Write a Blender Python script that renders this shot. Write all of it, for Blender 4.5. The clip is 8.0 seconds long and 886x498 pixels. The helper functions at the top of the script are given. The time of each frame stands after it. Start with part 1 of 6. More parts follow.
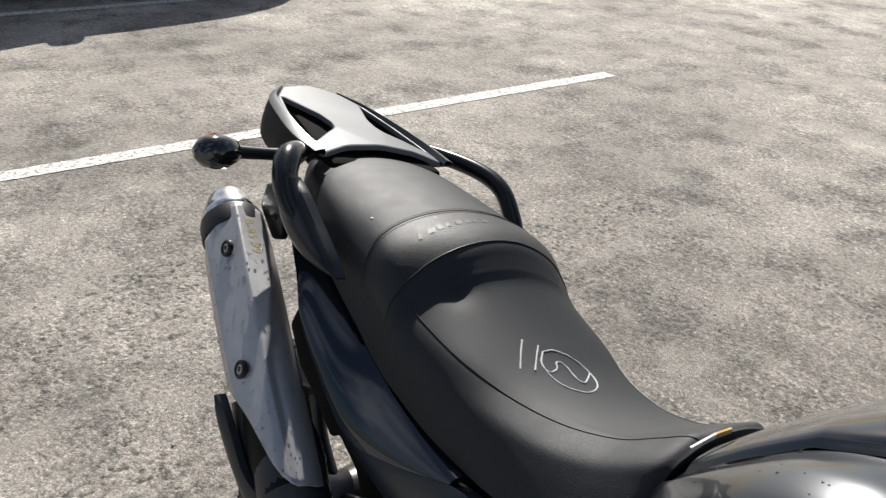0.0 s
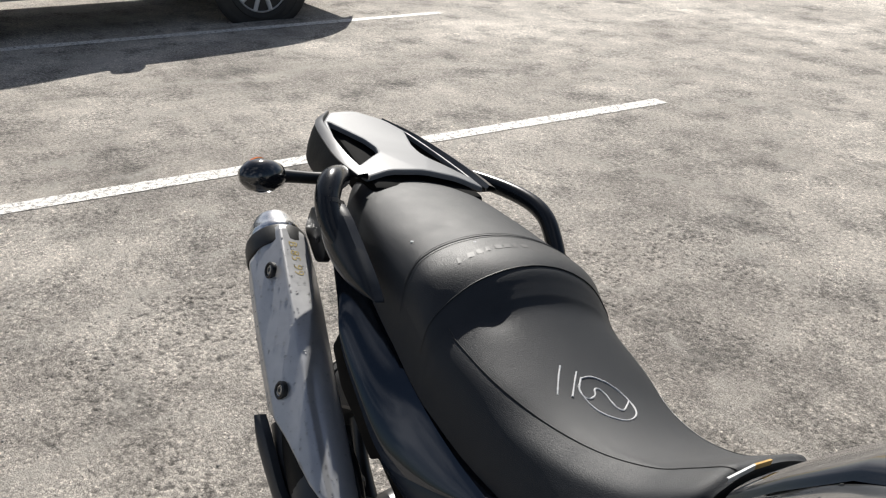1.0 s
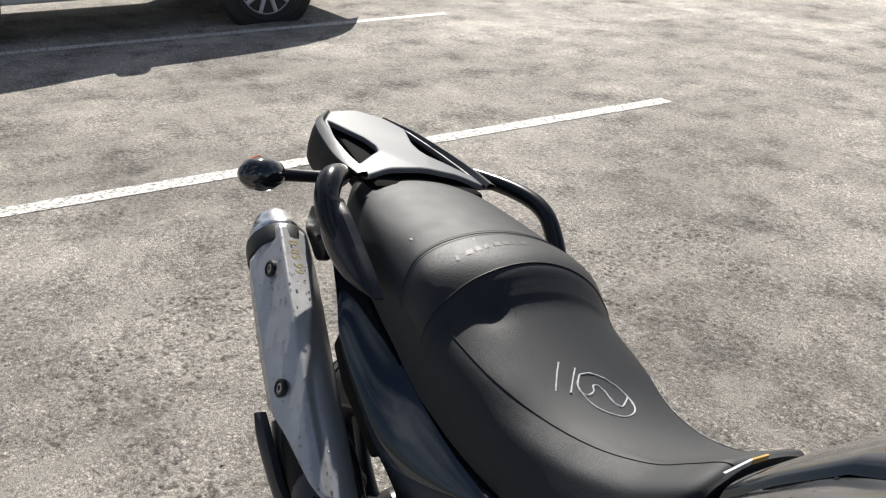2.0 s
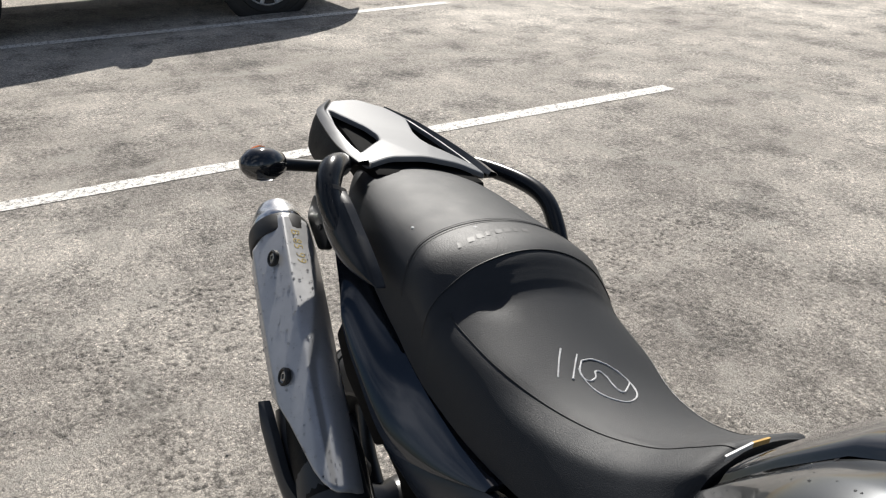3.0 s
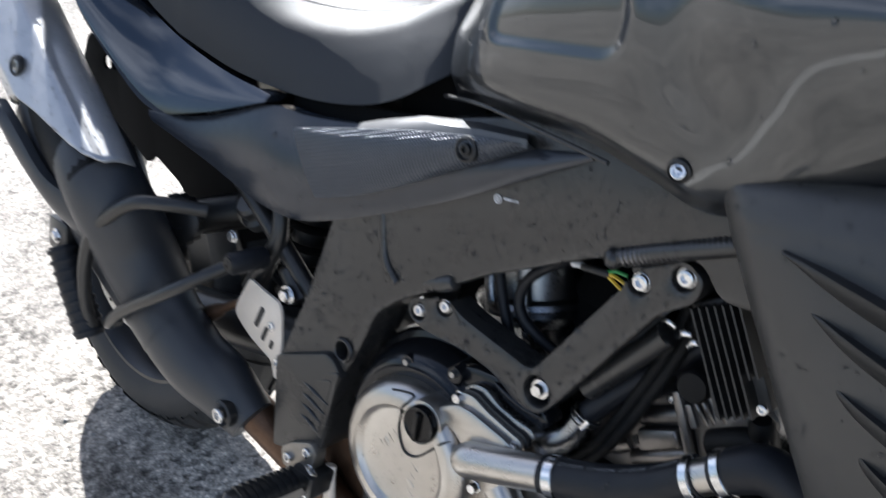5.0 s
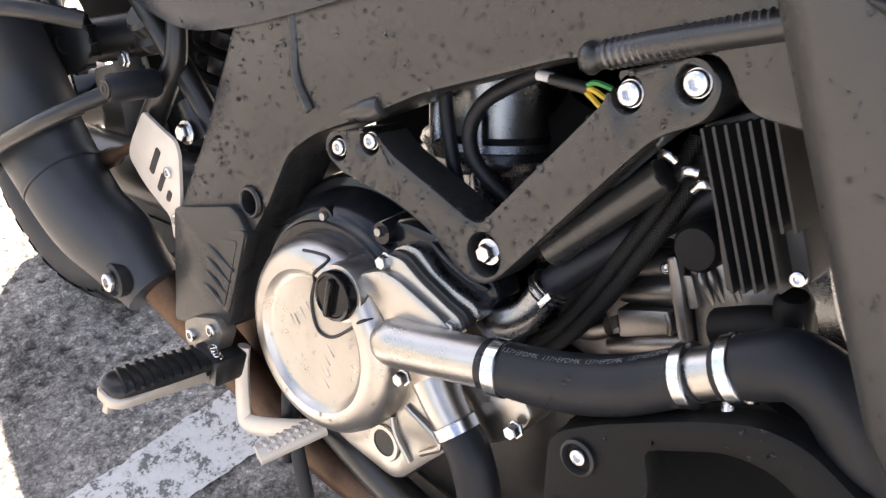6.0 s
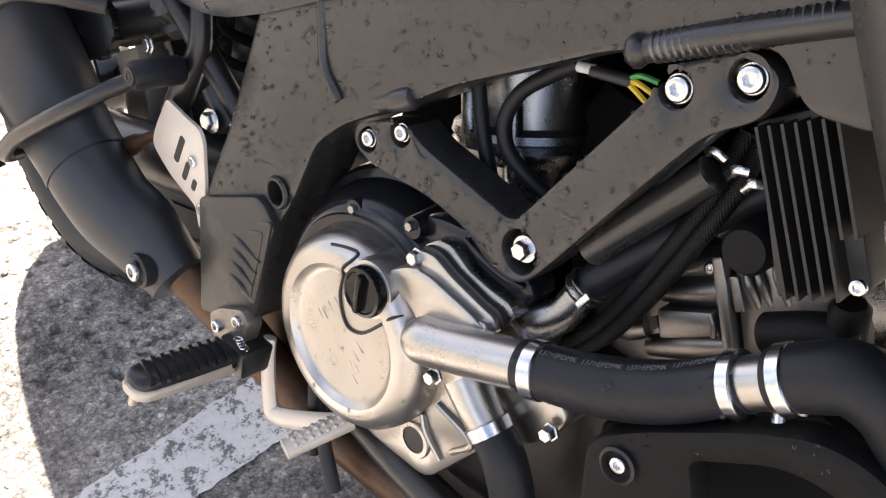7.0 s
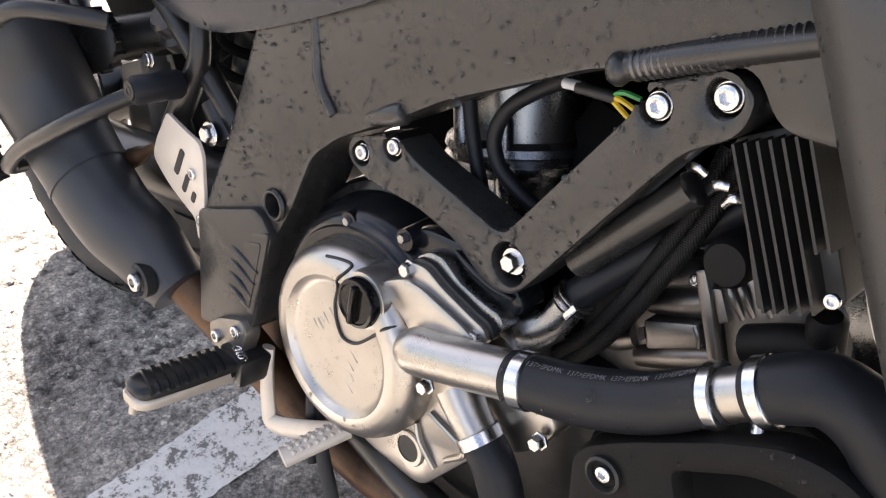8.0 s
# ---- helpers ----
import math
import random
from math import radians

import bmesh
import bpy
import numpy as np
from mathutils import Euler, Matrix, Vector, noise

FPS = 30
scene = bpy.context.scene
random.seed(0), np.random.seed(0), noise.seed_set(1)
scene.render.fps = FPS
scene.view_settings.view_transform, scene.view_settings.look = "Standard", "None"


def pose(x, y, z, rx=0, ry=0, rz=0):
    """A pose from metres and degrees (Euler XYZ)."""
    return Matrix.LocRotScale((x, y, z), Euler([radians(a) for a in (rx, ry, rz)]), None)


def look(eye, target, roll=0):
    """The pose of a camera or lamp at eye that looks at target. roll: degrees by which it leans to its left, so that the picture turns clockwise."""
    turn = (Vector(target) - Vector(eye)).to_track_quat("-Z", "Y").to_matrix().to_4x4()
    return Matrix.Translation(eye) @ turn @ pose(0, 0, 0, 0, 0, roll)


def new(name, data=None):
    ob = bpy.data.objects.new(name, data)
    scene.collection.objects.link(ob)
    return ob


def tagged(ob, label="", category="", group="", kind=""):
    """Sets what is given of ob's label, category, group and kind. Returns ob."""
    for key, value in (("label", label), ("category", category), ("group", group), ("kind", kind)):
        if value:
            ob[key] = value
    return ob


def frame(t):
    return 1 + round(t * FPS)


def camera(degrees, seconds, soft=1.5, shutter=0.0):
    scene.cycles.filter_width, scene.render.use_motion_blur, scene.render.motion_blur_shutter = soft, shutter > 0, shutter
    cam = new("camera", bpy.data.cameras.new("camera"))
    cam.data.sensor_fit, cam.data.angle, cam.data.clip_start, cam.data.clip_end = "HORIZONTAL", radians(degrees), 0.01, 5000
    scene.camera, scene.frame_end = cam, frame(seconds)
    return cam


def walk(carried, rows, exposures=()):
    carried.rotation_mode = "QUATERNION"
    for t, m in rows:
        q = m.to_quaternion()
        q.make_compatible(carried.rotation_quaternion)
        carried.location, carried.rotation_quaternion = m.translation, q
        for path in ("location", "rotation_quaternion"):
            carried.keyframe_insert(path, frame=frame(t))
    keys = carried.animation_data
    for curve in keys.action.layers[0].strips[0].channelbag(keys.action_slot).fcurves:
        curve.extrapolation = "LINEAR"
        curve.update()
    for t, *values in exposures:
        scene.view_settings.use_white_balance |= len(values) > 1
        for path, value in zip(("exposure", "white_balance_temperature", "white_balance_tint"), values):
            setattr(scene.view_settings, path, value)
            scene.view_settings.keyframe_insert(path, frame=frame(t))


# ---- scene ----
cam = camera(54.1, 8.0, soft=1.2, shutter=0.3)
PATH = [
    (0, (0.092, 0.049, 1.52), (-1.318, 1.137, 0.61), 2.8),
    (0.5, (0.096, 0.059, 1.519), (-1.389, 1.075, 0.646), 2.3),
    (1, (0.106, 0.062, 1.519), (-1.395, 1.066, 0.659), 1.7),
    (2.5, (0.116, 0.074, 1.512), (-1.397, 1.056, 0.648), 1.0),
    (3, (0.121, 0.072, 1.512), (-1.387, 1.05, 0.634), 0.6),
    (3.5, (0.141, 0.031, 1.511), (-1.336, 1.053, 0.632), 0.4),
    (4, (0.138, -0.041, 1.433), (-1.239, 1.087, 0.521), -0.3),
    (4.2, (0.137, -0.054, 1.377), (-1.185, 1.108, 0.429), -1.0),
    (4.5, (0.159, -0.056, 1.283), (-1.082, 1.153, 0.284), -1.8),
    (4.7, (0.179, -0.037, 1.218), (-1.009, 1.199, 0.188), -1.9),
    (5, (0.211, 0.011, 1.142), (-0.907, 1.277, 0.072), -1.5),
    (5.2, (0.215, 0.058, 1.085), (-0.869, 1.322, -0.023), -1.0),
    (6.3, (0.136, 0.181, 0.965), (-0.899, 1.293, -0.335), -0.4),
    (6.5, (0.134, 0.182, 0.966), (-0.904, 1.285, -0.34), -0.7),
    (7, (0.131, 0.181, 0.969), (-0.916, 1.273, -0.339), -1.1),
    (7.5, (0.137, 0.185, 0.976), (-0.918, 1.275, -0.328), -1.3),
    (8, (0.144, 0.186, 0.98), (-0.923, 1.271, -0.319), -1.7),
]
walk(cam, [(t, look(eye, target, roll)) for t, eye, target, roll in PATH],
     [(0, 0.54, 6350, 10), (4.0, 0.52, 6350, 10), (4.5, 0.9, 6150, 10), (4.7, 1.28, 6000, 10), (5.0, 1.92, 5850, 10), (5.2, 2.15, 6050, 12), (6.3, 3.08, 6950, 17), (6.6, 3.08, 6950, 17), (7.0, 2.75, 6900, 17), (8.0, 2.73, 6900, 17)])

# ---- daylight ----
SUN_WAY = Vector((-1.07, 0.72, 1.0)).normalized()
world = bpy.data.worlds.new("sky")
scene.world = world
world.use_nodes = True
sky = world.node_tree.nodes.new("ShaderNodeTexSky")
sky.sky_type = "NISHITA"
sky.sun_disc = False
sky.sun_elevation = math.asin(SUN_WAY.z)
sky.sun_rotation = math.atan2(SUN_WAY.x, SUN_WAY.y)
sky.dust_density = 1.5
world.node_tree.nodes["Background"].inputs[1].default_value = 0.045
# scattered white clouds, as the paint and chrome mirror them
at = world.node_tree.nodes.new("ShaderNodeTexCoord")
puff = world.node_tree.nodes.new("ShaderNodeTexNoise")
puff.inputs["Scale"].default_value, puff.inputs["Detail"].default_value, puff.inputs["Roughness"].default_value = 2.6, 7.0, 0.55
cover_of_cloud = world.node_tree.nodes.new("ShaderNodeMapRange")
for i, v in ((1, 0.50), (2, 0.66), (3, 0.0), (4, 0.55)):
    cover_of_cloud.inputs[i].default_value = v
cloudy = world.node_tree.nodes.new("ShaderNodeMix")
cloudy.data_type = "RGBA"
cloudy.inputs["B"].default_value = (15.0, 15.0, 15.6, 1)
world.node_tree.links.new(at.outputs["Generated"], puff.inputs["Vector"])
world.node_tree.links.new(puff.outputs[0], cover_of_cloud.inputs[0])
world.node_tree.links.new(cover_of_cloud.outputs[0], cloudy.inputs["Factor"])
world.node_tree.links.new(sky.outputs[0], cloudy.inputs["A"])
world.node_tree.links.new(cloudy.outputs["Result"], world.node_tree.nodes["Background"].inputs[0])
sun = new("sun", bpy.data.lights.new("sun", "SUN"))
sun.data.energy, sun.data.angle, sun.data.color = 4.6, radians(0.5), (1.0, 0.95, 0.87)
sun.matrix_world = look(SUN_WAY * 20, (0, 0, 0))
scene.view_settings.exposure = 0.0

# ---- materials ----
def material(name):
    m = bpy.data.materials.new(name)
    m.use_nodes = True
    return m, m.node_tree.nodes, m.node_tree.links, m.node_tree.nodes["Principled BSDF"]


def noise_tex(nodes, links, scale, detail=4.0, rough=0.6, coord="Object"):
    tc, nz = nodes.new("ShaderNodeTexCoord"), nodes.new("ShaderNodeTexNoise")
    nz.inputs["Scale"].default_value, nz.inputs["Detail"].default_value, nz.inputs["Roughness"].default_value = scale, detail, rough
    links.new(tc.outputs[coord], nz.inputs["Vector"])
    return nz


def ramp(nodes, links, source, stops):
    r = nodes.new("ShaderNodeValToRGB")
    while len(r.color_ramp.elements) < len(stops):
        r.color_ramp.elements.new(0.5)
    for e, (p, c) in zip(r.color_ramp.elements, stops):
        e.position = p
        e.color = (*c, 1) if len(c) == 3 else c
    links.new(source, r.inputs[0])
    return r


def grey(v):
    return (v, v, v)


def surface(name, dark, light, rough=(0.4, 0.6), metal=0.0, scale=40.0, fine=400.0, bump=0.1, bump_scale=None, coat=0.0, spec=0.5):
    """A surface with two scales of variation in colour and roughness, and fine relief."""
    m, nodes, links, b = material(name)
    big, small = noise_tex(nodes, links, scale), noise_tex(nodes, links, fine, 2.0)
    mixed = nodes.new("ShaderNodeMath")
    mixed.operation = "MULTIPLY_ADD"
    links.new(big.outputs[0], mixed.inputs[0])
    mixed.inputs[1].default_value = 0.7
    half = nodes.new("ShaderNodeMath")
    half.operation = "MULTIPLY"
    links.new(small.outputs[0], half.inputs[0])
    half.inputs[1].default_value = 0.3
    links.new(half.outputs[0], mixed.inputs[2])
    col = ramp(nodes, links, mixed.outputs[0], [(0.3, dark), (0.7, light)])
    links.new(col.outputs[0], b.inputs["Base Color"])
    rr = nodes.new("ShaderNodeMapRange")
    links.new(mixed.outputs[0], rr.inputs[0])
    rr.inputs[1].default_value, rr.inputs[2].default_value, rr.inputs[3].default_value, rr.inputs[4].default_value = 0.3, 0.7, rough[0], rough[1]
    links.new(rr.outputs[0], b.inputs["Roughness"])
    b.inputs["Metallic"].default_value = metal
    b.inputs["Coat Weight"].default_value = coat
    b.inputs["Coat Roughness"].default_value = 0.04
    b.inputs["Specular IOR Level"].default_value = spec
    if bump:
        bp = nodes.new("ShaderNodeBump")
        bp.inputs["Strength"].default_value = bump
        bp.inputs["Distance"].default_value = 0.001
        src = noise_tex(nodes, links, bump_scale or fine, 3.0)
        links.new(src.outputs[0], bp.inputs["Height"])
        links.new(bp.outputs[0], b.inputs["Normal"])
    return m


VINYL = surface("seat vinyl", (0.0088, 0.0105, 0.0136), (0.0156, 0.0180, 0.0220), (0.52, 0.62), scale=30, fine=600, bump=0.6, bump_scale=700, spec=0.42)
RAIL = surface("satin-gloss black rail", (0.007, 0.0085, 0.011), (0.010, 0.012, 0.015), (0.20, 0.27), scale=20, fine=900, bump=0.03, spec=0.4)
RACK = surface("satin grey rack plastic", (0.112, 0.118, 0.126), (0.132, 0.138, 0.147), (0.50, 0.58), scale=20, fine=900, bump=0.12, spec=0.6)
LEDGE = surface("smooth silvery plastic", (0.06, 0.062, 0.066), (0.075, 0.077, 0.08), (0.28, 0.34), metal=0.3, scale=30, fine=900, bump=0.05)
INSET = surface("silvery dotted plastic", (0.066, 0.075, 0.090), (0.086, 0.095, 0.112), (0.3, 0.36), metal=0.5, scale=30, fine=900, bump=0.1)
COWL = surface("dark blue-grey tail paint", (0.020, 0.025, 0.034), (0.027, 0.033, 0.043), (0.10, 0.15), metal=0.6, scale=6, fine=1800, bump=0.0, coat=0.8)
VINYL_BAND = surface("seat band vinyl", (0.016, 0.017, 0.019), (0.026, 0.0275, 0.030), (0.48, 0.58), scale=20, fine=700, bump=0.6, bump_scale=520, spec=0.4)
GLOSS = surface("charcoal metallic paint", (0.044, 0.047, 0.050), (0.056, 0.060, 0.064), (0.30, 0.36), metal=0.85, scale=3, fine=2200, bump=0.0, coat=1.0)
GLOSS_BLACK = surface("black gloss paint", (0.010, 0.011, 0.013), (0.014, 0.015, 0.018), (0.09, 0.13), scale=6, fine=900, bump=0.0, coat=0.9)
ENAMEL = surface("black engine enamel", (0.007, 0.0075, 0.009), (0.011, 0.0115, 0.013), (0.13, 0.20), scale=20, fine=900, bump=0.03, spec=0.38)
SATIN = surface("satin black paint", grey(0.012), grey(0.018), (0.28, 0.4), scale=30, fine=600, bump=0.05)
MATTE = surface("matte black plastic", grey(0.004), grey(0.008), (0.5, 0.65), scale=30, fine=900, bump=0.25, bump_scale=900, spec=0.18)
PANEL = surface("satin side panel plastic", (0.020, 0.0235, 0.030), (0.027, 0.031, 0.039), (0.20, 0.27), scale=30, fine=900, bump=0.06)
FRAME = surface("dark bronze frame paint", (0.047, 0.0465, 0.046), (0.059, 0.0582, 0.057), (0.24, 0.33), metal=0.6, scale=18, fine=1500, bump=0.03)


def wavy(mat, scale, depth):
    """Broad unevenness of a casting, under its fine relief."""
    nodes, links = mat.node_tree.nodes, mat.node_tree.links
    fine = [n for n in nodes if n.type == "BUMP"][0]
    broad = nodes.new("ShaderNodeBump")
    broad.inputs["Strength"].default_value, broad.inputs["Distance"].default_value = 1.0, depth
    links.new(noise_tex(nodes, links, scale, 1.0).outputs[0], broad.inputs["Height"])
    links.new(broad.outputs[0], fine.inputs["Normal"])


wavy(FRAME, 5.0, 0.008)
FAIRING = surface("textured dark fairing plastic", (0.030, 0.029, 0.0275), (0.040, 0.0385, 0.036), (0.30, 0.40), scale=18, fine=1200, bump=0.25, bump_scale=1400)
WELD = surface("blued weld seam", (0.10, 0.10, 0.105), (0.17, 0.165, 0.165), (0.28, 0.4), metal=0.9, scale=120, fine=900, bump=0.1)
CAP = surface("polished black plastic", grey(0.004), grey(0.006), (0.10, 0.14), scale=30, fine=500, bump=0.0, spec=0.3)
ALU = surface("satin cast aluminium", (0.42, 0.398, 0.368), (0.52, 0.494, 0.458), (0.25, 0.36), metal=1.0, scale=30, fine=900, bump=0.10)
HEAD = surface("aged cast aluminium", (0.17, 0.16, 0.152), (0.29, 0.272, 0.258), (0.30, 0.42), metal=0.95, scale=45, fine=900, bump=0.15)
ALU_DARK = surface("raw cast aluminium", grey(0.25), grey(0.37), (0.22, 0.34), metal=1.0, scale=30, fine=900, bump=0.15)
ENGINE = surface("dark engine casting", grey(0.022), grey(0.04), (0.25, 0.4), metal=0.8, scale=30, fine=800, bump=0.3, bump_scale=600)
SHIELD = surface("silver heat shield paint", (0.42, 0.42, 0.425), (0.48, 0.48, 0.485), (0.34, 0.38), metal=0.5, scale=60, fine=900, bump=0.03)
BRUSHED = surface("brushed aluminium plate", (0.60, 0.53, 0.45), (0.72, 0.65, 0.56), (0.38, 0.48), metal=0.2, scale=20, fine=900, bump=0.1)
ZINC = surface("zinc bolt", grey(0.6), grey(0.75), (0.16, 0.28), metal=1.0, scale=80, fine=900, bump=0.05)
BAR = surface("weathered alloy bar", (0.46, 0.41, 0.35), (0.60, 0.54, 0.46), (0.40, 0.5), metal=0.6, scale=40, fine=700, bump=0.15)
PEG = surface("black peg rubber", grey(0.008), grey(0.013), (0.28, 0.38), scale=60, fine=600, bump=0.08)
CHROME = surface("polished steel", grey(0.7), grey(0.8), (0.06, 0.14), metal=1.0, scale=60, fine=900, bump=0.0)
CLEVIS = surface("worn bronze-grey casting", (0.20, 0.185, 0.165), (0.30, 0.28, 0.25), (0.32, 0.42), metal=0.8, scale=60, fine=700, bump=0.1)
COVER = surface("satin dark pipe cover", (0.024, 0.026, 0.030), (0.032, 0.0345, 0.039), (0.38, 0.48), scale=20, fine=900, bump=0.12)
RUBBER = surface("black rubber hose", (0.009, 0.010, 0.0125), (0.0145, 0.0155, 0.019), (0.40, 0.52), scale=30, fine=600, bump=0.12, spec=0.28)
TYRE = surface("tyre rubber", grey(0.018), grey(0.032), (0.62, 0.8), scale=20, fine=300, bump=0.3, bump_scale=250)
# near-black that puts the shade of gaps and inner parts into the colour
SHADE_BLACK = surface("flat black for shaded gaps and inner parts", grey(0.005), grey(0.008), (0.85, 0.95), scale=30, fine=500, bump=0.1, spec=0.1)
DARK = surface("black shadowed metal", grey(0.010), grey(0.016), (0.4, 0.6), scale=30, fine=500, bump=0.1)
RUST = surface("heat browned exhaust steel", (0.06, 0.032, 0.019), (0.15, 0.09, 0.056), (0.35, 0.6), metal=0.7, scale=22, fine=260, bump=0.2)
CHALK = surface("white chalk", grey(0.4), grey(0.75), (0.8, 0.9), scale=300, fine=900, bump=0.3)
OCHRE = surface("yellow marker", (0.34, 0.25, 0.05), (0.48, 0.36, 0.09), (0.6, 0.8), scale=300, fine=900, bump=0.2)
SEAT_INK = surface("worn seat print", grey(0.020), grey(0.075), (0.5, 0.6), scale=45, fine=300, bump=0)
SILVER_INK = surface("grey print", grey(0.10), grey(0.34), (0.5, 0.6), scale=160, fine=600, bump=0)
AMBER = surface("amber lens", (0.55, 0.12, 0.02), (0.65, 0.17, 0.03), (0.08, 0.12), scale=60, fine=600, bump=0)
GOLD = surface("yellow label", (0.42, 0.24, 0.05), (0.62, 0.38, 0.09), (0.4, 0.5), scale=120, fine=600, bump=0)
WHITE = surface("white label", grey(0.42), grey(0.72), (0.35, 0.5), scale=140, fine=600, bump=0)
GREEN = surface("green wire", (0.03, 0.25, 0.06), (0.04, 0.3, 0.08), (0.4, 0.5), scale=60, bump=0)
YELLOW = surface("yellow wire", (0.6, 0.4, 0.03), (0.7, 0.48, 0.04), (0.4, 0.5), scale=60, bump=0)
CAR_PAINT = surface("pale silver car paint", (0.58, 0.57, 0.54), (0.66, 0.65, 0.62), (0.2, 0.3), scale=3, fine=300, bump=0, coat=1.0)
RIM_PAINT = surface("silver wheel paint", grey(0.5), grey(0.6), (0.3, 0.4), metal=0.1, scale=20, fine=300, bump=0)
GLASSY, _n, _l, _b = material("water drop")
_b.inputs["Transmission Weight"].default_value, _b.inputs["IOR"].default_value, _b.inputs["Roughness"].default_value = 1.0, 1.36, 0.0
CAR_GLASS = surface("tinted car glass", grey(0.012), grey(0.018), (0.03, 0.06), scale=3, fine=300, bump=0)


def asphalt_material():
    m, nodes, links, b = material("worn asphalt")
    far, mid = noise_tex(nodes, links, 0.7, 8.0, 0.65), noise_tex(nodes, links, 3.2, 8.0, 0.7)
    small, grit = noise_tex(nodes, links, 22.0, 7.0, 0.72), noise_tex(nodes, links, 62.0, 8.0, 0.78)
    tc, vo = nodes.new("ShaderNodeTexCoord"), nodes.new("ShaderNodeTexVoronoi")
    vo.inputs["Scale"].default_value = 92.0
    # stones of uneven outline: the cells are bent by a fine noise
    bend, cells = noise_tex(nodes, links, 130.0, 3.0, 0.6), nodes.new("ShaderNodeMix")
    cells.data_type, cells.blend_type = "RGBA", "ADD"
    cells.inputs["Factor"].default_value = 0.010
    links.new(tc.outputs["Object"], cells.inputs["A"])
    links.new(bend.outputs["Color"], cells.inputs["B"])
    links.new(cells.outputs["Result"], vo.inputs["Vector"])
    base = ramp(nodes, links, far.outputs[0], [(0.34, (0.215, 0.193, 0.169)), (0.46, (0.30, 0.272, 0.238)), (0.60, (0.43, 0.392, 0.344))])
    dust = ramp(nodes, links, mid.outputs[0], [(0.33, grey(0.62)), (0.44, grey(0.92)), (0.56, grey(1.05)), (0.72, grey(1.28))])
    lumps = ramp(nodes, links, small.outputs[0], [(0.3, grey(0.80)), (0.5, grey(1.0)), (0.72, grey(1.18))])
    stone = ramp(nodes, links, vo.outputs["Color"], [(0.0, grey(0.74)), (0.3, grey(0.90)), (0.5, grey(1.0)), (0.75, grey(1.10)), (0.95, grey(1.36))])
    specks = ramp(nodes, links, grit.outputs[0], [(0.40, grey(0.48)), (0.475, grey(0.90)), (0.535, grey(1.06)), (0.61, grey(1.45))])
    # coarse gravel shows in clusters where the fine dusty binder has worn away
    worn, vo2 = noise_tex(nodes, links, 1.7, 8.0, 0.66), nodes.new("ShaderNodeTexVoronoi")
    vo2.inputs["Scale"].default_value = 58.0
    links.new(tc.outputs["Object"], vo2.inputs["Vector"])
    where = ramp(nodes, links, worn.outputs[0], [(0.48, grey(0.0)), (0.57, grey(1.0))])
    partly = ramp(nodes, links, worn.outputs[0], [(0.40, grey(0.7)), (0.58, grey(1.0))])
    pebble = ramp(nodes, links, vo2.outputs["Color"], [(0.0, grey(0.72)), (0.4, grey(0.88)), (0.8, grey(1.0)), (1.0, grey(1.35))])
    # dark bitumen in the joints between the stones
    joint = nodes.new("ShaderNodeTexVoronoi")
    joint.feature = "DISTANCE_TO_EDGE"
    joint.inputs["Scale"].default_value = 92.0
    links.new(cells.outputs["Result"], joint.inputs["Vector"])
    gaps = ramp(nodes, links, joint.outputs["Distance"], [(0.0, grey(0.56)), (0.05, grey(0.86)), (0.14, grey(1.03))])
    fleck_cells = nodes.new("ShaderNodeTexVoronoi")
    fleck_cells.inputs["Scale"].default_value = 240.0
    links.new(tc.outputs["Object"], fleck_cells.inputs["Vector"])
    flecks = ramp(nodes, links, fleck_cells.outputs["Color"], [(0.05, grey(0.58)), (0.3, grey(0.90)), (0.65, grey(1.04)), (0.92, grey(1.5))])
    # a wide paler stretch out on the open lot, fading out from one spot
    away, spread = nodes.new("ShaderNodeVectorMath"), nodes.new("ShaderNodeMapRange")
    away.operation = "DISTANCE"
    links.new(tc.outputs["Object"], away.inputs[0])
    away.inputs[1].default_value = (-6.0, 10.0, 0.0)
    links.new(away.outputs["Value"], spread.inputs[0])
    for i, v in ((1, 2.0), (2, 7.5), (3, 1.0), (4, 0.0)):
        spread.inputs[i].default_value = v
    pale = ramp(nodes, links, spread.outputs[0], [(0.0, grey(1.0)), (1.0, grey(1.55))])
    # shade in the pits put into the colour by depth, tops paler
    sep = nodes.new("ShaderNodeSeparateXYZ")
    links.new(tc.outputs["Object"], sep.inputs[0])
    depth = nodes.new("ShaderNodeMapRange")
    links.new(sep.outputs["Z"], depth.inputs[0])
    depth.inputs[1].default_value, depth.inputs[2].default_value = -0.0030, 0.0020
    pit_shade = ramp(nodes, links, depth.outputs[0], [(0.0, grey(0.50)), (0.30, grey(0.84)), (0.5, grey(1.0)), (0.9, grey(1.08))])
    crumbs, cluster = noise_tex(nodes, links, 38.0, 8.0, 0.74), noise_tex(nodes, links, 2.6, 6.0, 0.65)
    picked = nodes.new("ShaderNodeMath")
    picked.operation = "MULTIPLY_ADD"
    links.new(cluster.outputs[0], picked.inputs[0])
    picked.inputs[1].default_value = 1.1
    links.new(crumbs.outputs[0], picked.inputs[2])
    crumb = ramp(nodes, links, picked.outputs[0], [(0.83, grey(0.46)), (0.89, grey(0.76)), (0.945, grey(0.98)), (1.16, grey(1.05)), (1.27, grey(1.36))])
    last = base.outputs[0]
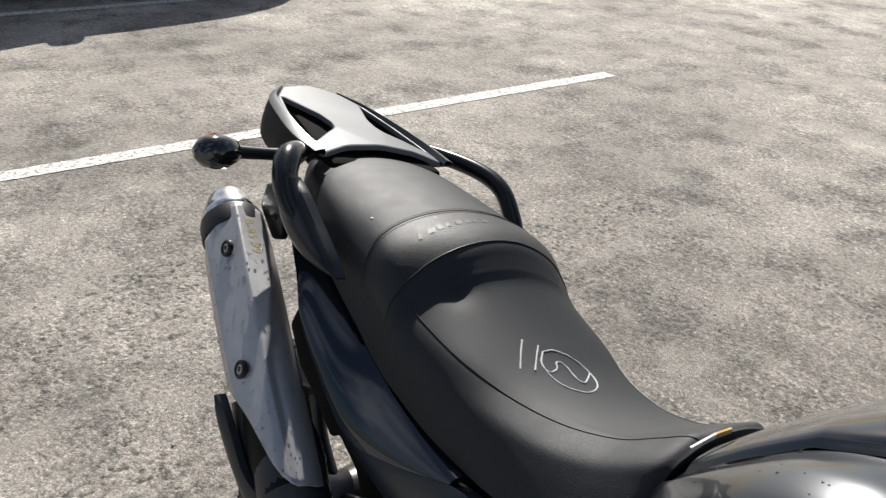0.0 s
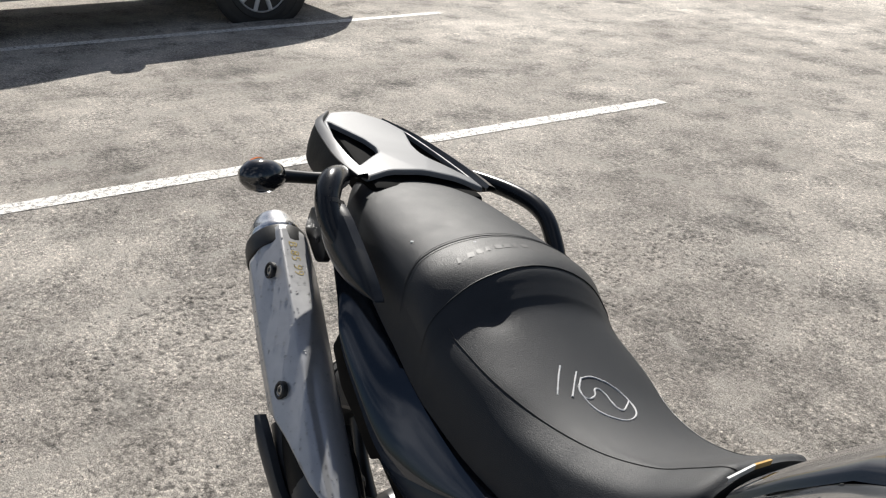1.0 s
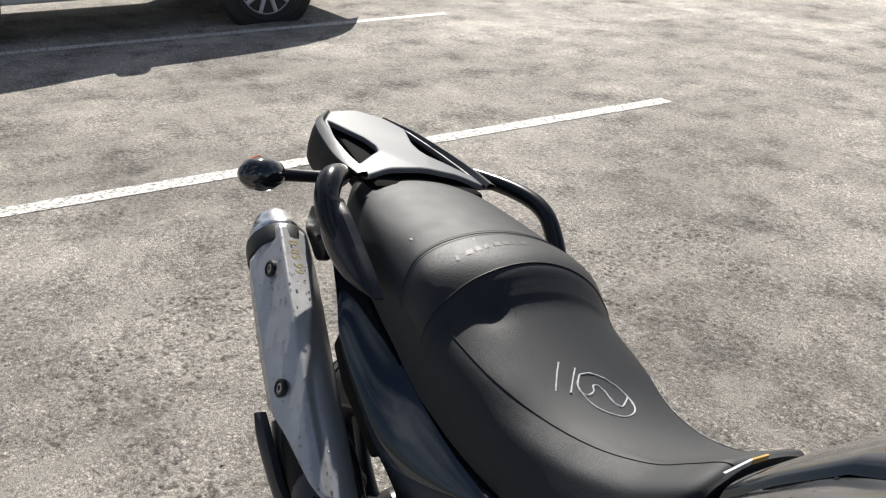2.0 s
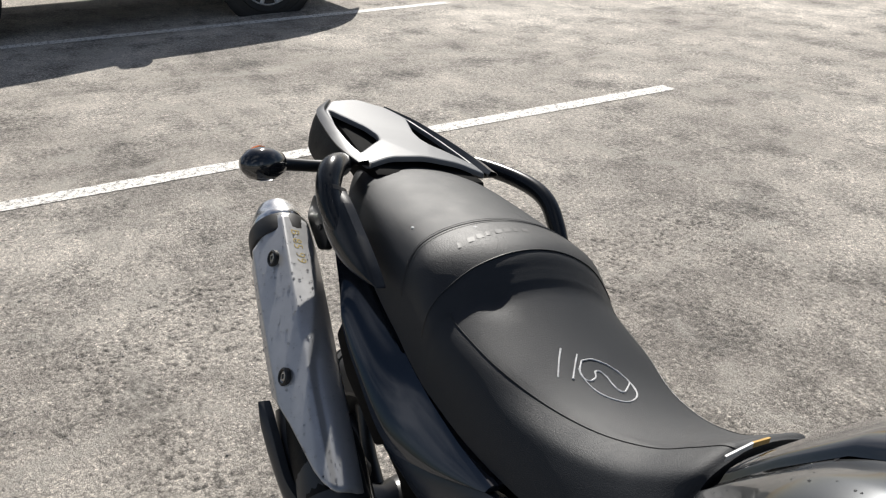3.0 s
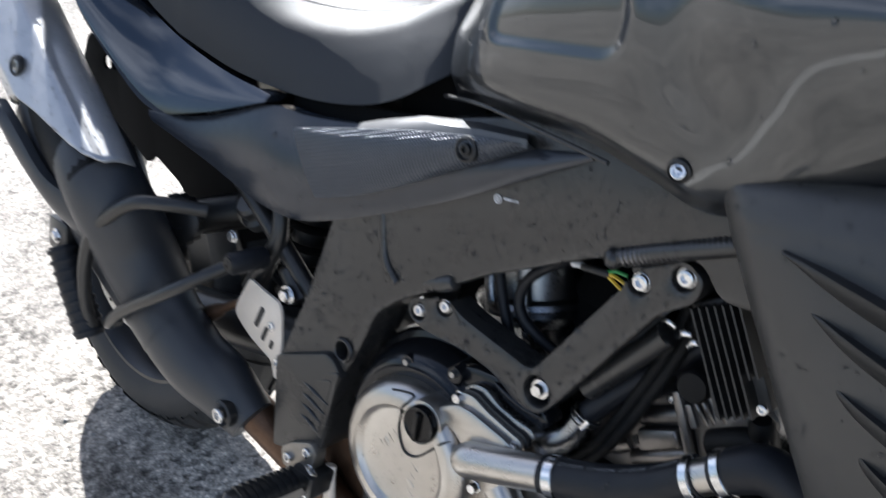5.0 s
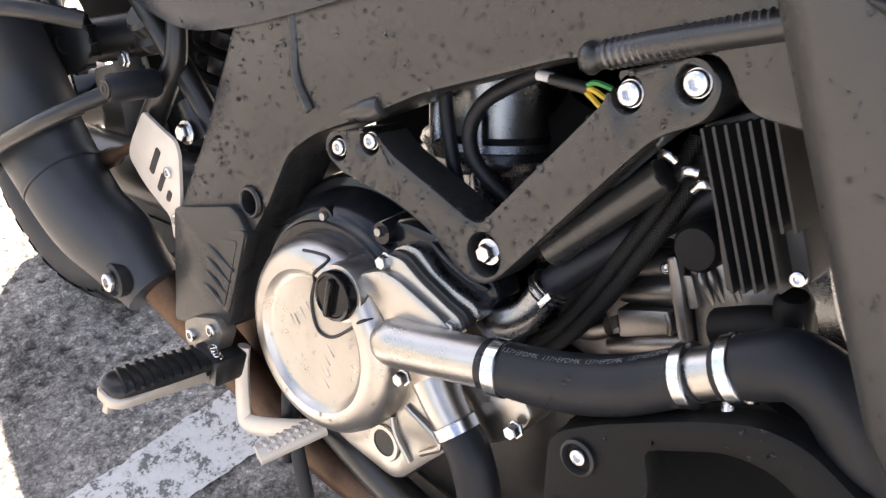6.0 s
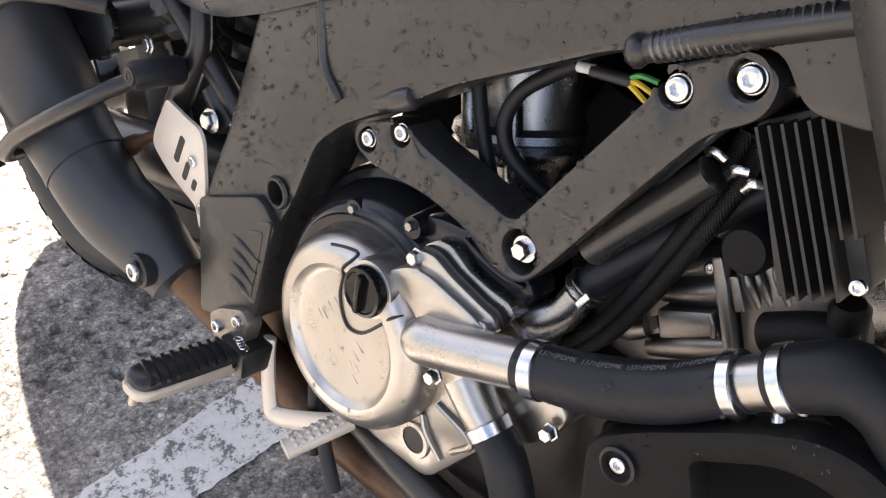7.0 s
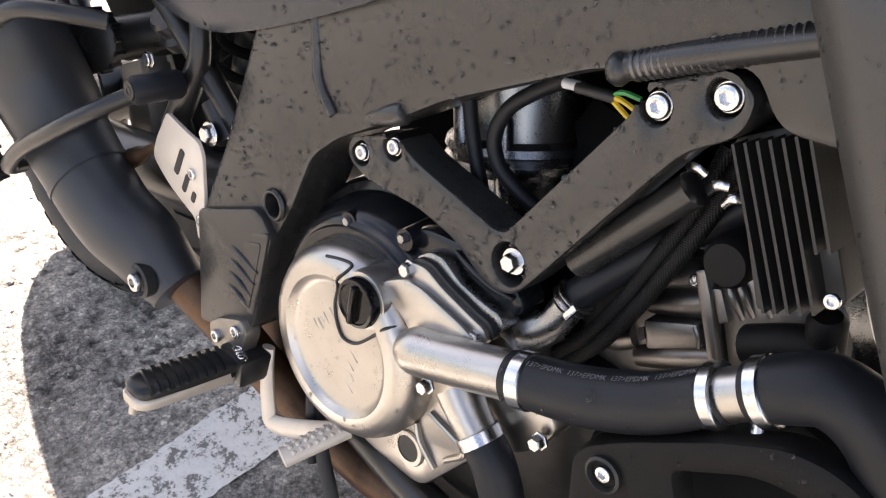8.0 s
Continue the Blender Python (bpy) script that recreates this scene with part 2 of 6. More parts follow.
    for layer, mask in ((dust, None), (pit_shade, None), (pale, None), (crumb, None), (lumps, partly), (stone, partly), (gaps, partly), (flecks, partly), (specks, partly), (pebble, where)):
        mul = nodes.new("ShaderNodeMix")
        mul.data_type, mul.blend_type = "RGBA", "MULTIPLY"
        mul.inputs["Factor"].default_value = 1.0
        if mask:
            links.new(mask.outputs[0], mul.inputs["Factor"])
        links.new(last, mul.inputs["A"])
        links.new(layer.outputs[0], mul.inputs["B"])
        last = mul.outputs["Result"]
    # pale dust gathered along wandering cracks
    warp, crack = noise_tex(nodes, links, 2.4, 4.0, 0.6), nodes.new("ShaderNodeTexVoronoi")
    crack.feature = "DISTANCE_TO_EDGE"
    crack.inputs["Scale"].default_value = 0.75
    shifted = nodes.new("ShaderNodeMix")
    shifted.data_type, shifted.blend_type = "RGBA", "ADD"
    shifted.inputs["Factor"].default_value = 0.55
    links.new(tc.outputs["Object"], shifted.inputs["A"])
    links.new(warp.outputs["Color"], shifted.inputs["B"])
    links.new(shifted.outputs["Result"], crack.inputs["Vector"])
    line = ramp(nodes, links, crack.outputs["Distance"], [(0.0, grey(1.0)), (0.045, grey(0.0))])
    patchy = ramp(nodes, links, mid.outputs[0], [(0.44, grey(0.0)), (0.6, grey(0.75))])
    both = nodes.new("ShaderNodeMath")
    both.operation = "MULTIPLY"
    links.new(line.outputs[0], both.inputs[0])
    links.new(patchy.outputs[0], both.inputs[1])
    dusty = nodes.new("ShaderNodeMix")
    dusty.data_type = "RGBA"
    links.new(both.outputs[0], dusty.inputs["Factor"])
    links.new(last, dusty.inputs["A"])
    dusty.inputs["B"].default_value = (0.42, 0.39, 0.345, 1)
    last = dusty.outputs["Result"]
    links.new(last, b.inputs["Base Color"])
    b.inputs["Roughness"].default_value = 0.86
    add = nodes.new("ShaderNodeMath")
    add.operation = "MULTIPLY_ADD"
    links.new(gaps.outputs[0], add.inputs[0])
    add.inputs[1].default_value = 0.35
    links.new(grit.outputs[0], add.inputs[2])
    bp = nodes.new("ShaderNodeBump")
    bp.inputs["Strength"].default_value, bp.inputs["Distance"].default_value = 1.0, 0.011
    links.new(add.outputs[0], bp.inputs["Height"])
    links.new(bp.outputs[0], b.inputs["Normal"])
    return m


def line_material():
    m, nodes, links, b = material("worn road paint")
    wear, fine = noise_tex(nodes, links, 34.0, 8.0, 0.78), noise_tex(nodes, links, 130.0, 4.0, 0.75)
    add = nodes.new("ShaderNodeMath")
    add.operation = "MULTIPLY_ADD"
    links.new(fine.outputs[0], add.inputs[0])
    add.inputs[1].default_value = 0.45
    links.new(wear.outputs[0], add.inputs[2])
    c = ramp(nodes, links, add.outputs[0], [(0.655, (0.19, 0.178, 0.162)), (0.675, (0.56, 0.535, 0.49)), (0.73, (0.71, 0.685, 0.64)), (0.95, (0.78, 0.755, 0.71))])
    links.new(c.outputs[0], b.inputs["Base Color"])
    b.inputs["Roughness"].default_value = 0.75
    bp = nodes.new("ShaderNodeBump")
    bp.inputs["Strength"].default_value, bp.inputs["Distance"].default_value = 0.6, 0.003
    links.new(add.outputs[0], bp.inputs["Height"])
    links.new(bp.outputs[0], b.inputs["Normal"])
    return m


ASPHALT, PAINT_LINE = asphalt_material(), line_material()


def dotted(m, pitch):
    """Adds a fine raised dot grid to a material's relief."""
    nodes, links = m.node_tree.nodes, m.node_tree.links
    tc, vo = nodes.new("ShaderNodeTexCoord"), nodes.new("ShaderNodeTexVoronoi")
    mp = nodes.new("ShaderNodeMapping")
    mp.inputs["Scale"].default_value = (1.0, 0.0, 1.0)
    mp.inputs["Rotation"].default_value = (0, radians(20), 0)
    vo.inputs["Scale"].default_value, vo.inputs["Randomness"].default_value = 1 / pitch, 0.0
    links.new(tc.outputs["Object"], mp.inputs["Vector"])
    links.new(mp.outputs[0], vo.inputs["Vector"])
    r = ramp(nodes, links, vo.outputs["Distance"], [(0.25, grey(1.0)), (0.45, grey(0.0))])
    bp = nodes.new("ShaderNodeBump")
    bp.inputs["Strength"].default_value, bp.inputs["Distance"].default_value = 1.0, 0.0022
    links.new(r.outputs[0], bp.inputs["Height"])
    links.new(bp.outputs[0], nodes["Principled BSDF"].inputs["Normal"])


dotted(INSET, 0.0042)



def braided(m, pitch):
    """Adds two crossing sets of strands to a material's relief."""
    nodes, links = m.node_tree.nodes, m.node_tree.links
    tc, add = nodes.new("ShaderNodeTexCoord"), nodes.new("ShaderNodeMath")
    add.operation = "MULTIPLY"
    for k, turn in enumerate((15, 105)):
        mp, wv = nodes.new("ShaderNodeMapping"), nodes.new("ShaderNodeTexWave")
        mp.inputs["Rotation"].default_value = (0, radians(turn), 0)
        wv.inputs["Scale"].default_value = 0.314 / pitch
        links.new(tc.outputs["Object"], mp.inputs["Vector"])
        links.new(mp.outputs[0], wv.inputs["Vector"])
        links.new(wv.outputs["Fac"], add.inputs[k])
    bp = nodes.new("ShaderNodeBump")
    bp.inputs["Strength"].default_value, bp.inputs["Distance"].default_value = 0.8, 0.0006
    links.new(add.outputs[0], bp.inputs["Height"])
    links.new(bp.outputs[0], nodes["Principled BSDF"].inputs["Normal"])


BRAID = surface("black braid", grey(0.004), grey(0.008), (0.4, 0.5), scale=60, fine=600, bump=0, spec=0.25)
braided(BRAID, 0.0015)
# ---- shaping tools ----
def part(name, bm, mat, parent=None, label="", smooth=True, angle=40):
    """Links a bmesh as one mesh object under a thing or a part."""
    bmesh.ops.recalc_face_normals(bm, faces=bm.faces)
    if bm.calc_volume(signed=True) < 0 and all(e.is_manifold for e in bm.edges):
        bmesh.ops.reverse_faces(bm, faces=bm.faces)
    me = bpy.data.meshes.new(name)
    if smooth:
        for f in bm.faces:
            f.smooth = True
        for e in bm.edges:
            if len(e.link_faces) == 2 and e.calc_face_angle(0) > radians(angle):
                e.smooth = False
    bm.to_mesh(me)
    bm.free()
    me.materials.append(mat)
    ob = new(name, me)
    if parent:
        ob.parent = parent
    if label:
        ob["label"] = label
    return ob


def curve_points(pts, n):
    """A smooth line through pts, n steps between each two."""
    p = [Vector(q) for q in pts]
    p = [p[0] * 2 - p[1]] + p + [p[-1] * 2 - p[-2]]
    out = []
    for i in range(1, len(p) - 2):
        for k in range(n):
            t = k / n
            a, b, c, d = p[i - 1 : i + 3]
            out.append(0.5 * (2 * b + (c - a) * t + (2 * a - 5 * b + 4 * c - d) * t * t + (3 * b - a - 3 * c + d) * t**3))
    return out + [p[-2]]


def grid(rows, bm=None, closed=False, cap=False):
    """Faces between rows of points."""
    bm = bm or bmesh.new()
    vs = [[bm.verts.new(p) for p in row] for row in rows]
    for a, b in zip(vs, vs[1:]):
        m = len(a)
        for j in range(m if closed else m - 1):
            k = (j + 1) % m
            bm.faces.new((a[j], a[k], b[k], b[j]))
    if cap:
        bm.faces.new(vs[0])
        bm.faces.new(vs[-1])
    return bm


def tube(pts, r, bm=None, sides=12, steps=6, flat=1.0, cap=True):
    """A round bar along a smooth line; r: a radius, or one for each point; flat squeezes it across."""
    radii = r if isinstance(r, (list, tuple)) else [r] * len(pts)
    line = curve_points(pts, steps)
    rad = [v.x for v in curve_points([(q, 0, 0) for q in radii], steps)]
    rows, side = [], None
    for i, p in enumerate(line):
        d = (line[min(i + 1, len(line) - 1)] - line[max(i - 1, 0)]).normalized()
        if side is None:
            side = d.cross(Vector((0, 1, 0)) if abs(d.y) < 0.8 else Vector((0, 0, 1))).normalized()
        side = (side - d * side.dot(d)).normalized()
        up = d.cross(side)
        rows.append([p + rad[i] * (side * math.cos(a) + up * math.sin(a) * flat) for a in (2 * math.pi * k / sides for k in range(sides))])
    return grid(rows, bm, closed=True, cap=cap)


def lathe(profile, origin, axis, bm=None, sides=32, turn=0.0, cap=True):
    """Turns (radius, distance along axis) pairs round an axis."""
    axis = Vector(axis).normalized()
    u = axis.orthogonal().normalized()
    v = axis.cross(u)
    rows = []
    for r, h in profile:
        rows.append([Vector(origin) + axis * h + max(r, 1e-5) * (u * math.cos(a) + v * math.sin(a)) for a in (turn + 2 * math.pi * k / sides for k in range(sides))])
    return grid(rows, bm, closed=True, cap=cap)


def rounded(outline, r, steps=4):
    """The 2D outline with its corners rounded; r: one radius, or one for each corner."""
    n, out = len(outline), []
    for i in range(n):
        a, b, c = (Vector(outline[j % n]) for j in (i - 1, i, i + 1))
        ra = r[i] if isinstance(r, (list, tuple)) else r
        d1, d2 = (a - b), (c - b)
        cut = min(ra, d1.length * 0.45, d2.length * 0.45)
        p, q = b + d1.normalized() * cut, b + d2.normalized() * cut
        for k in range(steps + 1):
            t = k / steps
            out.append((1 - t) ** 2 * p + 2 * t * (1 - t) * b + t * t * q)
    return out


def plate(outline, y_out, y_in, r=0.006, bevel=0.003, holes=(), lean=None):
    """A thick plate in the bike's side plane: outline in x, z; holes (x, z, radius); lean(x, z) adds to y."""
    bm = bmesh.new()
    loops = [rounded(outline, r)] + [[Vector((x + hr * math.cos(a), z + hr * math.sin(a))) for a in (2 * math.pi * k / 20 for k in range(20))] for x, z, hr in holes]
    edges = []
    for pts in loops:
        vs = [bm.verts.new((p.x, y_out, p.y)) for p in pts]
        edges += [bm.edges.new((vs[i], vs[(i + 1) % len(vs)])) for i in range(len(vs))]
    bmesh.ops.triangle_fill(bm, use_beauty=True, edges=edges)
    if holes:
        for f in [f for f in bm.faces if any((Vector((f.calc_center_median().x, f.calc_center_median().z)) - Vector((x, z))).length < hr * 0.98 and all((Vector((v.co.x, v.co.z)) - Vector((x, z))).length < hr * 1.02 for v in f.verts) for x, z, hr in holes)]:
            bm.faces.remove(f)
    front = list(bm.faces)
    rim = [e for e in bm.edges if len(e.link_faces) == 1]
    ex = bmesh.ops.extrude_face_region(bm, geom=front)
    moved = [g for g in ex["geom"] if isinstance(g, bmesh.types.BMVert)]
    bmesh.ops.translate(bm, vec=(0, y_in - y_out, 0), verts=moved)
    if bevel:
        rim = [e for e in rim if e.is_valid]
        bmesh.ops.bevel(bm, geom=rim, offset=bevel, segments=2, affect="EDGES", profile=0.5)
    if lean:
        for v in bm.verts:
            v.co.y += lean(v.co.x, v.co.z)
    return bm


def shell(top, bottom, bulge, thick=0.02, nu=8, nv=12, power=0.8):
    """A curved panel between two lines, bulging towards -y; bulge: metres, or one for each point."""
    bl = bulge if isinstance(bulge, (list, tuple)) else [bulge] * len(top)
    a, b = curve_points(top, nu), curve_points(bottom, nu)
    bb = [v.x for v in curve_points([(q, 0, 0) for q in bl], nu)]
    rows = []
    for p, q, h in zip(a, b, bb):
        rows.append([p.lerp(q, k / nv) + Vector((0, -h * math.sin(math.pi * k / nv) ** power, 0)) for k in range(nv + 1)])
    bm = grid(rows)
    bmesh.ops.recalc_face_normals(bm, faces=bm.faces)
    inner = [[p + Vector((0, thick, 0)) for p in row] for row in rows]
    bm2 = bmesh.new()
    outer = [[bm2.verts.new(p) for p in row] for row in rows]
    inn = [[bm2.verts.new(p) for p in row] for row in inner]
    n, m = len(rows), len(rows[0])
    for i in range(n - 1):
        for j in range(m - 1):
            bm2.faces.new((outer[i][j], outer[i][j + 1], outer[i + 1][j + 1], outer[i + 1][j]))
            bm2.faces.new((inn[i][j], inn[i + 1][j], inn[i + 1][j + 1], inn[i][j + 1]))
    for i in range(n - 1):
        for j in (0, m - 1):
            bm2.faces.new((outer[i][j], outer[i + 1][j], inn[i + 1][j], inn[i][j]))
    for j in range(m - 1):
        for i in (0, n - 1):
            bm2.faces.new((outer[i][j], inn[i][j], inn[i][j + 1], outer[i][j + 1]))
    bm.free()
    bmesh.ops.remove_doubles(bm2, verts=bm2.verts, dist=1e-5)
    return bm2


def box(lo, hi, bevel=0.003, bm=None, seg=2):
    bm = bm or bmesh.new()
    made = bmesh.ops.create_cube(bm, size=1.0)["verts"]
    for v in made:
        v.co = Vector([lo[i] + (v.co[i] + 0.5) * (hi[i] - lo[i]) for i in range(3)])
    if bevel:
        edges = {e for v in made for e in v.link_edges}
        bmesh.ops.bevel(bm, geom=list(edges), offset=bevel, segments=seg, affect="EDGES", profile=0.5)
    return bm


def bolt_mesh(r, h, socket=True, washer=0.0):
    """A bolt head that looks along -y, with its foot in the plane y = 0."""
    bm = bmesh.new()
    if washer:
        lathe([(washer, 0), (washer, 0.0015), (washer * 0.93, 0.0025), (r, 0.0025)], (0, 0, 0), (0, -1, 0), bm, 28)
    if socket:
        rows = []
        for rad, y, hexed in ((r, 0, 0), (r, h * 0.75, 0), (r * 0.95, h * 0.92, 0), (r * 0.86, h, 0), (r * 0.50, h, 1), (r * 0.48, h * 0.2, 1), (0.0001, h * 0.1, 0)):
            rows.append([(q * math.cos(a), -y, q * math.sin(a)) for a, q in ((2 * math.pi * k / 24, rad / math.cos((k % 4 - 2) * math.pi / 12) if hexed else rad) for k in range(24))])
        grid(rows, bm, closed=True)
    else:
        lathe([(r * 1.25, 0), (r * 1.25, h * 0.2), (r, h * 0.22), (r, h * 0.85), (r * 0.85, h), (0, h)], (0, 0, 0), (0, -1, 0), bm, 6, 0.3)
    return bm


def bolt(parent, x, y, z, r=0.007, h=0.005, socket=True, washer=0.0, mat=None, name="bolt", tilt=(0, 0)):
    ob = part(name, bolt_mesh(r, h, socket, washer), mat or ZINC, parent)
    ob.location = (x, y, z)
    ob.rotation_euler = (radians(tilt[0]), 0, radians(tilt[1]))
    return ob


def written(text, size, place, lift_mat, parent, name="print", label=""):
    """Flat letters laid on a surface; place(u, v) gives the spot for metres along and up the line of writing."""
    cu = bpy.data.curves.new("letters", "FONT")
    cu.body, cu.size, cu.resolution_u, cu.offset = text, size, 2, -0.012 * size
    ob = new("letters", cu)
    me = ob.evaluated_get(bpy.context.evaluated_depsgraph_get()).to_mesh()
    bm = bmesh.new()
    vs = [bm.verts.new(place(v.co.x, v.co.y)) for v in me.vertices]
    for p in me.polygons:
        try:
            bm.faces.new([vs[i] for i in p.vertices])
        except ValueError:
            pass
    bpy.data.objects.remove(ob)
    bpy.data.curves.remove(cu)
    return part(name, bm, lift_mat, parent, label, smooth=False)


def water_drops(host, count, lo, hi, facing=(0, -1, 0.35), seed=1, size=(0.0009, 0.0028), flat=0.45):
    """Drops that cling to a host's skin within a box, joined."""
    rnd = random.Random(seed)
    me = host.data
    facing = Vector(facing).normalized()
    tris = []
    for p in me.polygons:
        if p.normal.dot(facing) < 0.35:
            continue
        c = [me.vertices[i].co for i in p.vertices]
        for k in range(1, len(c) - 1):
            tris.append((c[0], c[k], c[k + 1], p.normal))
    area = np.array([(b - a).cross(d - a).length for a, b, d, _ in tris])
    area = np.cumsum(area / area.sum())
    verts, faces, done, tried = [], [], 0, 0
    while done < count and tried < count * 40:
        tried += 1
        a, b, d, n = tris[int(np.searchsorted(area, rnd.random()))]
        u, v = rnd.random(), rnd.random()
        if u + v > 1:
            u, v = 1 - u, 1 - v
        q = a + (b - a) * u + (d - a) * v
        if not all(lo[i] <= q[i] <= hi[i] for i in range(3)):
            continue
        done += 1
        r = size[0] + (size[1] - size[0]) * rnd.random() ** 3
        e1 = n.orthogonal().normalized()
        e2 = n.cross(e1)
        long = rnd.uniform(1.0, 1.5)
        k0 = len(verts)
        for ring_r, h in ((1.0, -0.05), (0.92, 0.3), (0.6, 0.75)):
            for j in range(8):
                t = 2 * math.pi * j / 8
                o = e1 * (math.cos(t) * r * ring_r) + e2 * (math.sin(t) * r * ring_r)
                verts.append(q + Vector((o.x, o.y, o.z * long)) + n * (h * r * flat * 1.6))
        verts.append(q + n * (r * flat * 1.6 * 0.95))
        for ring_i in range(2):
            for j in range(8):
                x, y = k0 + ring_i * 8 + j, k0 + ring_i * 8 + (j + 1) % 8
                faces.append((x, y, y + 8, x + 8))
        for j in range(8):
            faces.append((k0 + 16 + j, k0 + 16 + (j + 1) % 8, k0 + 24))
    m2 = bpy.data.meshes.new("rain_water")
    m2.from_pydata(verts, [], faces)
    m2.materials.append(GLASSY)
    for p in m2.polygons:
        p.use_smooth = True
    ob = new("rain_water", m2)
    ob.parent = host
    return tagged(ob, "clear rain drops", kind="stuff")

# ---- the car park ----
def lattice_noise(x, y, cell, seed):
    """Smooth values from -1 to 1 on a square lattice of the given cell, for whole arrays."""
    table = np.random.RandomState(seed).uniform(-1, 1, (512, 512))
    u, v = x / cell, y / cell
    i, j = np.floor(u).astype(int), np.floor(v).astype(int)
    a, b = u - i, v - j
    a, b = a * a * (3 - 2 * a), b * b * (3 - 2 * b)
    pick = lambda p, q: table[p % 512, q % 512]
    return (pick(i, j) * (1 - a) + pick(i + 1, j) * a) * (1 - b) + (pick(i, j + 1) * (1 - a) + pick(i + 1, j + 1) * a) * b


def ground_sheet():
    """One sheet to the horizon; round the bike it has the real relief of worn asphalt: stones, and pits where stones are lost."""
    xs = np.concatenate(([-400, -60, -14, -5], np.linspace(-3.45, 0.45, 640), [3, 14, 60, 400]))
    ys = np.concatenate(([-400, -60, -14, -3], np.linspace(-0.55, 3.15, 610), [5, 14, 60, 400]))
    x, y = np.meshgrid(xs, ys, indexing="ij")
    rng = np.random.RandomState(11)
    inner = np.clip(np.minimum.reduce([x + 3.4, 0.4 - x, y + 0.5, 3.1 - y]) / 0.25, 0, 1)
    jog = np.where(inner > 0, 0.0022, 0.0)
    x, y = x + rng.uniform(-1, 1, x.shape) * jog, y + rng.uniform(-1, 1, x.shape) * jog
    stone = lattice_noise(x, y, 0.014, 1) + 0.8 * lattice_noise(x, y, 0.0075, 2)
    loss = lattice_noise(x, y, 0.42, 3) + 0.6 * lattice_noise(x, y, 0.17, 4) + 0.4 * lattice_noise(x, y, 0.06, 5)
    worn = np.clip(-0.05 + 0.95 * loss, 0.05, 1.0)
    z = inner * (0.0007 * np.clip(stone, -1, 1) - 0.0065 * worn * np.clip(-stone - 0.35, 0, 0.6) + 0.0010 * worn * np.clip(stone - 0.5, 0, 1))
    z = np.minimum(z, 0.0022)
    n, m = x.shape
    index = np.arange(n * m).reshape(n, m)
    quads = np.stack((index[:-1, :-1], index[1:, :-1], index[1:, 1:], index[:-1, 1:]), -1).reshape(-1, 4)
    me = bpy.data.meshes.new("ground")
    me.vertices.add(n * m)
    me.vertices.foreach_set("co", np.stack((x, y, z), -1).astype(np.float32).ravel())
    me.loops.add(quads.size)
    me.loops.foreach_set("vertex_index", quads.astype(np.int32).ravel())
    me.polygons.add(len(quads))
    me.polygons.foreach_set("loop_start", np.arange(0, quads.size, 4, dtype=np.int32))
    me.update(calc_edges=True)
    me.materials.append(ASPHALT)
    return new("ground", me)


tagged(ground_sheet(), "worn grey asphalt of the car park with dusty pale patches", "ground", kind="structure")


def line_on_ground(x, y0, y1, slope):
    bm = bmesh.new()
    rows, n = [], 900
    for k in range(n + 1):
        y = y0 + (y1 - y0) * k / n
        edge = [0.006 * noise.noise((x + d, y * 9, d)) + 0.005 * noise.noise((x + d, y * 55, d)) for d in (0, 5)]
        mid = x + slope * (y - 0.4)
        rows.append([(mid - 0.058 + edge[0], y, 0.0030), (mid + 0.058 + edge[1], y, 0.0030)])
    grid(rows, bm)
    return part("parking_line", bm, PAINT_LINE, smooth=False)


for at_x, y_from, y_to, bend in ((-0.6, -3.0, 4.2, 0.03), (-3.83, -3.0, 4.29, 0.03), (-7.06, -3.0, 4.66, 0.03)):
    tagged(line_on_ground(at_x, y_from, y_to, bend), "worn white painted parking bay line on the asphalt", "line", "bay lines", "structure")


def loose_stones(count, seed):
    """Small loose stones in drifts, joined."""
    rnd = random.Random(seed)
    verts, faces, made = [], [], 0
    while made < count:
        x, y = rnd.uniform(-4.6, 0.7), rnd.uniform(-0.7, 4.6)
        if noise.noise((x * 1.6, y * 1.6, 7.0)) + 0.5 * noise.noise((x * 5, y * 5, 2.0)) < rnd.uniform(-0.4, 0.5):
            continue
        made += 1
        r = 0.0015 * (1 + 2.2 * rnd.random() ** 5)
        k, turn = len(verts), rnd.uniform(0, 6.28)
        for wide, high in ((1.0, -0.4), (0.95, 0.45), (0.5, 0.9)):
            for i in range(5):
                a = turn + 6.283 * i / 5
                q = r * wide * rnd.uniform(0.75, 1.25)
                verts.append((x + 1.25 * q * math.cos(a), y + q * math.sin(a), r * (0.7 * high + rnd.uniform(-0.1, 0.1))))
        for row in (0, 5):
            for i in range(5):
                a, b = k + row + i, k + row + (i + 1) % 5
                faces.append((a, b, b + 5, a + 5))
        faces.append(tuple(k + 10 + i for i in range(5)))
    me = bpy.data.meshes.new("gravel")
    me.from_pydata(verts, [], faces)
    me.materials.append(surface("loose gravel", (0.16, 0.15, 0.135), (0.46, 0.43, 0.39), (0.8, 0.9), scale=90, fine=500, bump=0.2))
    return new("gravel", me)


tagged(loose_stones(18000, 4), "small loose grey stones strewn over the asphalt", "gravel", kind="stuff")


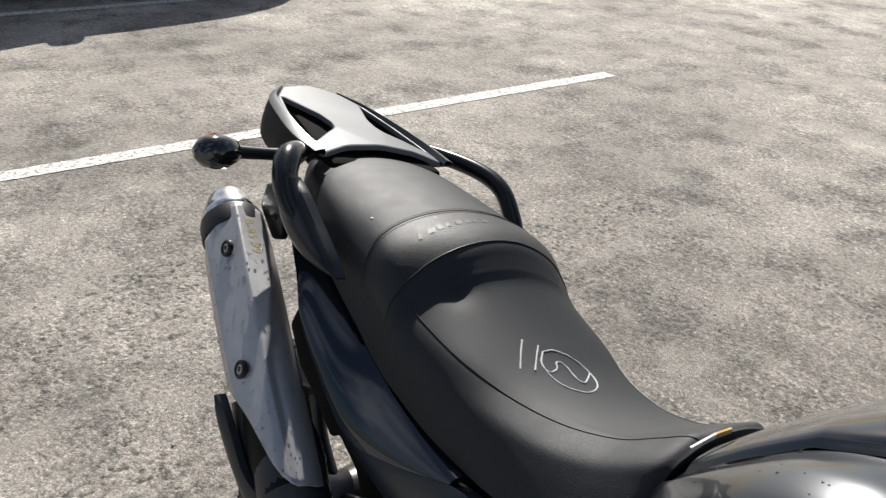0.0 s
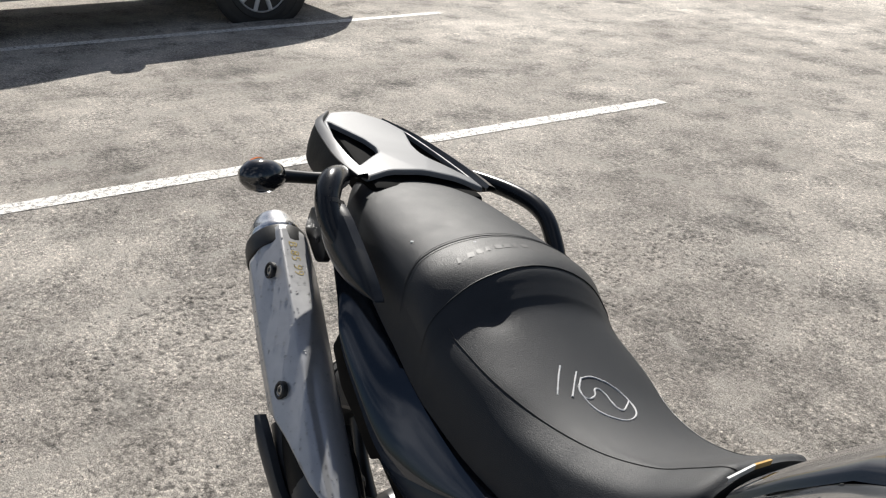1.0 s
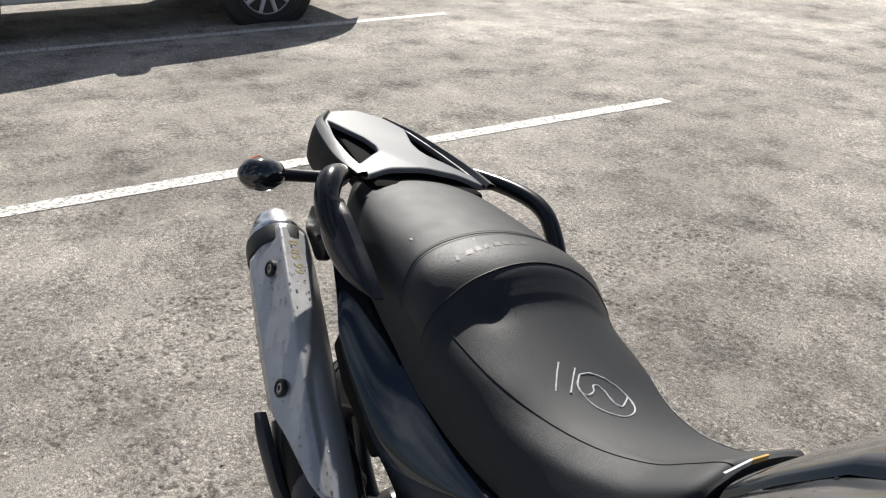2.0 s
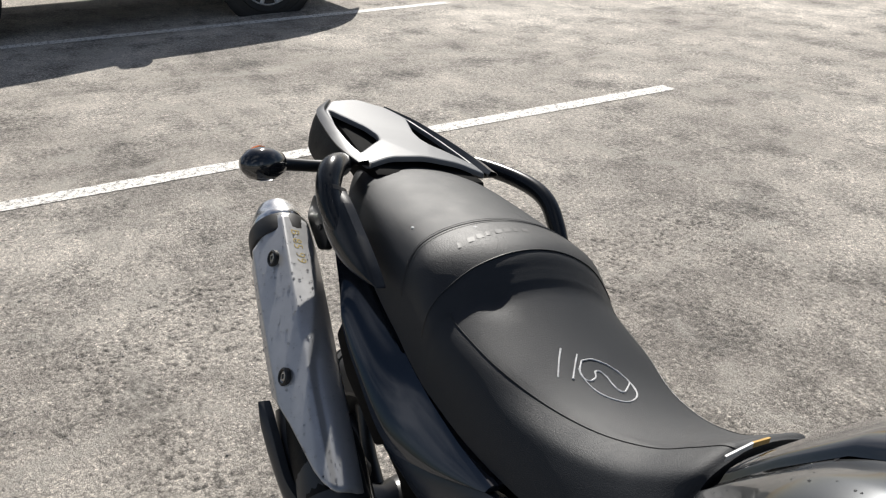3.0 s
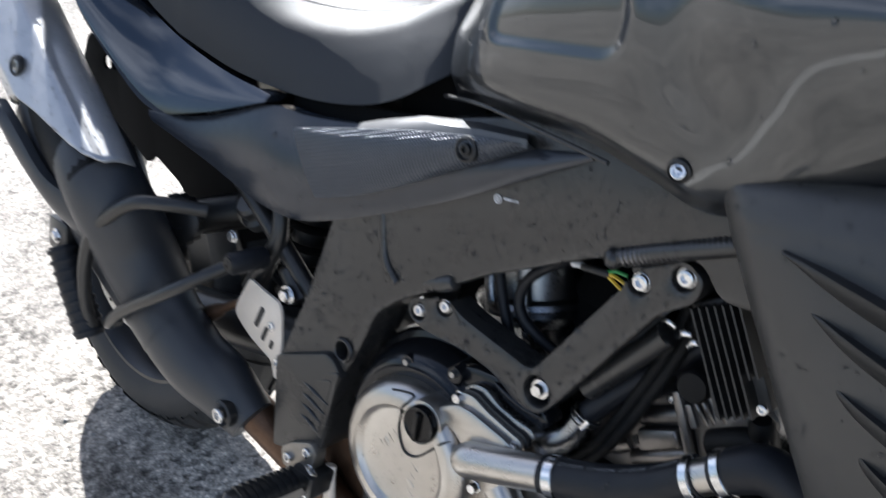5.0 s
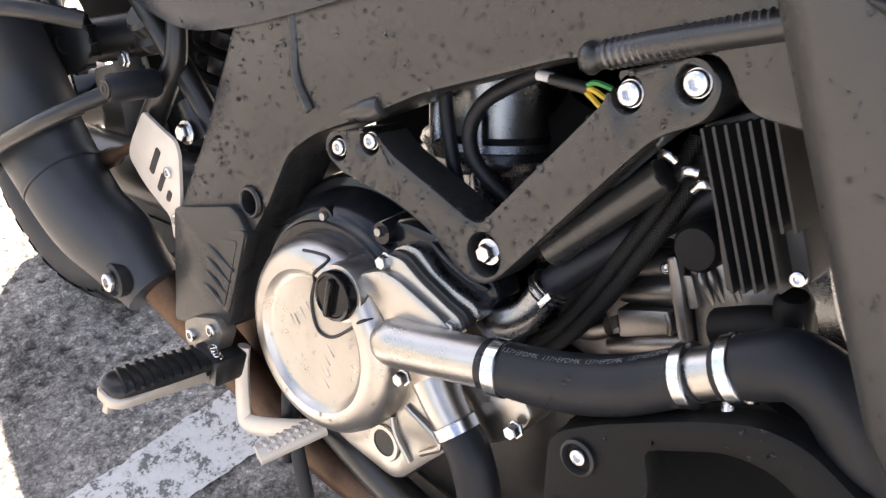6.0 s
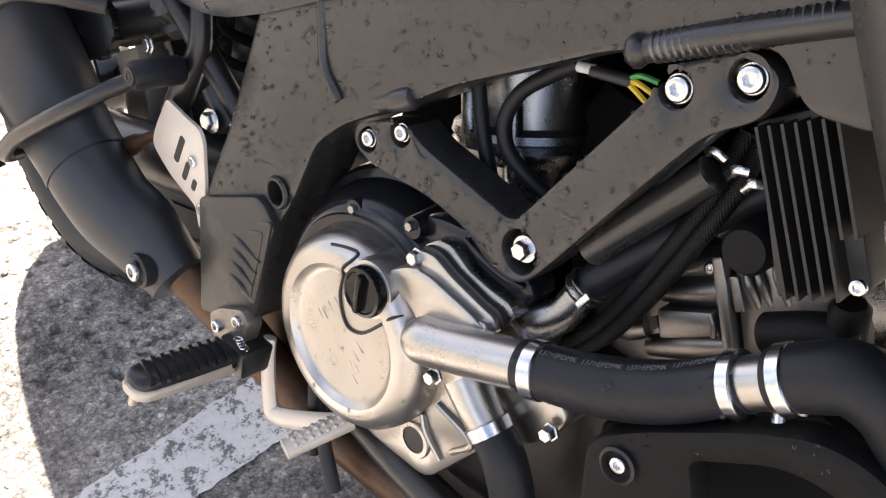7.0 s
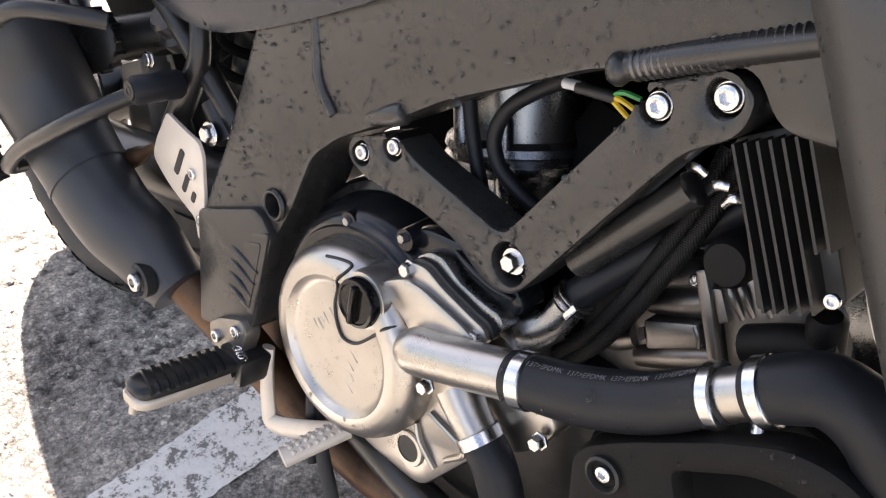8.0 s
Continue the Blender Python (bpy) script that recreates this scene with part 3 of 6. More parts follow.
# ---- the parked car beyond the second line ----
def parked_car():
    car = new("parked_car")
    x_near, y_front = -7.26, 4.1          # outer side of the body, front bumper
    half, length = 0.9, 4.5
    xc = x_near - half
    def ring(y, z0, z1, z2, w0, w1, w2):
        """Half-widths at sill, waist and roof."""
        z1, z2 = z1 * 1.06, z2 * 1.06
        pr = [(-w0, z0), (-w1, (z0 + z1) / 2), (-w1 * 0.985, z1), (-w2, z2), (0, z2 + 0.03)]
        pts = pr + [(-a, b) for a, b in pr[-2::-1]]
        return [(xc + a, y_front - y, b) for a, b in pts]
    body = [ring(0.0, 0.32, 0.5, 0.6, 0.60, 0.64, 0.56), ring(0.12, 0.24, 0.66, 0.78, 0.76, 0.8, 0.66), ring(0.45, 0.28, 0.82, 0.96, 0.84, 0.9, 0.78),
            ring(1.2, 0.30, 0.92, 1.06, 0.85, 0.9, 0.8), ring(1.7, 0.30, 0.98, 1.18, 0.85, 0.9, 0.72), ring(2.4, 0.30, 1.0, 1.46, 0.85, 0.9, 0.65),
            ring(3.3, 0.30, 1.0, 1.52, 0.85, 0.9, 0.64), ring(4.2, 0.32, 1.0, 1.4, 0.84, 0.88, 0.62), ring(4.5, 0.30, 0.8, 0.95, 0.7, 0.74, 0.6)]
    rows = [[r[j] for r in body] for j in range(len(body[0]))]
    smooth_rows = [[tuple(v) for v in curve_points(row, 4)] for row in rows]
    part("body", grid(smooth_rows), CAR_PAINT, car)
    part("underbody", box((xc - 0.8, y_front - 4.35, 0.3), (xc + 0.8, y_front - 0.15, 0.5), 0.03), DARK, car, "black underbody")
    for side in (1, -1):
        part("sill", box((xc + side * 0.86 - 0.03, y_front - 3.2, 0.31), (xc + side * 0.86 + 0.03, y_front - 1.35, 0.4), 0.015), WHITE, car)
        glass = [[(xc + side * (0.89 - 0.22 * k / 4 + 0.004), y_front - y, 1.09 + 0.42 * k / 4) for y in (1.85 + 0.14 * k, 2.5, 3.2, 3.95 - 0.1 * k)] for k in range(5)]
        part("side_window", grid(glass), CAR_GLASS, car)
        for y in (1.08, 3.65):
            c = (xc + side * 0.80, y_front - y, 0.315)
            w = part("wheel", lathe([(0.2, -0.09), (0.28, -0.1), (0.315, -0.07), (0.315, 0.07), (0.295, 0.095), (0.25, 0.095), (0.24, 0.07)], c, (side, 0, 0), sides=40, cap=False), TYRE, car, "black tyre with silver alloy rim")
            bm = lathe([(0.246, 0.085), (0.236, 0.095), (0.22, 0.06), (0.21, -0.06)], c, (side, 0, 0), sides=40, cap=False)
            for k in range(10):
                a = 2 * math.pi * k / 10
                d = Vector((0, math.cos(a), math.sin(a)))
                tube([Vector(c) + Vector((side * 0.085, 0, 0)) + d * 0.03, Vector(c) + Vector((side * 0.09, 0, 0)) + d * 0.12, Vector(c) + Vector((side * 0.075, 0, 0)) + d * 0.232], [0.03, 0.02, 0.024], bm, 8, 3)
            lathe([(0.05, 0.06), (0.05, 0.1), (0, 0.1)], c, (side, 0, 0), bm, 20)
            part("rim", bm, RIM_PAINT, w, "silver multi-spoke alloy rim")
            part("wheel_arch", lathe([(0.45, 0.0), (0.43, 0.012), (0.38, 0.006), (0.38, -0.10)], (c[0] + side * 0.085, c[1], c[2] + 0.03), (side, 0, 0), sides=40), DARK, car, "black arch lining")
    part("door_mirror", box((x_near + 0.0, y_front - 1.96, 0.93), (x_near + 0.19, y_front - 1.76, 1.07), 0.04), CAR_PAINT, car)
    return tagged(car, "pale silver car parked beyond the painted line, in the sun", "car")


parked_car()

# ---- the motorcycle, in its own axes: x ahead, y to its left, z up; it leans on its side stand ----
bike = new("motorcycle")
bike.matrix_basis = pose(0, 0.56, 0, -15, 0, -2)
tagged(bike, "dark grey adventure motorcycle leaning on its side stand, wet with drops", "motorcycle")


# -- seat: x, top, shoulder (y, z), side (y, z), foot (y, z)
SEAT = [
    (-1.235, 0.952, 0.060, 0.948, 0.075, 0.935, 0.07, 0.915),
    (-1.212, 0.972, 0.092, 0.962, 0.112, 0.940, 0.11, 0.910),
    (-1.12, 0.984, 0.122, 0.962, 0.152, 0.930, 0.160, 0.894),
    (-1.02, 0.984, 0.138, 0.954, 0.170, 0.918, 0.180, 0.870),
    (-0.92, 0.980, 0.148, 0.944, 0.179, 0.895, 0.182, 0.828),
    (-0.855, 0.977, 0.163, 0.932, 0.183, 0.880, 0.181, 0.803),
    (-0.822, 0.974, 0.160, 0.922, 0.184, 0.868, 0.180, 0.788),
    (-0.795, 0.966, 0.160, 0.901, 0.184, 0.858, 0.180, 0.778),
    (-0.776, 0.9495, 0.160, 0.886, 0.184, 0.846, 0.179, 0.771),
    (-0.764, 0.9385, 0.160, 0.877, 0.183, 0.832, 0.179, 0.767),
    (-0.740, 0.9185, 0.158, 0.869, 0.182, 0.820, 0.178, 0.762),
    (-0.66, 0.884, 0.146, 0.853, 0.173, 0.803, 0.174, 0.747),
    (-0.58, 0.861, 0.120, 0.841, 0.162, 0.800, 0.171, 0.742),
    (-0.50, 0.857, 0.098, 0.846, 0.150, 0.806, 0.168, 0.745),
    (-0.43, 0.872, 0.081, 0.868, 0.140, 0.826, 0.165, 0.758),
    (-0.385, 0.900, 0.072, 0.897, 0.134, 0.848, 0.162, 0.776),
    (-0.352, 0.926, 0.067, 0.920, 0.126, 0.866, 0.156, 0.798),
    (-0.335, 0.930, 0.060, 0.921, 0.114, 0.874, 0.145, 0.812),
]


def seat_row(x, top, ys, zs, yb, zb, yf, zf):
    """One cross-section from the right foot over the top to the left foot."""
    half = [(-yf, zf), (-(yb + yf) / 2 - 0.002, (zb + zf) / 2), (-yb, zb), (-ys - 0.72 * (yb - ys), zb + 0.52 * (zs - zb)), (-ys, zs), (-ys * 0.74, zs + (top - zs) * 0.52), (-ys * 0.38, zs + (top - zs) * 0.88)]
    pts = half + [(0, top)] + [(-a, b) for a, b in half[::-1]]
    return [(x, a, b) for a, b in pts]


def seat_surface():
    rows = [seat_row(*s) for s in SEAT]
    across = [curve_points(r, 5) for r in rows]
    along = [curve_points([row[j] for row in across], 6) for j in range(len(across[0]))]
    rows = [[along[j][i] for j in range(len(along))] for i in range(len(along[0]))]
    for row in rows:
        for p in row:
            # a soft dent in the cover under the hump
            p.z -= 0.007 * math.exp(-((p.x + 0.752) ** 2 + (p.y + 0.100) ** 2) / 0.0004)
    return rows


SEAT_GRID = seat_surface()
seat = part("seat", grid(SEAT_GRID, cap=True), VINYL, bike, "black vinyl double seat with a raised pillion hump", angle=60)


def seat_line(i0, j0, i1, j1, bow=0.0, steps=40):
    """Points on the seat's skin between two of its grid places; bow shifts the middle along the bike."""
    out = []
    for k in range(steps + 1):
        t = k / steps
        i, j = i0 + (i1 - i0) * t + bow * math.sin(math.pi * t), j0 + (j1 - j0) * t
        a, b = min(int(i), len(SEAT_GRID) - 2), min(int(j), len(SEAT_GRID[0]) - 2)
        u, v = i - a, j - b
        p = SEAT_GRID[a][b].lerp(SEAT_GRID[a][b + 1], v).lerp(SEAT_GRID[a + 1][b].lerp(SEAT_GRID[a + 1][b + 1], v), u)
        out.append(p)
    return out


BAND = (29.0, 44.0)
band_rows = [[p + Vector((0, 0, 0.0012)) for p in seat_line(BAND[0] + (BAND[1] - BAND[0]) * k / 8, 9, BAND[0] + (BAND[1] - BAND[0]) * k / 8, 61, bow=-3.0, steps=48)] for k in range(9)]
part("trim_band", grid(band_rows), VINYL_BAND, seat, "grainy dark grey band with a worn pale print")
for i in BAND:
    part("seam", tube([p + Vector((0, 0, 0.0012)) for p in seat_line(i, 7, i, 63, bow=-3.0, steps=28)], 0.0009, sides=6, steps=2), DARK, seat)
stitches = bmesh.new()
for i in (BAND[0] - 0.5, BAND[0] + 0.5):
    line = seat_line(i, 8, i, 62, bow=-3.0, steps=330)
    for a, b in zip(line[::3], line[2::3]):
        tube([a + Vector((0, 0, 0.0012)), a.lerp(b, 0.5) + Vector((0, 0, 0.0019)), b + Vector((0, 0, 0.0012))], 0.0005, stitches, 4, 1)
tagged(part("stitching", stitches, VINYL_BAND, seat), "fine grey seam stitches", kind="stuff")
for j in (20, 50):
    part("seam", tube([p + Vector((0, 0, 0.0006)) for p in seat_line(52, j, 99, j, steps=40)], 0.0006, sides=6, steps=2), DARK, seat)
# worn print on the band: plain bars along the band
print_bm = bmesh.new()
for k in range(8):
    y0 = -0.120 + 0.0180 * k
    wide = 0.0125 if k % 3 else 0.0075
    rows = []
    for dx in (0.0, 0.006, 0.012):
        row = []
        for n in range(4):
            x, y = -0.842 - 0.020 * (1 - (y0 / 0.14) ** 2) + dx, y0 + wide * n / 3 - 0.35 * dx
            near = sorted((g for r in SEAT_GRID[24:48] for g in r[10:62]), key=lambda g: (g.x - x) ** 2 + (g.y - y) ** 2)[:6]
            w = [1 / ((g.x - x) ** 2 + (g.y - y) ** 2 + 1e-6) for g in near]
            row.append((x, y, sum(g.z * q for g, q in zip(near, w)) / sum(w) + 0.0018))
        rows.append(row)
    grid(rows, print_bm)
part("worn_print", print_bm, SEAT_INK, seat, "worn pale grey print")


def skin_height(x, y):
    """Height of the seat's top over (x, y), blended from the nearest places of its grid."""
    near = sorted((p for row in SEAT_GRID for p in row[10:62]), key=lambda p: (p.x - x) ** 2 + (p.y - y) ** 2)[:6]
    w = [1 / ((p.x - x) ** 2 + (p.y - y) ** 2 + 1e-6) for p in near]
    return sum(p.z * q for p, q in zip(near, w)) / sum(w)


def chalk(lines, r):
    bm = bmesh.new()
    for line in lines:
        pts = curve_points([(x, y, 0) for x, y in line], 5)
        tube([(p.x, p.y, skin_height(p.x, p.y) + 0.0002) for p in pts], [r * (0.6 + 0.7 * abs(noise.noise((p.x * 90, p.y * 90, 3)))) for p in pts], bm, 6, 1)
    return bm


ring = [(-0.628, -0.026), (-0.628, -0.005), (-0.614, 0.017), (-0.589, 0.029), (-0.5615, 0.024), (-0.546, 0.006), (-0.544, -0.016), (-0.562, -0.0365), (-0.585, -0.043), (-0.610, -0.041), (-0.628, -0.026)]
strokes = [[(-0.6532, -0.046), (-0.6341, -0.0615), (-0.6103, -0.079)], [(-0.640, -0.0254), (-0.624, -0.040), (-0.601, -0.060)], ring,
           [(-0.616, -0.0395), (-0.602, -0.0436), (-0.592, -0.0367), (-0.597, -0.023), (-0.606, -0.0171), (-0.607, -0.009), (-0.5946, -0.0042), (-0.5732, -0.0059), (-0.563, 0.001), (-0.574, 0.019), (-0.581, 0.028)]]
part("chalk_mark", chalk(strokes, 0.0019), CHALK, seat, "white chalk one one and a ringed two")
for x, y in ((-0.934, -0.145), (-0.879, -0.070)):
    part("speck", lathe([(0.003, -0.001), (0.003, 0.001), (0, 0.002)], (x, y, skin_height(x, y)), (0, -0.2, 1), sides=8), CHALK, seat)

# -- tail: rack, grab rails, lamps, cowl
def rack_plate():
    """The luggage plate, in x, y, with two wedge openings; it rises a little to the rear."""
    bm = bmesh.new()
    half = [(-1.165, 0.0), (-1.160, -0.075), (-1.140, -0.128), (-1.20, -0.132), (-1.30, -0.122), (-1.40, -0.102), (-1.455, -0.066), (-1.478, 0.0)]
    out = half + [(x, -y) for x, y in half[-2:0:-1]]
    edges = []
    def ring(pts):
        vs = [bm.verts.new((p[0], p[1], 0)) for p in pts]
        return [bm.edges.new((vs[i], vs[(i + 1) % len(vs)])) for i in range(len(vs))]
    edges += ring(rounded(out, 0.012))
    wedge = [(-1.405, -0.090), (-1.31, -0.054), (-1.27, -0.049), (-1.245, -0.056), (-1.225, -0.080), (-1.190, -0.121), (-1.23, -0.121), (-1.32, -0.111)]
    for side in (1, -1):
        edges += ring(rounded([(x, y * side) for x, y in wedge], 0.008))
    bmesh.ops.triangle_fill(bm, use_beauty=True, edges=edges)
    def inside(c):
        """Whether a place lies in one of the two openings."""
        odd = False
        for p, q in zip(wedge, wedge[1:] + wedge[:1]):
            if (p[0] > c.x) != (q[0] > c.x) and -abs(c.y) < p[1] + (q[1] - p[1]) * (c.x - p[0]) / (q[0] - p[0]):
                odd = not odd
        return odd
    for f in [f for f in bm.faces if inside(f.calc_center_median().xy)]:
        bm.faces.remove(f)
    rim = [e for e in bm.edges if len(e.link_faces) == 1]
    ex = bmesh.ops.extrude_face_region(bm, geom=list(bm.faces))
    bmesh.ops.translate(bm, vec=(0, 0, -0.010), verts=[g for g in ex["geom"] if isinstance(g, bmesh.types.BMVert)])
    bmesh.ops.bevel(bm, geom=[e for e in rim if e.is_valid], offset=0.004, segments=2, affect="EDGES", profile=0.5)
    for v in bm.verts:
        v.co.z += 1.0 - (v.co.x + 1.15) * 0.09 - 0.9 * v.co.y**2
    return bm


part("luggage_rack", rack_plate(), RACK, bike, "satin grey luggage plate with two wedge openings", angle=12)
rail = part("grab_rail", tube([(-1.21, -0.140, 0.962), (-1.16, -0.172, 0.974), (-1.118, -0.206, 0.977), (-1.086, -0.224, 0.958), (-1.060, -0.227, 0.936), (-1.030, -0.2245, 0.914), (-0.992, -0.221, 0.893)], [0.018, 0.021, 0.022, 0.0212, 0.0205, 0.0165, 0.007], sides=18, steps=8), RAIL, bike, "glossy black rounded grab rail")
blade_top = [(-1.066, -0.216, 0.956), (-1.030, -0.217, 0.944), (-0.990, -0.217, 0.925), (-0.950, -0.217, 0.906), (-0.915, -0.217, 0.888), (-0.886, -0.216, 0.868)]
blade_low = [(-1.086, -0.226, 0.918), (-1.060, -0.228, 0.892), (-1.020, -0.228, 0.874), (-0.970, -0.226, 0.864), (-0.925, -0.222, 0.863), (-0.884, -0.216, 0.866)]
part("blade", shell(blade_top, blade_low, [0.012, 0.014, 0.014, 0.012, 0.008, 0.001], 0.016), RAIL, rail, "flat leaf-shaped rail end")
part("rail_collar", tube([(-1.078, -0.2255, 0.952), (-1.072, -0.226, 0.9465)], 0.0212, sides=18), DARK, rail)
part("grab_rail", tube([(-1.30, 0.13, 0.970), (-1.244, 0.185, 0.974), (-1.15, 0.226, 0.974), (-1.085, 0.240, 0.960), (-1.035, 0.241, 0.922), (-0.985, 0.236, 0.870)], [0.012, 0.016, 0.017, 0.017, 0.017, 0.015], sides=16, steps=8), RAIL, bike, "glossy black rounded grab rail")
for side in (-1, 1):
    tops = [(-1.462, side * 0.064, 1.026), (-1.40, side * 0.104, 1.018), (-1.30, side * 0.124, 1.009), (-1.21, side * 0.134, 1.000), (-1.135, side * 0.132, 0.993)]
    mids = [(-1.461, side * 0.072, 1.021), (-1.40, side * 0.119, 1.011), (-1.30, side * 0.143, 1.001), (-1.21, side * 0.155, 0.993), (-1.135, side * 0.150, 0.988)]
    lows = [(-1.445, side * 0.082, 0.965), (-1.40, side * 0.127, 0.945), (-1.30, side * 0.150, 0.935), (-1.22, side * 0.158, 0.952), (-1.14, side * 0.150, 0.980)]
    strip, flank = [], []
    for t_, m_, l_ in zip(curve_points(tops, 6), curve_points(mids, 6), curve_points(lows, 6)):
        c = (t_ + m_ + l_) / 3 + Vector((0, -side * 0.02, 0))
        inner = t_ + Vector((0, -side * 0.006, -0.012))
        strip.append([inner, t_, t_.lerp(m_, 0.5) + Vector((0, 0, 0.0012)), m_, m_ + Vector((0, -side * 0.001, -0.003))])
        flank.append([inner, m_ + Vector((0, -side * 0.002, -0.002)), m_.lerp(l_, 0.3) + Vector((0, side * 0.001, 0)), m_.lerp(l_, 0.7), l_ + Vector((0, -side * 0.004, 0)), c])
    tail_side = part("tail_fairing", grid(flank, closed=True, cap=True), MATTE, bike, "black tail side with a bright flat top edge", angle=25)
    # sun glare on the top edge, put in as a paler silvery material
    part("glare_strip", grid(strip), LEDGE, tail_side, "flat top edge, silvery for the sun glare on it", angle=25)
tray_bm = box((-1.455, -0.120, 0.92), (-1.12, 0.120, 0.976), 0.012)
for v in tray_bm.verts:
    back = min(1.0, max(0.0, (-1.12 - v.co.x) / 0.335))
    v.co.y *= 1 - 0.42 * back
    v.co.z += 0.030 * back
part("tail_tray", tray_bm, SHADE_BLACK, bike, "black tray under the rack")
lamp = part("turn_signal", tube([(-1.205, -0.150, 0.956), (-1.200, -0.20, 0.956), (-1.196, -0.265, 0.956)], [0.014, 0.011, 0.012], sides=12), SATIN, bike, "black stalk turn signal with amber lens")
part("lamp_body", lathe([(0.011, 0), (0.022, 0.010), (0.028, 0.030), (0.029, 0.048), (0.024, 0.069), (0.012, 0.082), (0.0, 0.086)], (-1.196, -0.258, 0.956), (0.25, -1, 0), sides=28), GLOSS_BLACK, lamp)
part("lens", lathe([(0.026, 0), (0.026, 0.004), (0.022, 0.010), (0.012, 0.014), (0, 0.016)], (-1.200, -0.302, 0.957), (-1, -0.25, 0.0), sides=28), AMBER, lamp, "amber lens")

# tail cowl and side panel under the seat
cowl_top = [(-1.131, -0.186, 0.904), (-1.064, -0.178, 0.878), (-0.980, -0.172, 0.839), (-0.887, -0.170, 0.798), (-0.777, -0.172, 0.761), (-0.664, -0.178, 0.742), (-0.563, -0.184, 0.737)]
cowl_low = [(-1.059, -0.205, 0.865), (-0.997, -0.214, 0.816), (-0.956, -0.217, 0.766), (-0.882, -0.218, 0.722), (-0.775, -0.214, 0.670), (-0.680, -0.206, 0.686), (-0.564, -0.192, 0.728)]
part("tail_cowl", shell(cowl_top, cowl_low, [0.003, 0.007, 0.010, 0.011, 0.009, 0.005, 0.001], 0.025), COWL, bike, "glossy dark tail cowl below the seat")
pan_top = [(-0.80, -0.196, 0.658), (-0.69, -0.192, 0.678), (-0.566, -0.186, 0.724), (-0.50, -0.178, 0.728), (-0.42, -0.172, 0.740), (-0.34, -0.170, 0.765), (-0.26, -0.172, 0.776), (-0.19, -0.178, 0.782), (-0.131, -0.186, 0.794)]
pan_low = [(-0.79, -0.198, 0.646), (-0.67, -0.196, 0.628), (-0.57, -0.190, 0.606), (-0.505, -0.186, 0.604), (-0.445, -0.183, 0.622), (-0.36, -0.182, 0.660), (-0.27, -0.182, 0.706), (-0.195, -0.184, 0.750), (-0.128, -0.187, 0.789)]
panel = part("side_panel", shell(pan_top, pan_low, [0.002, 0.006, 0.012, 0.014, 0.014, 0.012, 0.009, 0.006, 0.001], 0.02, nv=16), PANEL, bike, "satin dark side panel with a dotted inset")
inset_top = [(-0.505, -0.196, 0.714), (-0.42, -0.199, 0.737), (-0.33, -0.200, 0.760), (-0.25, -0.200, 0.777), (-0.196, -0.199, 0.785)]
inset_low = [(-0.455, -0.197, 0.648), (-0.40, -0.196, 0.668), (-0.33, -0.194, 0.703), (-0.26, -0.192, 0.742), (-0.194, -0.190, 0.780)]
part("panel_ledge", grid([[(-0.412, -0.178, 0.745), (-0.386, -0.178, 0.755), (-0.328, -0.178, 0.774), (-0.262, -0.179, 0.786), (-0.200, -0.184, 0.792)], [(-0.409, -0.186, 0.745), (-0.374, -0.189, 0.7545), (-0.316, -0.192, 0.7715), (-0.247, -0.195, 0.784), (-0.190, -0.198, 0.7905)], [(-0.405, -0.198, 0.738), (-0.366, -0.198, 0.747), (-0.307, -0.198, 0.762), (-0.237, -0.198, 0.776), (-0.190, -0.197, 0.783)]]), LEDGE, panel, "pale flat upper ledge of the panel")
part("inset", shell(inset_top, inset_low, [0.004, 0.007, 0.008, 0.006, 0.0], 0.012, power=0.7), INSET, panel, "dotted silver-grey inset")
part("bolt_cup", lathe([(0.0125, -0.01), (0.0125, 0.002), (0.0105, 0.003), (0.009, 0.0), (0, 0.0)], (-0.252, -0.202, 0.764), (0, -1, 0), sides=24), DARK, panel)
bolt(panel, -0.252, -0.2025, 0.764, 0.0060, 0.003, mat=ENGINE)

# -- tank and fairing
# x, foot (y, z), low side (y, z), side (y, z), shoulder (y, z), crease (y, z), top z
TANK = [
    (-0.335, 0.130, 0.790, 0.138, 0.815, 0.140, 0.840, 0.125, 0.862, 0.100, 0.880, 0.905),
    (-0.310, 0.150, 0.795, 0.170, 0.820, 0.172, 0.852, 0.155, 0.885, 0.125, 0.905, 0.930),
    (-0.260, 0.178, 0.803, 0.198, 0.825, 0.205, 0.868, 0.188, 0.930, 0.128, 0.958, 0.985),
    (-0.200, 0.192, 0.806, 0.214, 0.828, 0.226, 0.885, 0.212, 0.972, 0.130, 1.012, 1.040),
    (-0.130, 0.205, 0.808, 0.228, 0.832, 0.244, 0.900, 0.232, 1.000, 0.135, 1.048, 1.082),
    (-0.060, 0.216, 0.798, 0.240, 0.826, 0.262, 0.915, 0.248, 1.002, 0.140, 1.066, 1.104),
    (0.000, 0.222, 0.790, 0.246, 0.822, 0.276, 0.925, 0.258, 1.003, 0.145, 1.072, 1.112),
    (0.080, 0.224, 0.820, 0.248, 0.845, 0.288, 0.935, 0.267, 1.000, 0.150, 1.068, 1.108),
    (0.180, 0.220, 0.862, 0.246, 0.876, 0.296, 0.945, 0.270, 0.992, 0.150, 1.052, 1.090),
    (0.300, 0.20, 0.880, 0.23, 0.892, 0.290, 0.950, 0.265, 1.005, 0.14, 1.028, 1.060),
]


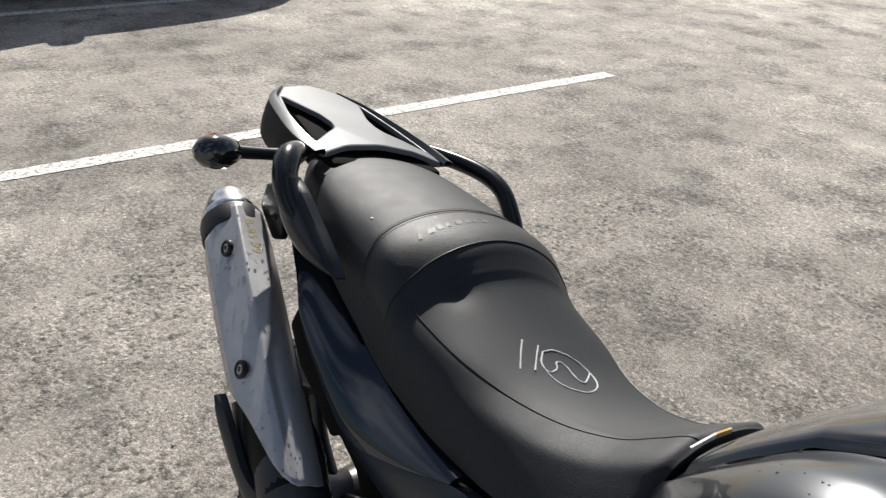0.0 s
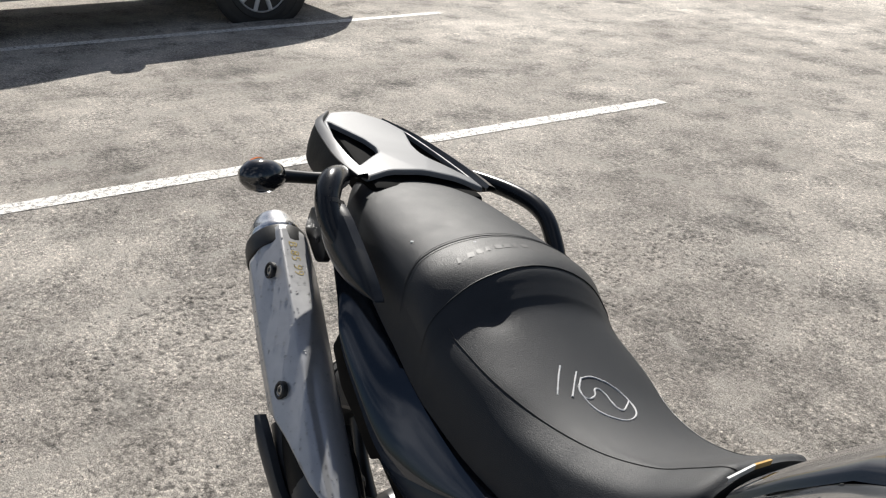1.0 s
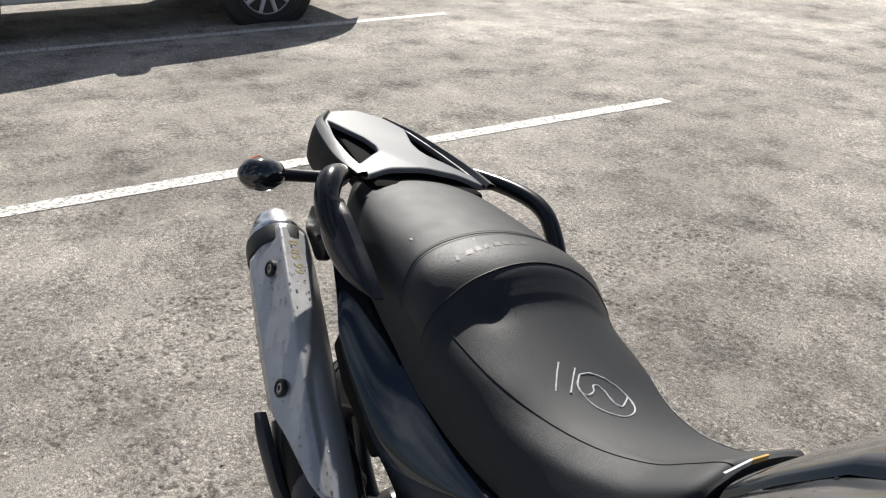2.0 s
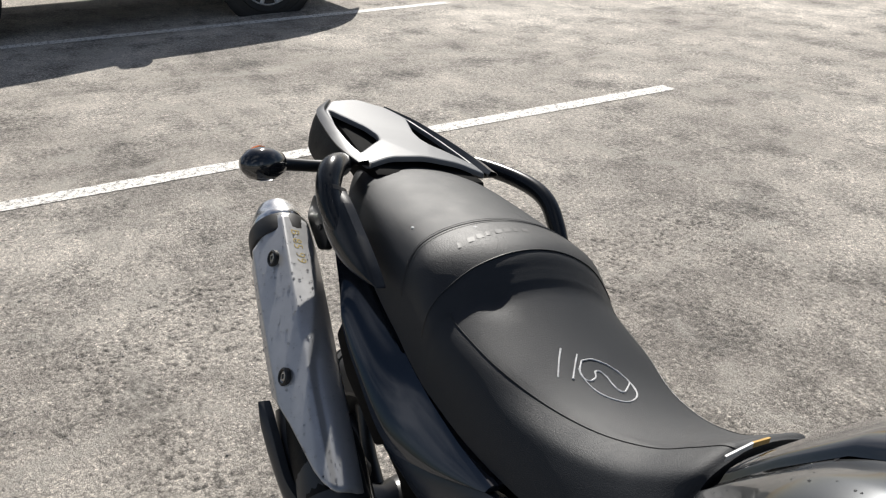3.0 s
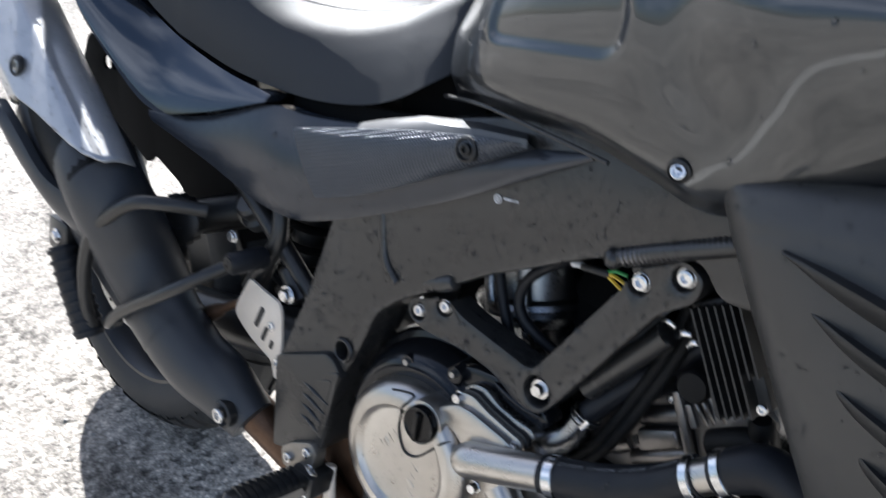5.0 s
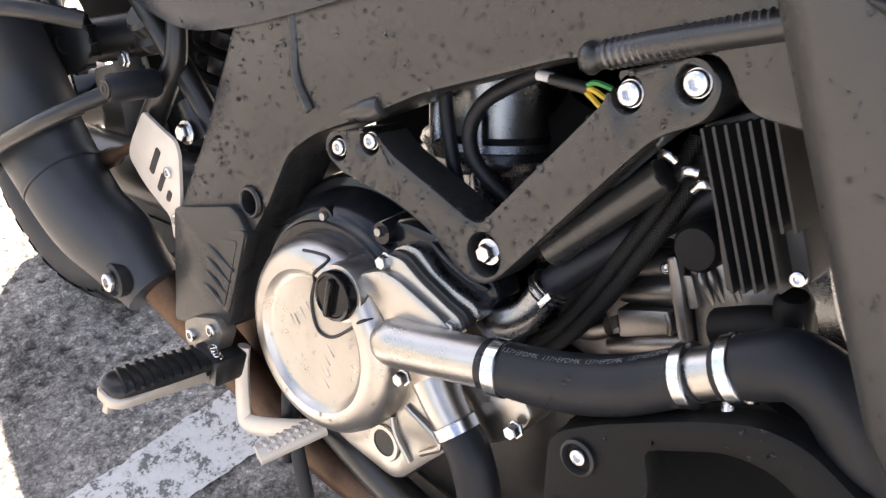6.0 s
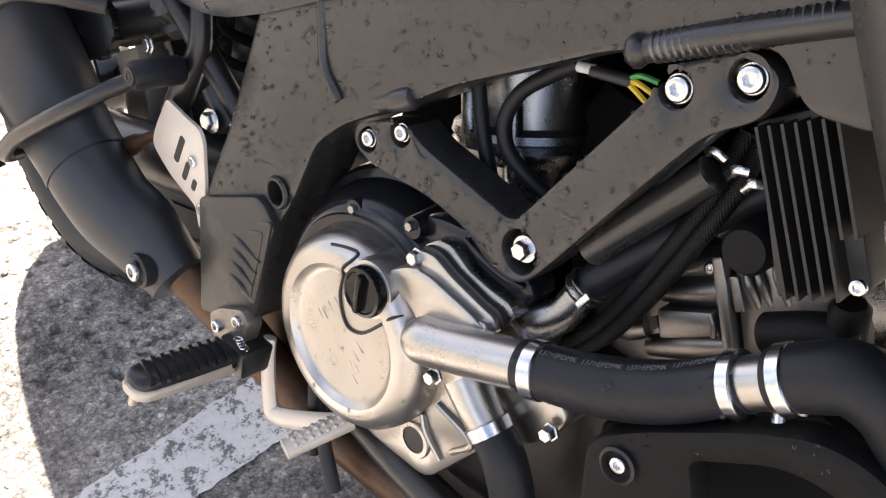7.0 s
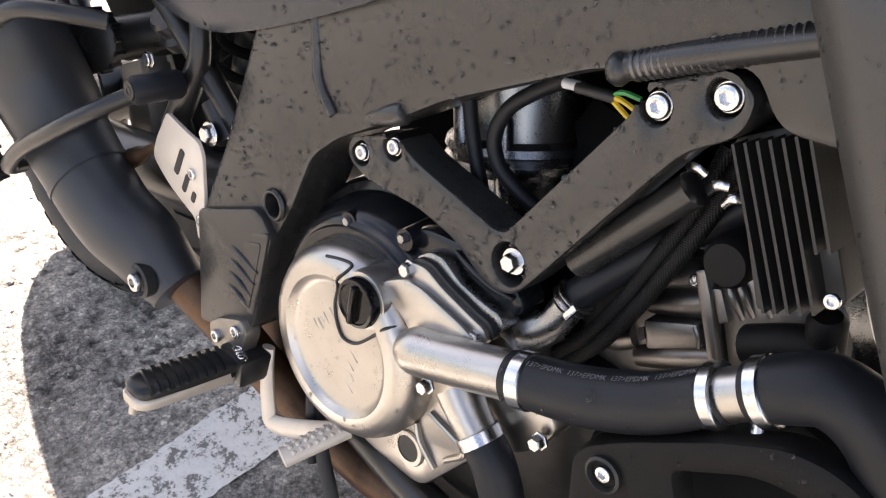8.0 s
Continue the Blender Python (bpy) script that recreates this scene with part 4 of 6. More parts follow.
def tank_row(x, fy, fz, ly, lz, sy, sz, hy, hz, cy, cz, top):
    half = [(-fy, fz), (-ly, lz), (-sy, sz), (-(sy + hy) / 2 - 0.004, (sz + hz) / 2), (-hy, hz), (-(hy + cy) / 2 - 0.004, (hz + cz) / 2 + 0.009), (-cy, cz), (-cy * 0.55, cz + (top - cz) * 0.75)]
    return [(x, a, b) for a, b in half + [(0, top)] + [(-a, b) for a, b in half[::-1]]]


KNEE = [Vector(q) for q in ((-0.245, 0.862), (-0.104, 0.878), (-0.088, 0.888), (-0.082, 0.914), (-0.092, 0.942), (-0.118, 0.966), (-0.160, 0.984), (-0.212, 0.945), (-0.245, 0.905))]
KNEE = rounded(KNEE, 0.03, 3)


def tank_mesh():
    across = [curve_points(tank_row(*r), 16) for r in TANK]
    along = [curve_points([row[j] for row in across], 20) for j in range(len(across[0]))]
    rows = [[along[j][i].copy() for j in range(len(along))] for i in range(len(along[0]))]
    for row in rows:
        for p in row:
            # the shallow knee hollow of each side
            if abs(p.y) > 0.1:
                d = min((b - a).cross(Vector((p.x, p.z)) - a) / (b - a).length for a, b in zip(KNEE, KNEE[1:] + KNEE[:1]))
                f = min(1.0, max(0.0, d / 0.011))
                p.y += math.copysign(1, -p.y) * 0.0045 * f * f * (3 - 2 * f)
                # the upright valley ahead of it, with a swelling beyond
                v = p.x + 0.036 + 0.39 * (p.z - 0.906)
                tall = min(1.0, max(0.0, (1.025 - p.z) / 0.04)) * min(1.0, max(0.0, (p.z - 0.835) / 0.04))
                p.y += math.copysign(1, -p.y) * tall * (0.0060 * math.exp(-(v / 0.030) ** 2) - 0.0025 * math.exp(-((v - 0.070) / 0.034) ** 2))
    return grid(rows, cap=True)


tank = part("fuel_tank", tank_mesh(), GLOSS, bike, "glossy charcoal fuel tank with a hollow knee panel", angle=50)
part("tank_pad", grid([[(p[0], p[1], p[2]) for p in curve_points([(x, -cy * 0.98, cz + 0.004), (x, -cy * 0.90, cz + (top - cz) * 0.3 + 0.014), (x, -cy * 0.55, cz + (top - cz) * 0.75 + 0.016), (x, 0, top + 0.016), (x, cy * 0.55, cz + (top - cz) * 0.75 + 0.016), (x, cy * 0.98, cz + 0.004)], 4)] for x, cy, cz, top in [(r[0], r[9], r[10], r[11]) for r in TANK[1:]]]), GLOSS_BLACK, tank, "black ridge over the tank's top")
for p, q, ink in ((Vector((-0.322, -0.112, 0.9335)), Vector((-0.322, -0.073, 0.9455)), WHITE), (Vector((-0.322, -0.073, 0.9455)), Vector((-0.322, -0.046, 0.9485)), GOLD)):
    part("warning_label", grid([[p, q], [p + Vector((0.0028, 0, 0.0003)), q + Vector((0.0028, 0, 0.0003))], [p + Vector((0.0028, 0, -0.006)), q + Vector((0.0028, 0, -0.006))]]), ink, tank, "small yellow and white label", smooth=False)
# made-up black plate that blocks a lit gap under the seat's nose
part("seat_nose_filler", plate([(-0.42, 0.70), (-0.30, 0.70), (-0.30, 0.835), (-0.42, 0.835)], -0.118, -0.108, 0.006, 0.003), SHADE_BLACK, bike, "added dark plate that closes a lit gap under the seat's nose")
part("bolt_cup", lathe([(0.0095, -0.006), (0.0095, 0.001), (0.008, 0.002), (0.007, 0.0), (0, 0.0)], (-0.025, -0.2455, 0.818), (0.1, -1, -0.25), sides=24), DARK, tank)
bolt(tank, -0.025, -0.2455, 0.818, 0.006, 0.003, tilt=(-15, 8))
part("tank_trim", tube([(-0.33, -0.150, 0.792), (-0.25, -0.193, 0.806), (-0.17, -0.205, 0.803), (-0.10, -0.212, 0.798)], 0.0022, sides=8), SATIN, bike)

# side fairing: a textured panel with vent slats
fair_a = [(-0.008, -0.250, 0.824), (0.07, -0.262, 0.842), (0.16, -0.272, 0.858), (0.28, -0.274, 0.875)]
fair_b = [(0.118, -0.250, 0.632), (0.17, -0.262, 0.60), (0.235, -0.270, 0.58), (0.31, -0.272, 0.58)]
def fairing_mesh():
    """A panel whose upper and inner edges roll inward, with a bent band along the top."""
    a, b = curve_points(fair_a, 24), curve_points(fair_b, 24)
    swell = [v.x for v in curve_points([(q, 0, 0) for q in (0.004, 0.016, 0.02, 0.016)], 24)]
    rows, n = [], 60
    for p, q, h in zip(a, b, swell):
        row = []
        for k in range(n + 1):
            f = (k / n) ** 1.5
            c = p.lerp(q, f)
            side, top = (c - a[0].lerp(b[0], f)).length, (c - p).length
            inward = -h * math.sin(math.pi * f) ** 0.8
            for d, r in ((side, 0.030), (top, 0.014)):
                if d < r:
                    inward += r - math.sqrt(max(0.0, r * r - (r - d) ** 2))
            inward += 0.010 * (1 - min(1.0, top / 0.034)) + 0.0012 * math.exp(-((top - 0.036) / 0.006) ** 2)
            row.append(c + Vector((0, inward, 0)))
        rows.append(row)
    bm = grid(rows)
    bmesh.ops.recalc_face_normals(bm, faces=bm.faces)
    if sum(f.normal.y for f in bm.faces) > 0:
        bmesh.ops.reverse_faces(bm, faces=bm.faces)
    return bm


fairing = part("side_fairing", fairing_mesh(), FAIRING, bike, "dark textured side fairing with sharp vent slats")
fairing.modifiers.new("thickness", "SOLIDIFY").thickness = 0.004
fairing.modifiers["thickness"].offset = -1
for x0, z0, x1, z1 in ((0.068, 0.797, 0.16, 0.786), (0.092, 0.768, 0.17, 0.750), (0.114, 0.730, 0.185, 0.712), (0.139, 0.697, 0.20, 0.676)):
    part("vent_slat", shell([(x0, -0.270, z0), ((x0 + x1) / 2, -0.292, (z0 + z1) / 2 + 0.004), (x1 + 0.03, -0.306, z1)], [(x0, -0.268, z0 - 0.003), ((x0 + x1) / 2, -0.28, (z0 + z1) / 2 - 0.010), (x1 + 0.03, -0.285, z1 - 0.022)], 0.003, 0.02), DARK, fairing)

# -- muffler: its axis falls to the front; u points outward (-y), n up across the axis
M_REAR, M_FRONT = Vector((-1.255, -0.216, 0.808)), Vector((-0.795, -0.271, 0.572))
M_AX = (M_FRONT - M_REAR).normalized()
M_U = (Vector((0, -1, 0)) - M_AX * M_AX.dot(Vector((0, -1, 0)))).normalized()
M_N = M_U.cross(M_AX) if M_U.cross(M_AX).z > 0 else M_AX.cross(M_U)
M_LEN = (M_FRONT - M_REAR).length


def muffler_place(s, deg, r):
    """s: 0 rear to 1 front; deg: 0 outward, 90 up."""
    a = radians(deg)
    return M_REAR + M_AX * (M_LEN * s) + M_U * (r * math.cos(a)) + M_N * (r * 1.06 * math.sin(a))


def between(v, table):
    """Linear reading of (place, value) pairs."""
    return float(np.interp(v, [p for p, _ in table], [q for _, q in table]))


def muffler_skin(s, deg):
    """Outer radius of the heat shield: three long facets, the middle one a wedge that closes to the front."""
    base = 0.0640 - 0.006 * abs(2 * s - 0.9) ** 2
    e1 = between(s, ((0.0, 74), (0.25, 70), (0.65, 65), (0.8, 58), (1.05, 50)))
    e2 = max(e1 + 3, between(s, ((0.0, 126), (0.18, 119), (0.285, 110), (0.385, 100), (0.52, 83), (0.65, 66))))
    flat = 0.82 if s < 0.65 else 0.82 - 0.5 * (s - 0.65)
    for lo, hi in ((-75, 8), (8, e1), (e1, e2), (e2, 150)):
        if lo <= deg <= hi:
            chord = base * math.cos(radians((hi - lo) / 2)) / math.cos(radians(deg - (lo + hi) / 2))
            keep = flat if lo >= 8 else 0.5
            return base + (max(chord, base * 0.86) - base) * keep
    return base


muffler = part("muffler", grid([[muffler_place(s, d, r) for d in range(0, 360, 15)] for s, r in ((0.03, 0.045), (0.04, 0.050), (0.15, 0.050), (0.5, 0.050), (0.9, 0.048), (1.02, 0.043))], closed=True, cap=True), MATTE, bike, "silver-shielded exhaust muffler with marker writing")
part("end_cap", grid([[muffler_place(s, d, r) for d in range(0, 360, 9)] for s, r in ((0.02, 0.0450), (0.004, 0.0512), (-0.022, 0.0512), (-0.030, 0.0480), (-0.06, 0.0440), (-0.085, 0.0385), (-0.10, 0.0350), (-0.098, 0.0320), (-0.06, 0.0315), (0.0, 0.031))], closed=True, cap=True), ZINC, muffler, "stepped bright steel end cap")
part("end_band", grid([[muffler_place(s, d, r) for d in range(0, 360, 9)] for s, r in ((0.085, 0.0480), (0.080, 0.0555), (0.072, 0.0565), (0.020, 0.0562), (0.004, 0.0545), (0.000, 0.0480))], closed=True), DARK, muffler, "black band behind the end cap")
part("outlet", grid([[muffler_place(s, d, r) for d in range(0, 360, 15)] for s, r in ((0.02, 0.029), (-0.092, 0.029), (-0.095, 0.027), (-0.092, 0.025), (0.02, 0.025))], closed=True), DARK, muffler)
shield_rows = []
for k in range(73):
    deg = -70 + 204 * k / 72
    s_rear = between(deg, ((-70, 0.20), (-20, 0.15), (10, 0.11), (30, 0.080), (47, 0.047), (66, 0.020), (90, 0.008), (105, 0.016), (120, 0.032), (134, 0.06)))
    s_front = between(deg, ((-70, 0.60), (-13, 0.665), (7, 0.715), (22, 0.80), (35, 0.89), (46, 0.965), (56, 1.01), (66, 1.032), (78, 1.043), (115, 1.045), (134, 1.035)))
    shield_rows.append([muffler_place(s_rear + (s_front - s_rear) * j / 48, deg, muffler_skin(s_rear + (s_front - s_rear) * j / 48, deg)) for j in range(49)])
shield_bm = grid(shield_rows)
bmesh.ops.recalc_face_normals(shield_bm, faces=shield_bm.faces)
shield = part("heat_shield", shield_bm, SHIELD, bike, "silver heat shield with yellow marker digits", angle=50)
shield.modifiers.new("thickness", "SOLIDIFY").thickness = 0.003
shield.modifiers["thickness"].offset = -1
for p in ((-1.146, -0.272, 0.803), (-0.950, -0.3070, 0.6855)):
    part("grommet", lathe([(0.0145, -0.008), (0.0145, -0.001), (0.012, 0.001), (0.010, 0.0), (0.009, -0.004)], p, (0, -1, 0.15), sides=28), DARK, shield)
    bolt(shield, p[0], p[1] + 0.004, p[2], 0.0082, 0.003, mat=ALU_DARK, tilt=(-8, 0))
def shield_place(u, v):
    """u: metres along the shield from its rear, v: metres round it, up the writing."""
    s = 0.085 + u / M_LEN
    deg = 84 + v / 0.062 * 57.3
    return muffler_place(s, deg, muffler_skin(s, deg) + 0.0006)


written("B 85 99", 0.026, shield_place, OCHRE, shield, "marker_writing", "yellow handwritten marker digits")
# lower cover and pipe
cover = part("pipe_cover", tube([(-0.945, -0.262, 0.640), (-0.905, -0.252, 0.598), (-0.872, -0.240, 0.561), (-0.819, -0.222, 0.478), (-0.738, -0.212, 0.407), (-0.655, -0.205, 0.353), (-0.600, -0.196, 0.335), (-0.545, -0.184, 0.303)], [0.054, 0.066, 0.070, 0.064, 0.056, 0.051, 0.048, 0.036], sides=32, steps=8, flat=0.86), COVER, bike, "satin dark grey exhaust pipe cover")
part("cover_seam", tube([(-0.6985, -0.2085, 0.3795), (-0.695, -0.2082, 0.3772), (-0.6915, -0.2079, 0.3749)], 0.0545, sides=32, steps=2, flat=0.86, cap=False), COVER, cover)
lip_top = [(-0.957, -0.328, 0.640), (-0.935, -0.327, 0.628), (-0.90, -0.325, 0.604), (-0.85, -0.318, 0.565), (-0.80, -0.302, 0.545)]
lip_low = [(-0.956, -0.328, 0.638), (-0.942, -0.325, 0.600), (-0.905, -0.315, 0.556), (-0.85, -0.300, 0.510), (-0.79, -0.282, 0.480)]
part("cover_collar", tube([(-0.92, -0.258, 0.640), (-0.842, -0.262, 0.600), (-0.80, -0.264, 0.570), (-0.778, -0.252, 0.530), (-0.765, -0.232, 0.480), (-0.73, -0.215, 0.42)], [0.044, 0.049, 0.052, 0.054, 0.054, 0.050], sides=28), COVER, cover)
part("cover_lip", shell(lip_top, lip_low, 0.008, 0.012), COVER, cover)
bolt(cover, -0.556, -0.228, 0.3215, 0.010, 0.006, washer=0.0)
part("bolt_cup", lathe([(0.019, -0.01), (0.019, 0.001), (0.016, 0.003), (0.013, -0.002), (0, -0.002)], (-0.556, -0.225, 0.3215), (0, -1, 0), sides=28), DARK, cover)
part("exhaust_pipe", tube([(-0.57, -0.175, 0.315), (-0.50, -0.14, 0.255), (-0.43, -0.115, 0.205), (-0.34, -0.105, 0.182), (-0.23, -0.10, 0.185), (-0.04, -0.09, 0.21)], [0.027, 0.026, 0.024, 0.022, 0.022, 0.022], sides=20), RUST, bike, "heat-browned steel exhaust pipe")
part("pillion_bracket", tube([(-0.566, -0.214, 0.528), (-0.595, -0.250, 0.502), (-0.635, -0.270, 0.470), (-0.71, -0.276, 0.418), (-0.765, -0.268, 0.372), (-0.782, -0.245, 0.362)], 0.0084, sides=14), SATIN, bike, "black tube bracket round the exhaust")
part("pillion_bracket", tube([(-0.63, -0.215, 0.575), (-0.66, -0.258, 0.580), (-0.702, -0.280, 0.568), (-0.764, -0.290, 0.514), (-0.793, -0.288, 0.455), (-0.805, -0.280, 0.39), (-0.80, -0.27, 0.34)], 0.0092, sides=14), SATIN, bike)
folded = part("pillion_peg", tube([(-0.862, -0.285, 0.455), (-0.838, -0.280, 0.40), (-0.806, -0.272, 0.335)], [0.018, 0.02, 0.02], sides=12, steps=4), RUBBER, bike, "ribbed black rubber pillion peg, folded up")
for k in range(9):
    p = Vector((-0.861, -0.285, 0.452)).lerp(Vector((-0.811, -0.273, 0.345)), k / 8)
    part("rib", lathe([(0.0215, 0), (0.0225, 0.003), (0.0215, 0.006)], p, (0.42, 0.1, -0.90), sides=14), RUBBER, folded)

# -- rear wheel
HUB = Vector((-1.036, 0, 0.326))
def wheel_tyre():
    prof = [(0.222, -0.062), (0.24, -0.074), (0.268, -0.076), (0.290, -0.066), (0.308, -0.048), (0.319, -0.024), (0.322, 0.0), (0.319, 0.024), (0.308, 0.048), (0.290, 0.066), (0.268, 0.076), (0.24, 0.074), (0.222, 0.062)]
    return lathe(prof, HUB, (0, 1, 0), sides=96, cap=False)


wheel = new("rear_wheel")
wheel.parent = bike
part("tyre", wheel_tyre(), TYRE, wheel, "black motorcycle tyre with block tread")
tread = bmesh.new()
for k in range(36):
    a0 = 2 * math.pi * k / 36
    for side in (-1, 1):
        rows = []
        for i in range(5):
            y = side * (0.012 + 0.056 * i / 4)
            rr = {0: 0.3235, 1: 0.3215, 2: 0.315, 3: 0.305, 4: 0.290}[i]
            a = a0 + (0.5 * math.pi / 36 if side > 0 else 0) + 0.05 * i / 4
            rows.append([HUB + Vector((q * math.cos(b), y, q * math.sin(b))) for b, q in ((a, rr - 0.006), (a + 0.008, rr + 0.003), (a + 0.10, rr + 0.003), (a + 0.108, rr - 0.006))])
        grid(rows, tread)
part("tread", tread, TYRE, wheel, smooth=False)
rim_bm = lathe([(0.226, -0.060), (0.231, -0.066), (0.222, -0.066), (0.212, -0.05), (0.204, -0.02), (0.204, 0.02), (0.212, 0.05), (0.222, 0.066), (0.231, 0.066), (0.226, 0.06)], HUB, (0, 1, 0), sides=72, cap=False)
lathe([(0.05, -0.06), (0.06, -0.05), (0.045, 0), (0.06, 0.05), (0.05, 0.06), (0, 0.06)], HUB, (0, 1, 0), rim_bm, 28)
for k in range(3):
    for d in (-0.16, 0.16):
        a = 2 * math.pi * k / 3 + 0.4
        p, q = Vector((math.cos(a), 0, math.sin(a))), Vector((math.cos(a + d), 0, math.sin(a + d)))
        tube([HUB + p * 0.045, HUB + (p + q) * 0.065, HUB + q * 0.207], [0.02, 0.014, 0.018], rim_bm, 10, 3)
part("rim", rim_bm, SATIN, wheel, "dark cast rim")
part("brake_disc", lathe([(0.08, -0.082), (0.13, -0.082), (0.13, -0.078), (0.08, -0.078), (0.08, -0.082)], HUB, (0, 1, 0), sides=48, cap=False), ALU_DARK, wheel, "steel brake disc")
# black dots laid on for drilled holes, their inner shade given as colour
for k in range(30):
    a, r = 2 * math.pi * k / 30, (0.092, 0.105, 0.118)[k % 3]
    part("disc_hole", lathe([(0.0045, 0.0), (0.0045, 0.0008), (0, 0.0008)], HUB + Vector((r * math.cos(a), -0.0818, r * math.sin(a))), (0, -1, 0), sides=10), SHADE_BLACK, wheel)
part("swingarm", tube([(-1.055, -0.115, 0.33), (-0.88, -0.115, 0.335), (-0.70, -0.11, 0.365), (-0.55, -0.09, 0.395), (-0.42, -0.08, 0.415)], [0.028, 0.032, 0.036, 0.04, 0.04], sides=12, steps=4), SATIN, bike, "dark swingarm")
part("swingarm_arm", tube([(-1.055, 0.115, 0.33), (-0.70, 0.11, 0.365), (-0.42, 0.08, 0.415)], [0.028, 0.036, 0.04], sides=12, steps=4), SATIN, bike)
part("axle", tube([(-1.045, -0.135, 0.326), (-1.045, 0.135, 0.326)], 0.012, sides=12), ZINC, bike)
cal = part("brake_caliper", box((-1.10, -0.118, 0.39), (-1.0, -0.06, 0.455), 0.012), DARK, bike, "black rear brake caliper with steel bolt")
bolt(cal, -1.04, -0.118, 0.425, 0.011, 0.008, socket=False)
part("chain_guard", tube([(-0.98, 0.10, 0.5), (-0.8, 0.10, 0.52), (-0.6, 0.1, 0.5)], 0.012), DARK, bike)
part("rear_hugger", grid([[HUB + Vector((0.338 * math.cos(a), y, 0.338 * math.sin(a))) for y in (-0.08, -0.05, 0, 0.05, 0.08)] for a in (radians(d) for d in range(25, 95, 6))]), SHADE_BLACK, bike, "black inner mudguard")

# -- under-seat space: shock, reservoir knob, sub-frame, hoses
part("subframe", tube([(-0.42, -0.13, 0.62), (-0.60, -0.15, 0.66), (-0.80, -0.16, 0.72), (-1.05, -0.16, 0.84), (-1.2, -0.14, 0.91)], 0.014), SATIN, bike, "black tubular sub-frame")
part("subframe_strut", tube([(-0.49, -0.15, 0.50), (-0.60, -0.16, 0.585), (-0.72, -0.165, 0.66), (-0.9, -0.165, 0.75)], 0.012), SATIN, bike)
part("subframe", tube([(-0.42, 0.13, 0.62), (-0.60, 0.15, 0.66), (-0.80, 0.16, 0.72), (-1.05, 0.16, 0.84), (-1.2, 0.14, 0.91)], 0.014), SATIN, bike)
part("battery_tray", box((-0.95, -0.12, 0.66), (-0.42, 0.12, 0.74), 0.02), SHADE_BLACK, bike, "black tray under the seat")
part("battery_tray", box((-1.16, -0.10, 0.76), (-0.93, 0.10, 0.89), 0.02), SHADE_BLACK, bike)
shock = part("shock_absorber", tube([(-0.60, -0.05, 0.64), (-0.615, -0.05, 0.50), (-0.63, -0.05, 0.38)], 0.028, sides=20), DARK, bike, "rear shock with black spring")
spring = bmesh.new()
tube([(-0.60 - 0.03 * k / 60 + 0.042 * math.cos(k * 0.75), -0.05 + 0.042 * math.sin(k * 0.75), 0.63 - 0.22 * k / 60) for k in range(61)], 0.006, spring, 8, 2)
part("spring", spring, SHADE_BLACK, shock)
knob = part("preload_knob", lathe([(0.030, 0), (0.035, 0.004), (0.035, 0.018), (0.030, 0.022), (0.012, 0.022), (0.011, 0.019), (0, 0.019)], (-0.772, -0.150, 0.505), (0.35, -0.93, 0.1), sides=24), DARK, bike, "ribbed black preload knob on an alloy body")
k_ax = Vector((0.35, -0.93, 0.1)).normalized()
k_u = k_ax.orthogonal().normalized()
k_v = k_ax.cross(k_u)
for k in range(14):
    d = k_u * math.cos(2 * math.pi * k / 14) + k_v * math.sin(2 * math.pi * k / 14)
    part("knob_rib", tube([Vector((-0.772, -0.150, 0.505)) + d * 0.0345 + k_ax * 0.003, Vector((-0.772, -0.150, 0.505)) + d * 0.0345 + k_ax * 0.019], 0.0035, sides=6), DARK, knob)
part("knob_body", tube([(-0.762, -0.13, 0.508), (-0.70, -0.10, 0.535)], 0.026, sides=16), ENGINE, knob)
part("brake_switch", tube([(-0.600, -0.168, 0.452), (-0.640, -0.170, 0.4245), (-0.655, -0.170, 0.4135), (-0.690, -0.170, 0.390), (-0.722, -0.170, 0.3675)], [0.005, 0.0065, 0.0105, 0.0115, 0.009], sides=14), RUST, bike, "browned steel brake switch with black cable")
part("brake_hose", tube([(-0.592, -0.165, 0.473), (-0.568, -0.166, 0.516), (-0.548, -0.166, 0.556), (-0.552, -0.163, 0.595), (-0.57, -0.155, 0.63)], [0.0135, 0.0135, 0.0115, 0.010, 0.009], sides=14), SATIN, bike, "black rear brake cylinder and hose")
part("fluid_cap", lathe([(0.024, 0), (0.028, 0.004), (0.028, 0.016), (0.022, 0.02), (0.022, 0.034), (0.018, 0.038), (0, 0.038)], (-0.612, -0.135, 0.562), (-0.1, -0.75, 0.65), sides=24), SATIN, bike, "black brake fluid cap")
bolt(bike, -0.638, -0.166, 0.529, 0.008, 0.006, socket=False)
mount = part("rubber_mount", lathe([(0.012, 0), (0.0140, 0.004), (0.0140, 0.046), (0.012, 0.05), (0.0, 0.05)], (-0.550, -0.182, 0.537), (-0.12, -1, -0.06), sides=24), RUBBER, bike, "black rubber exhaust mount")
bolt(mount, -0.5555, -0.2318, 0.5345, 0.0055, 0.003, washer=0.0095, mat=ENGINE)

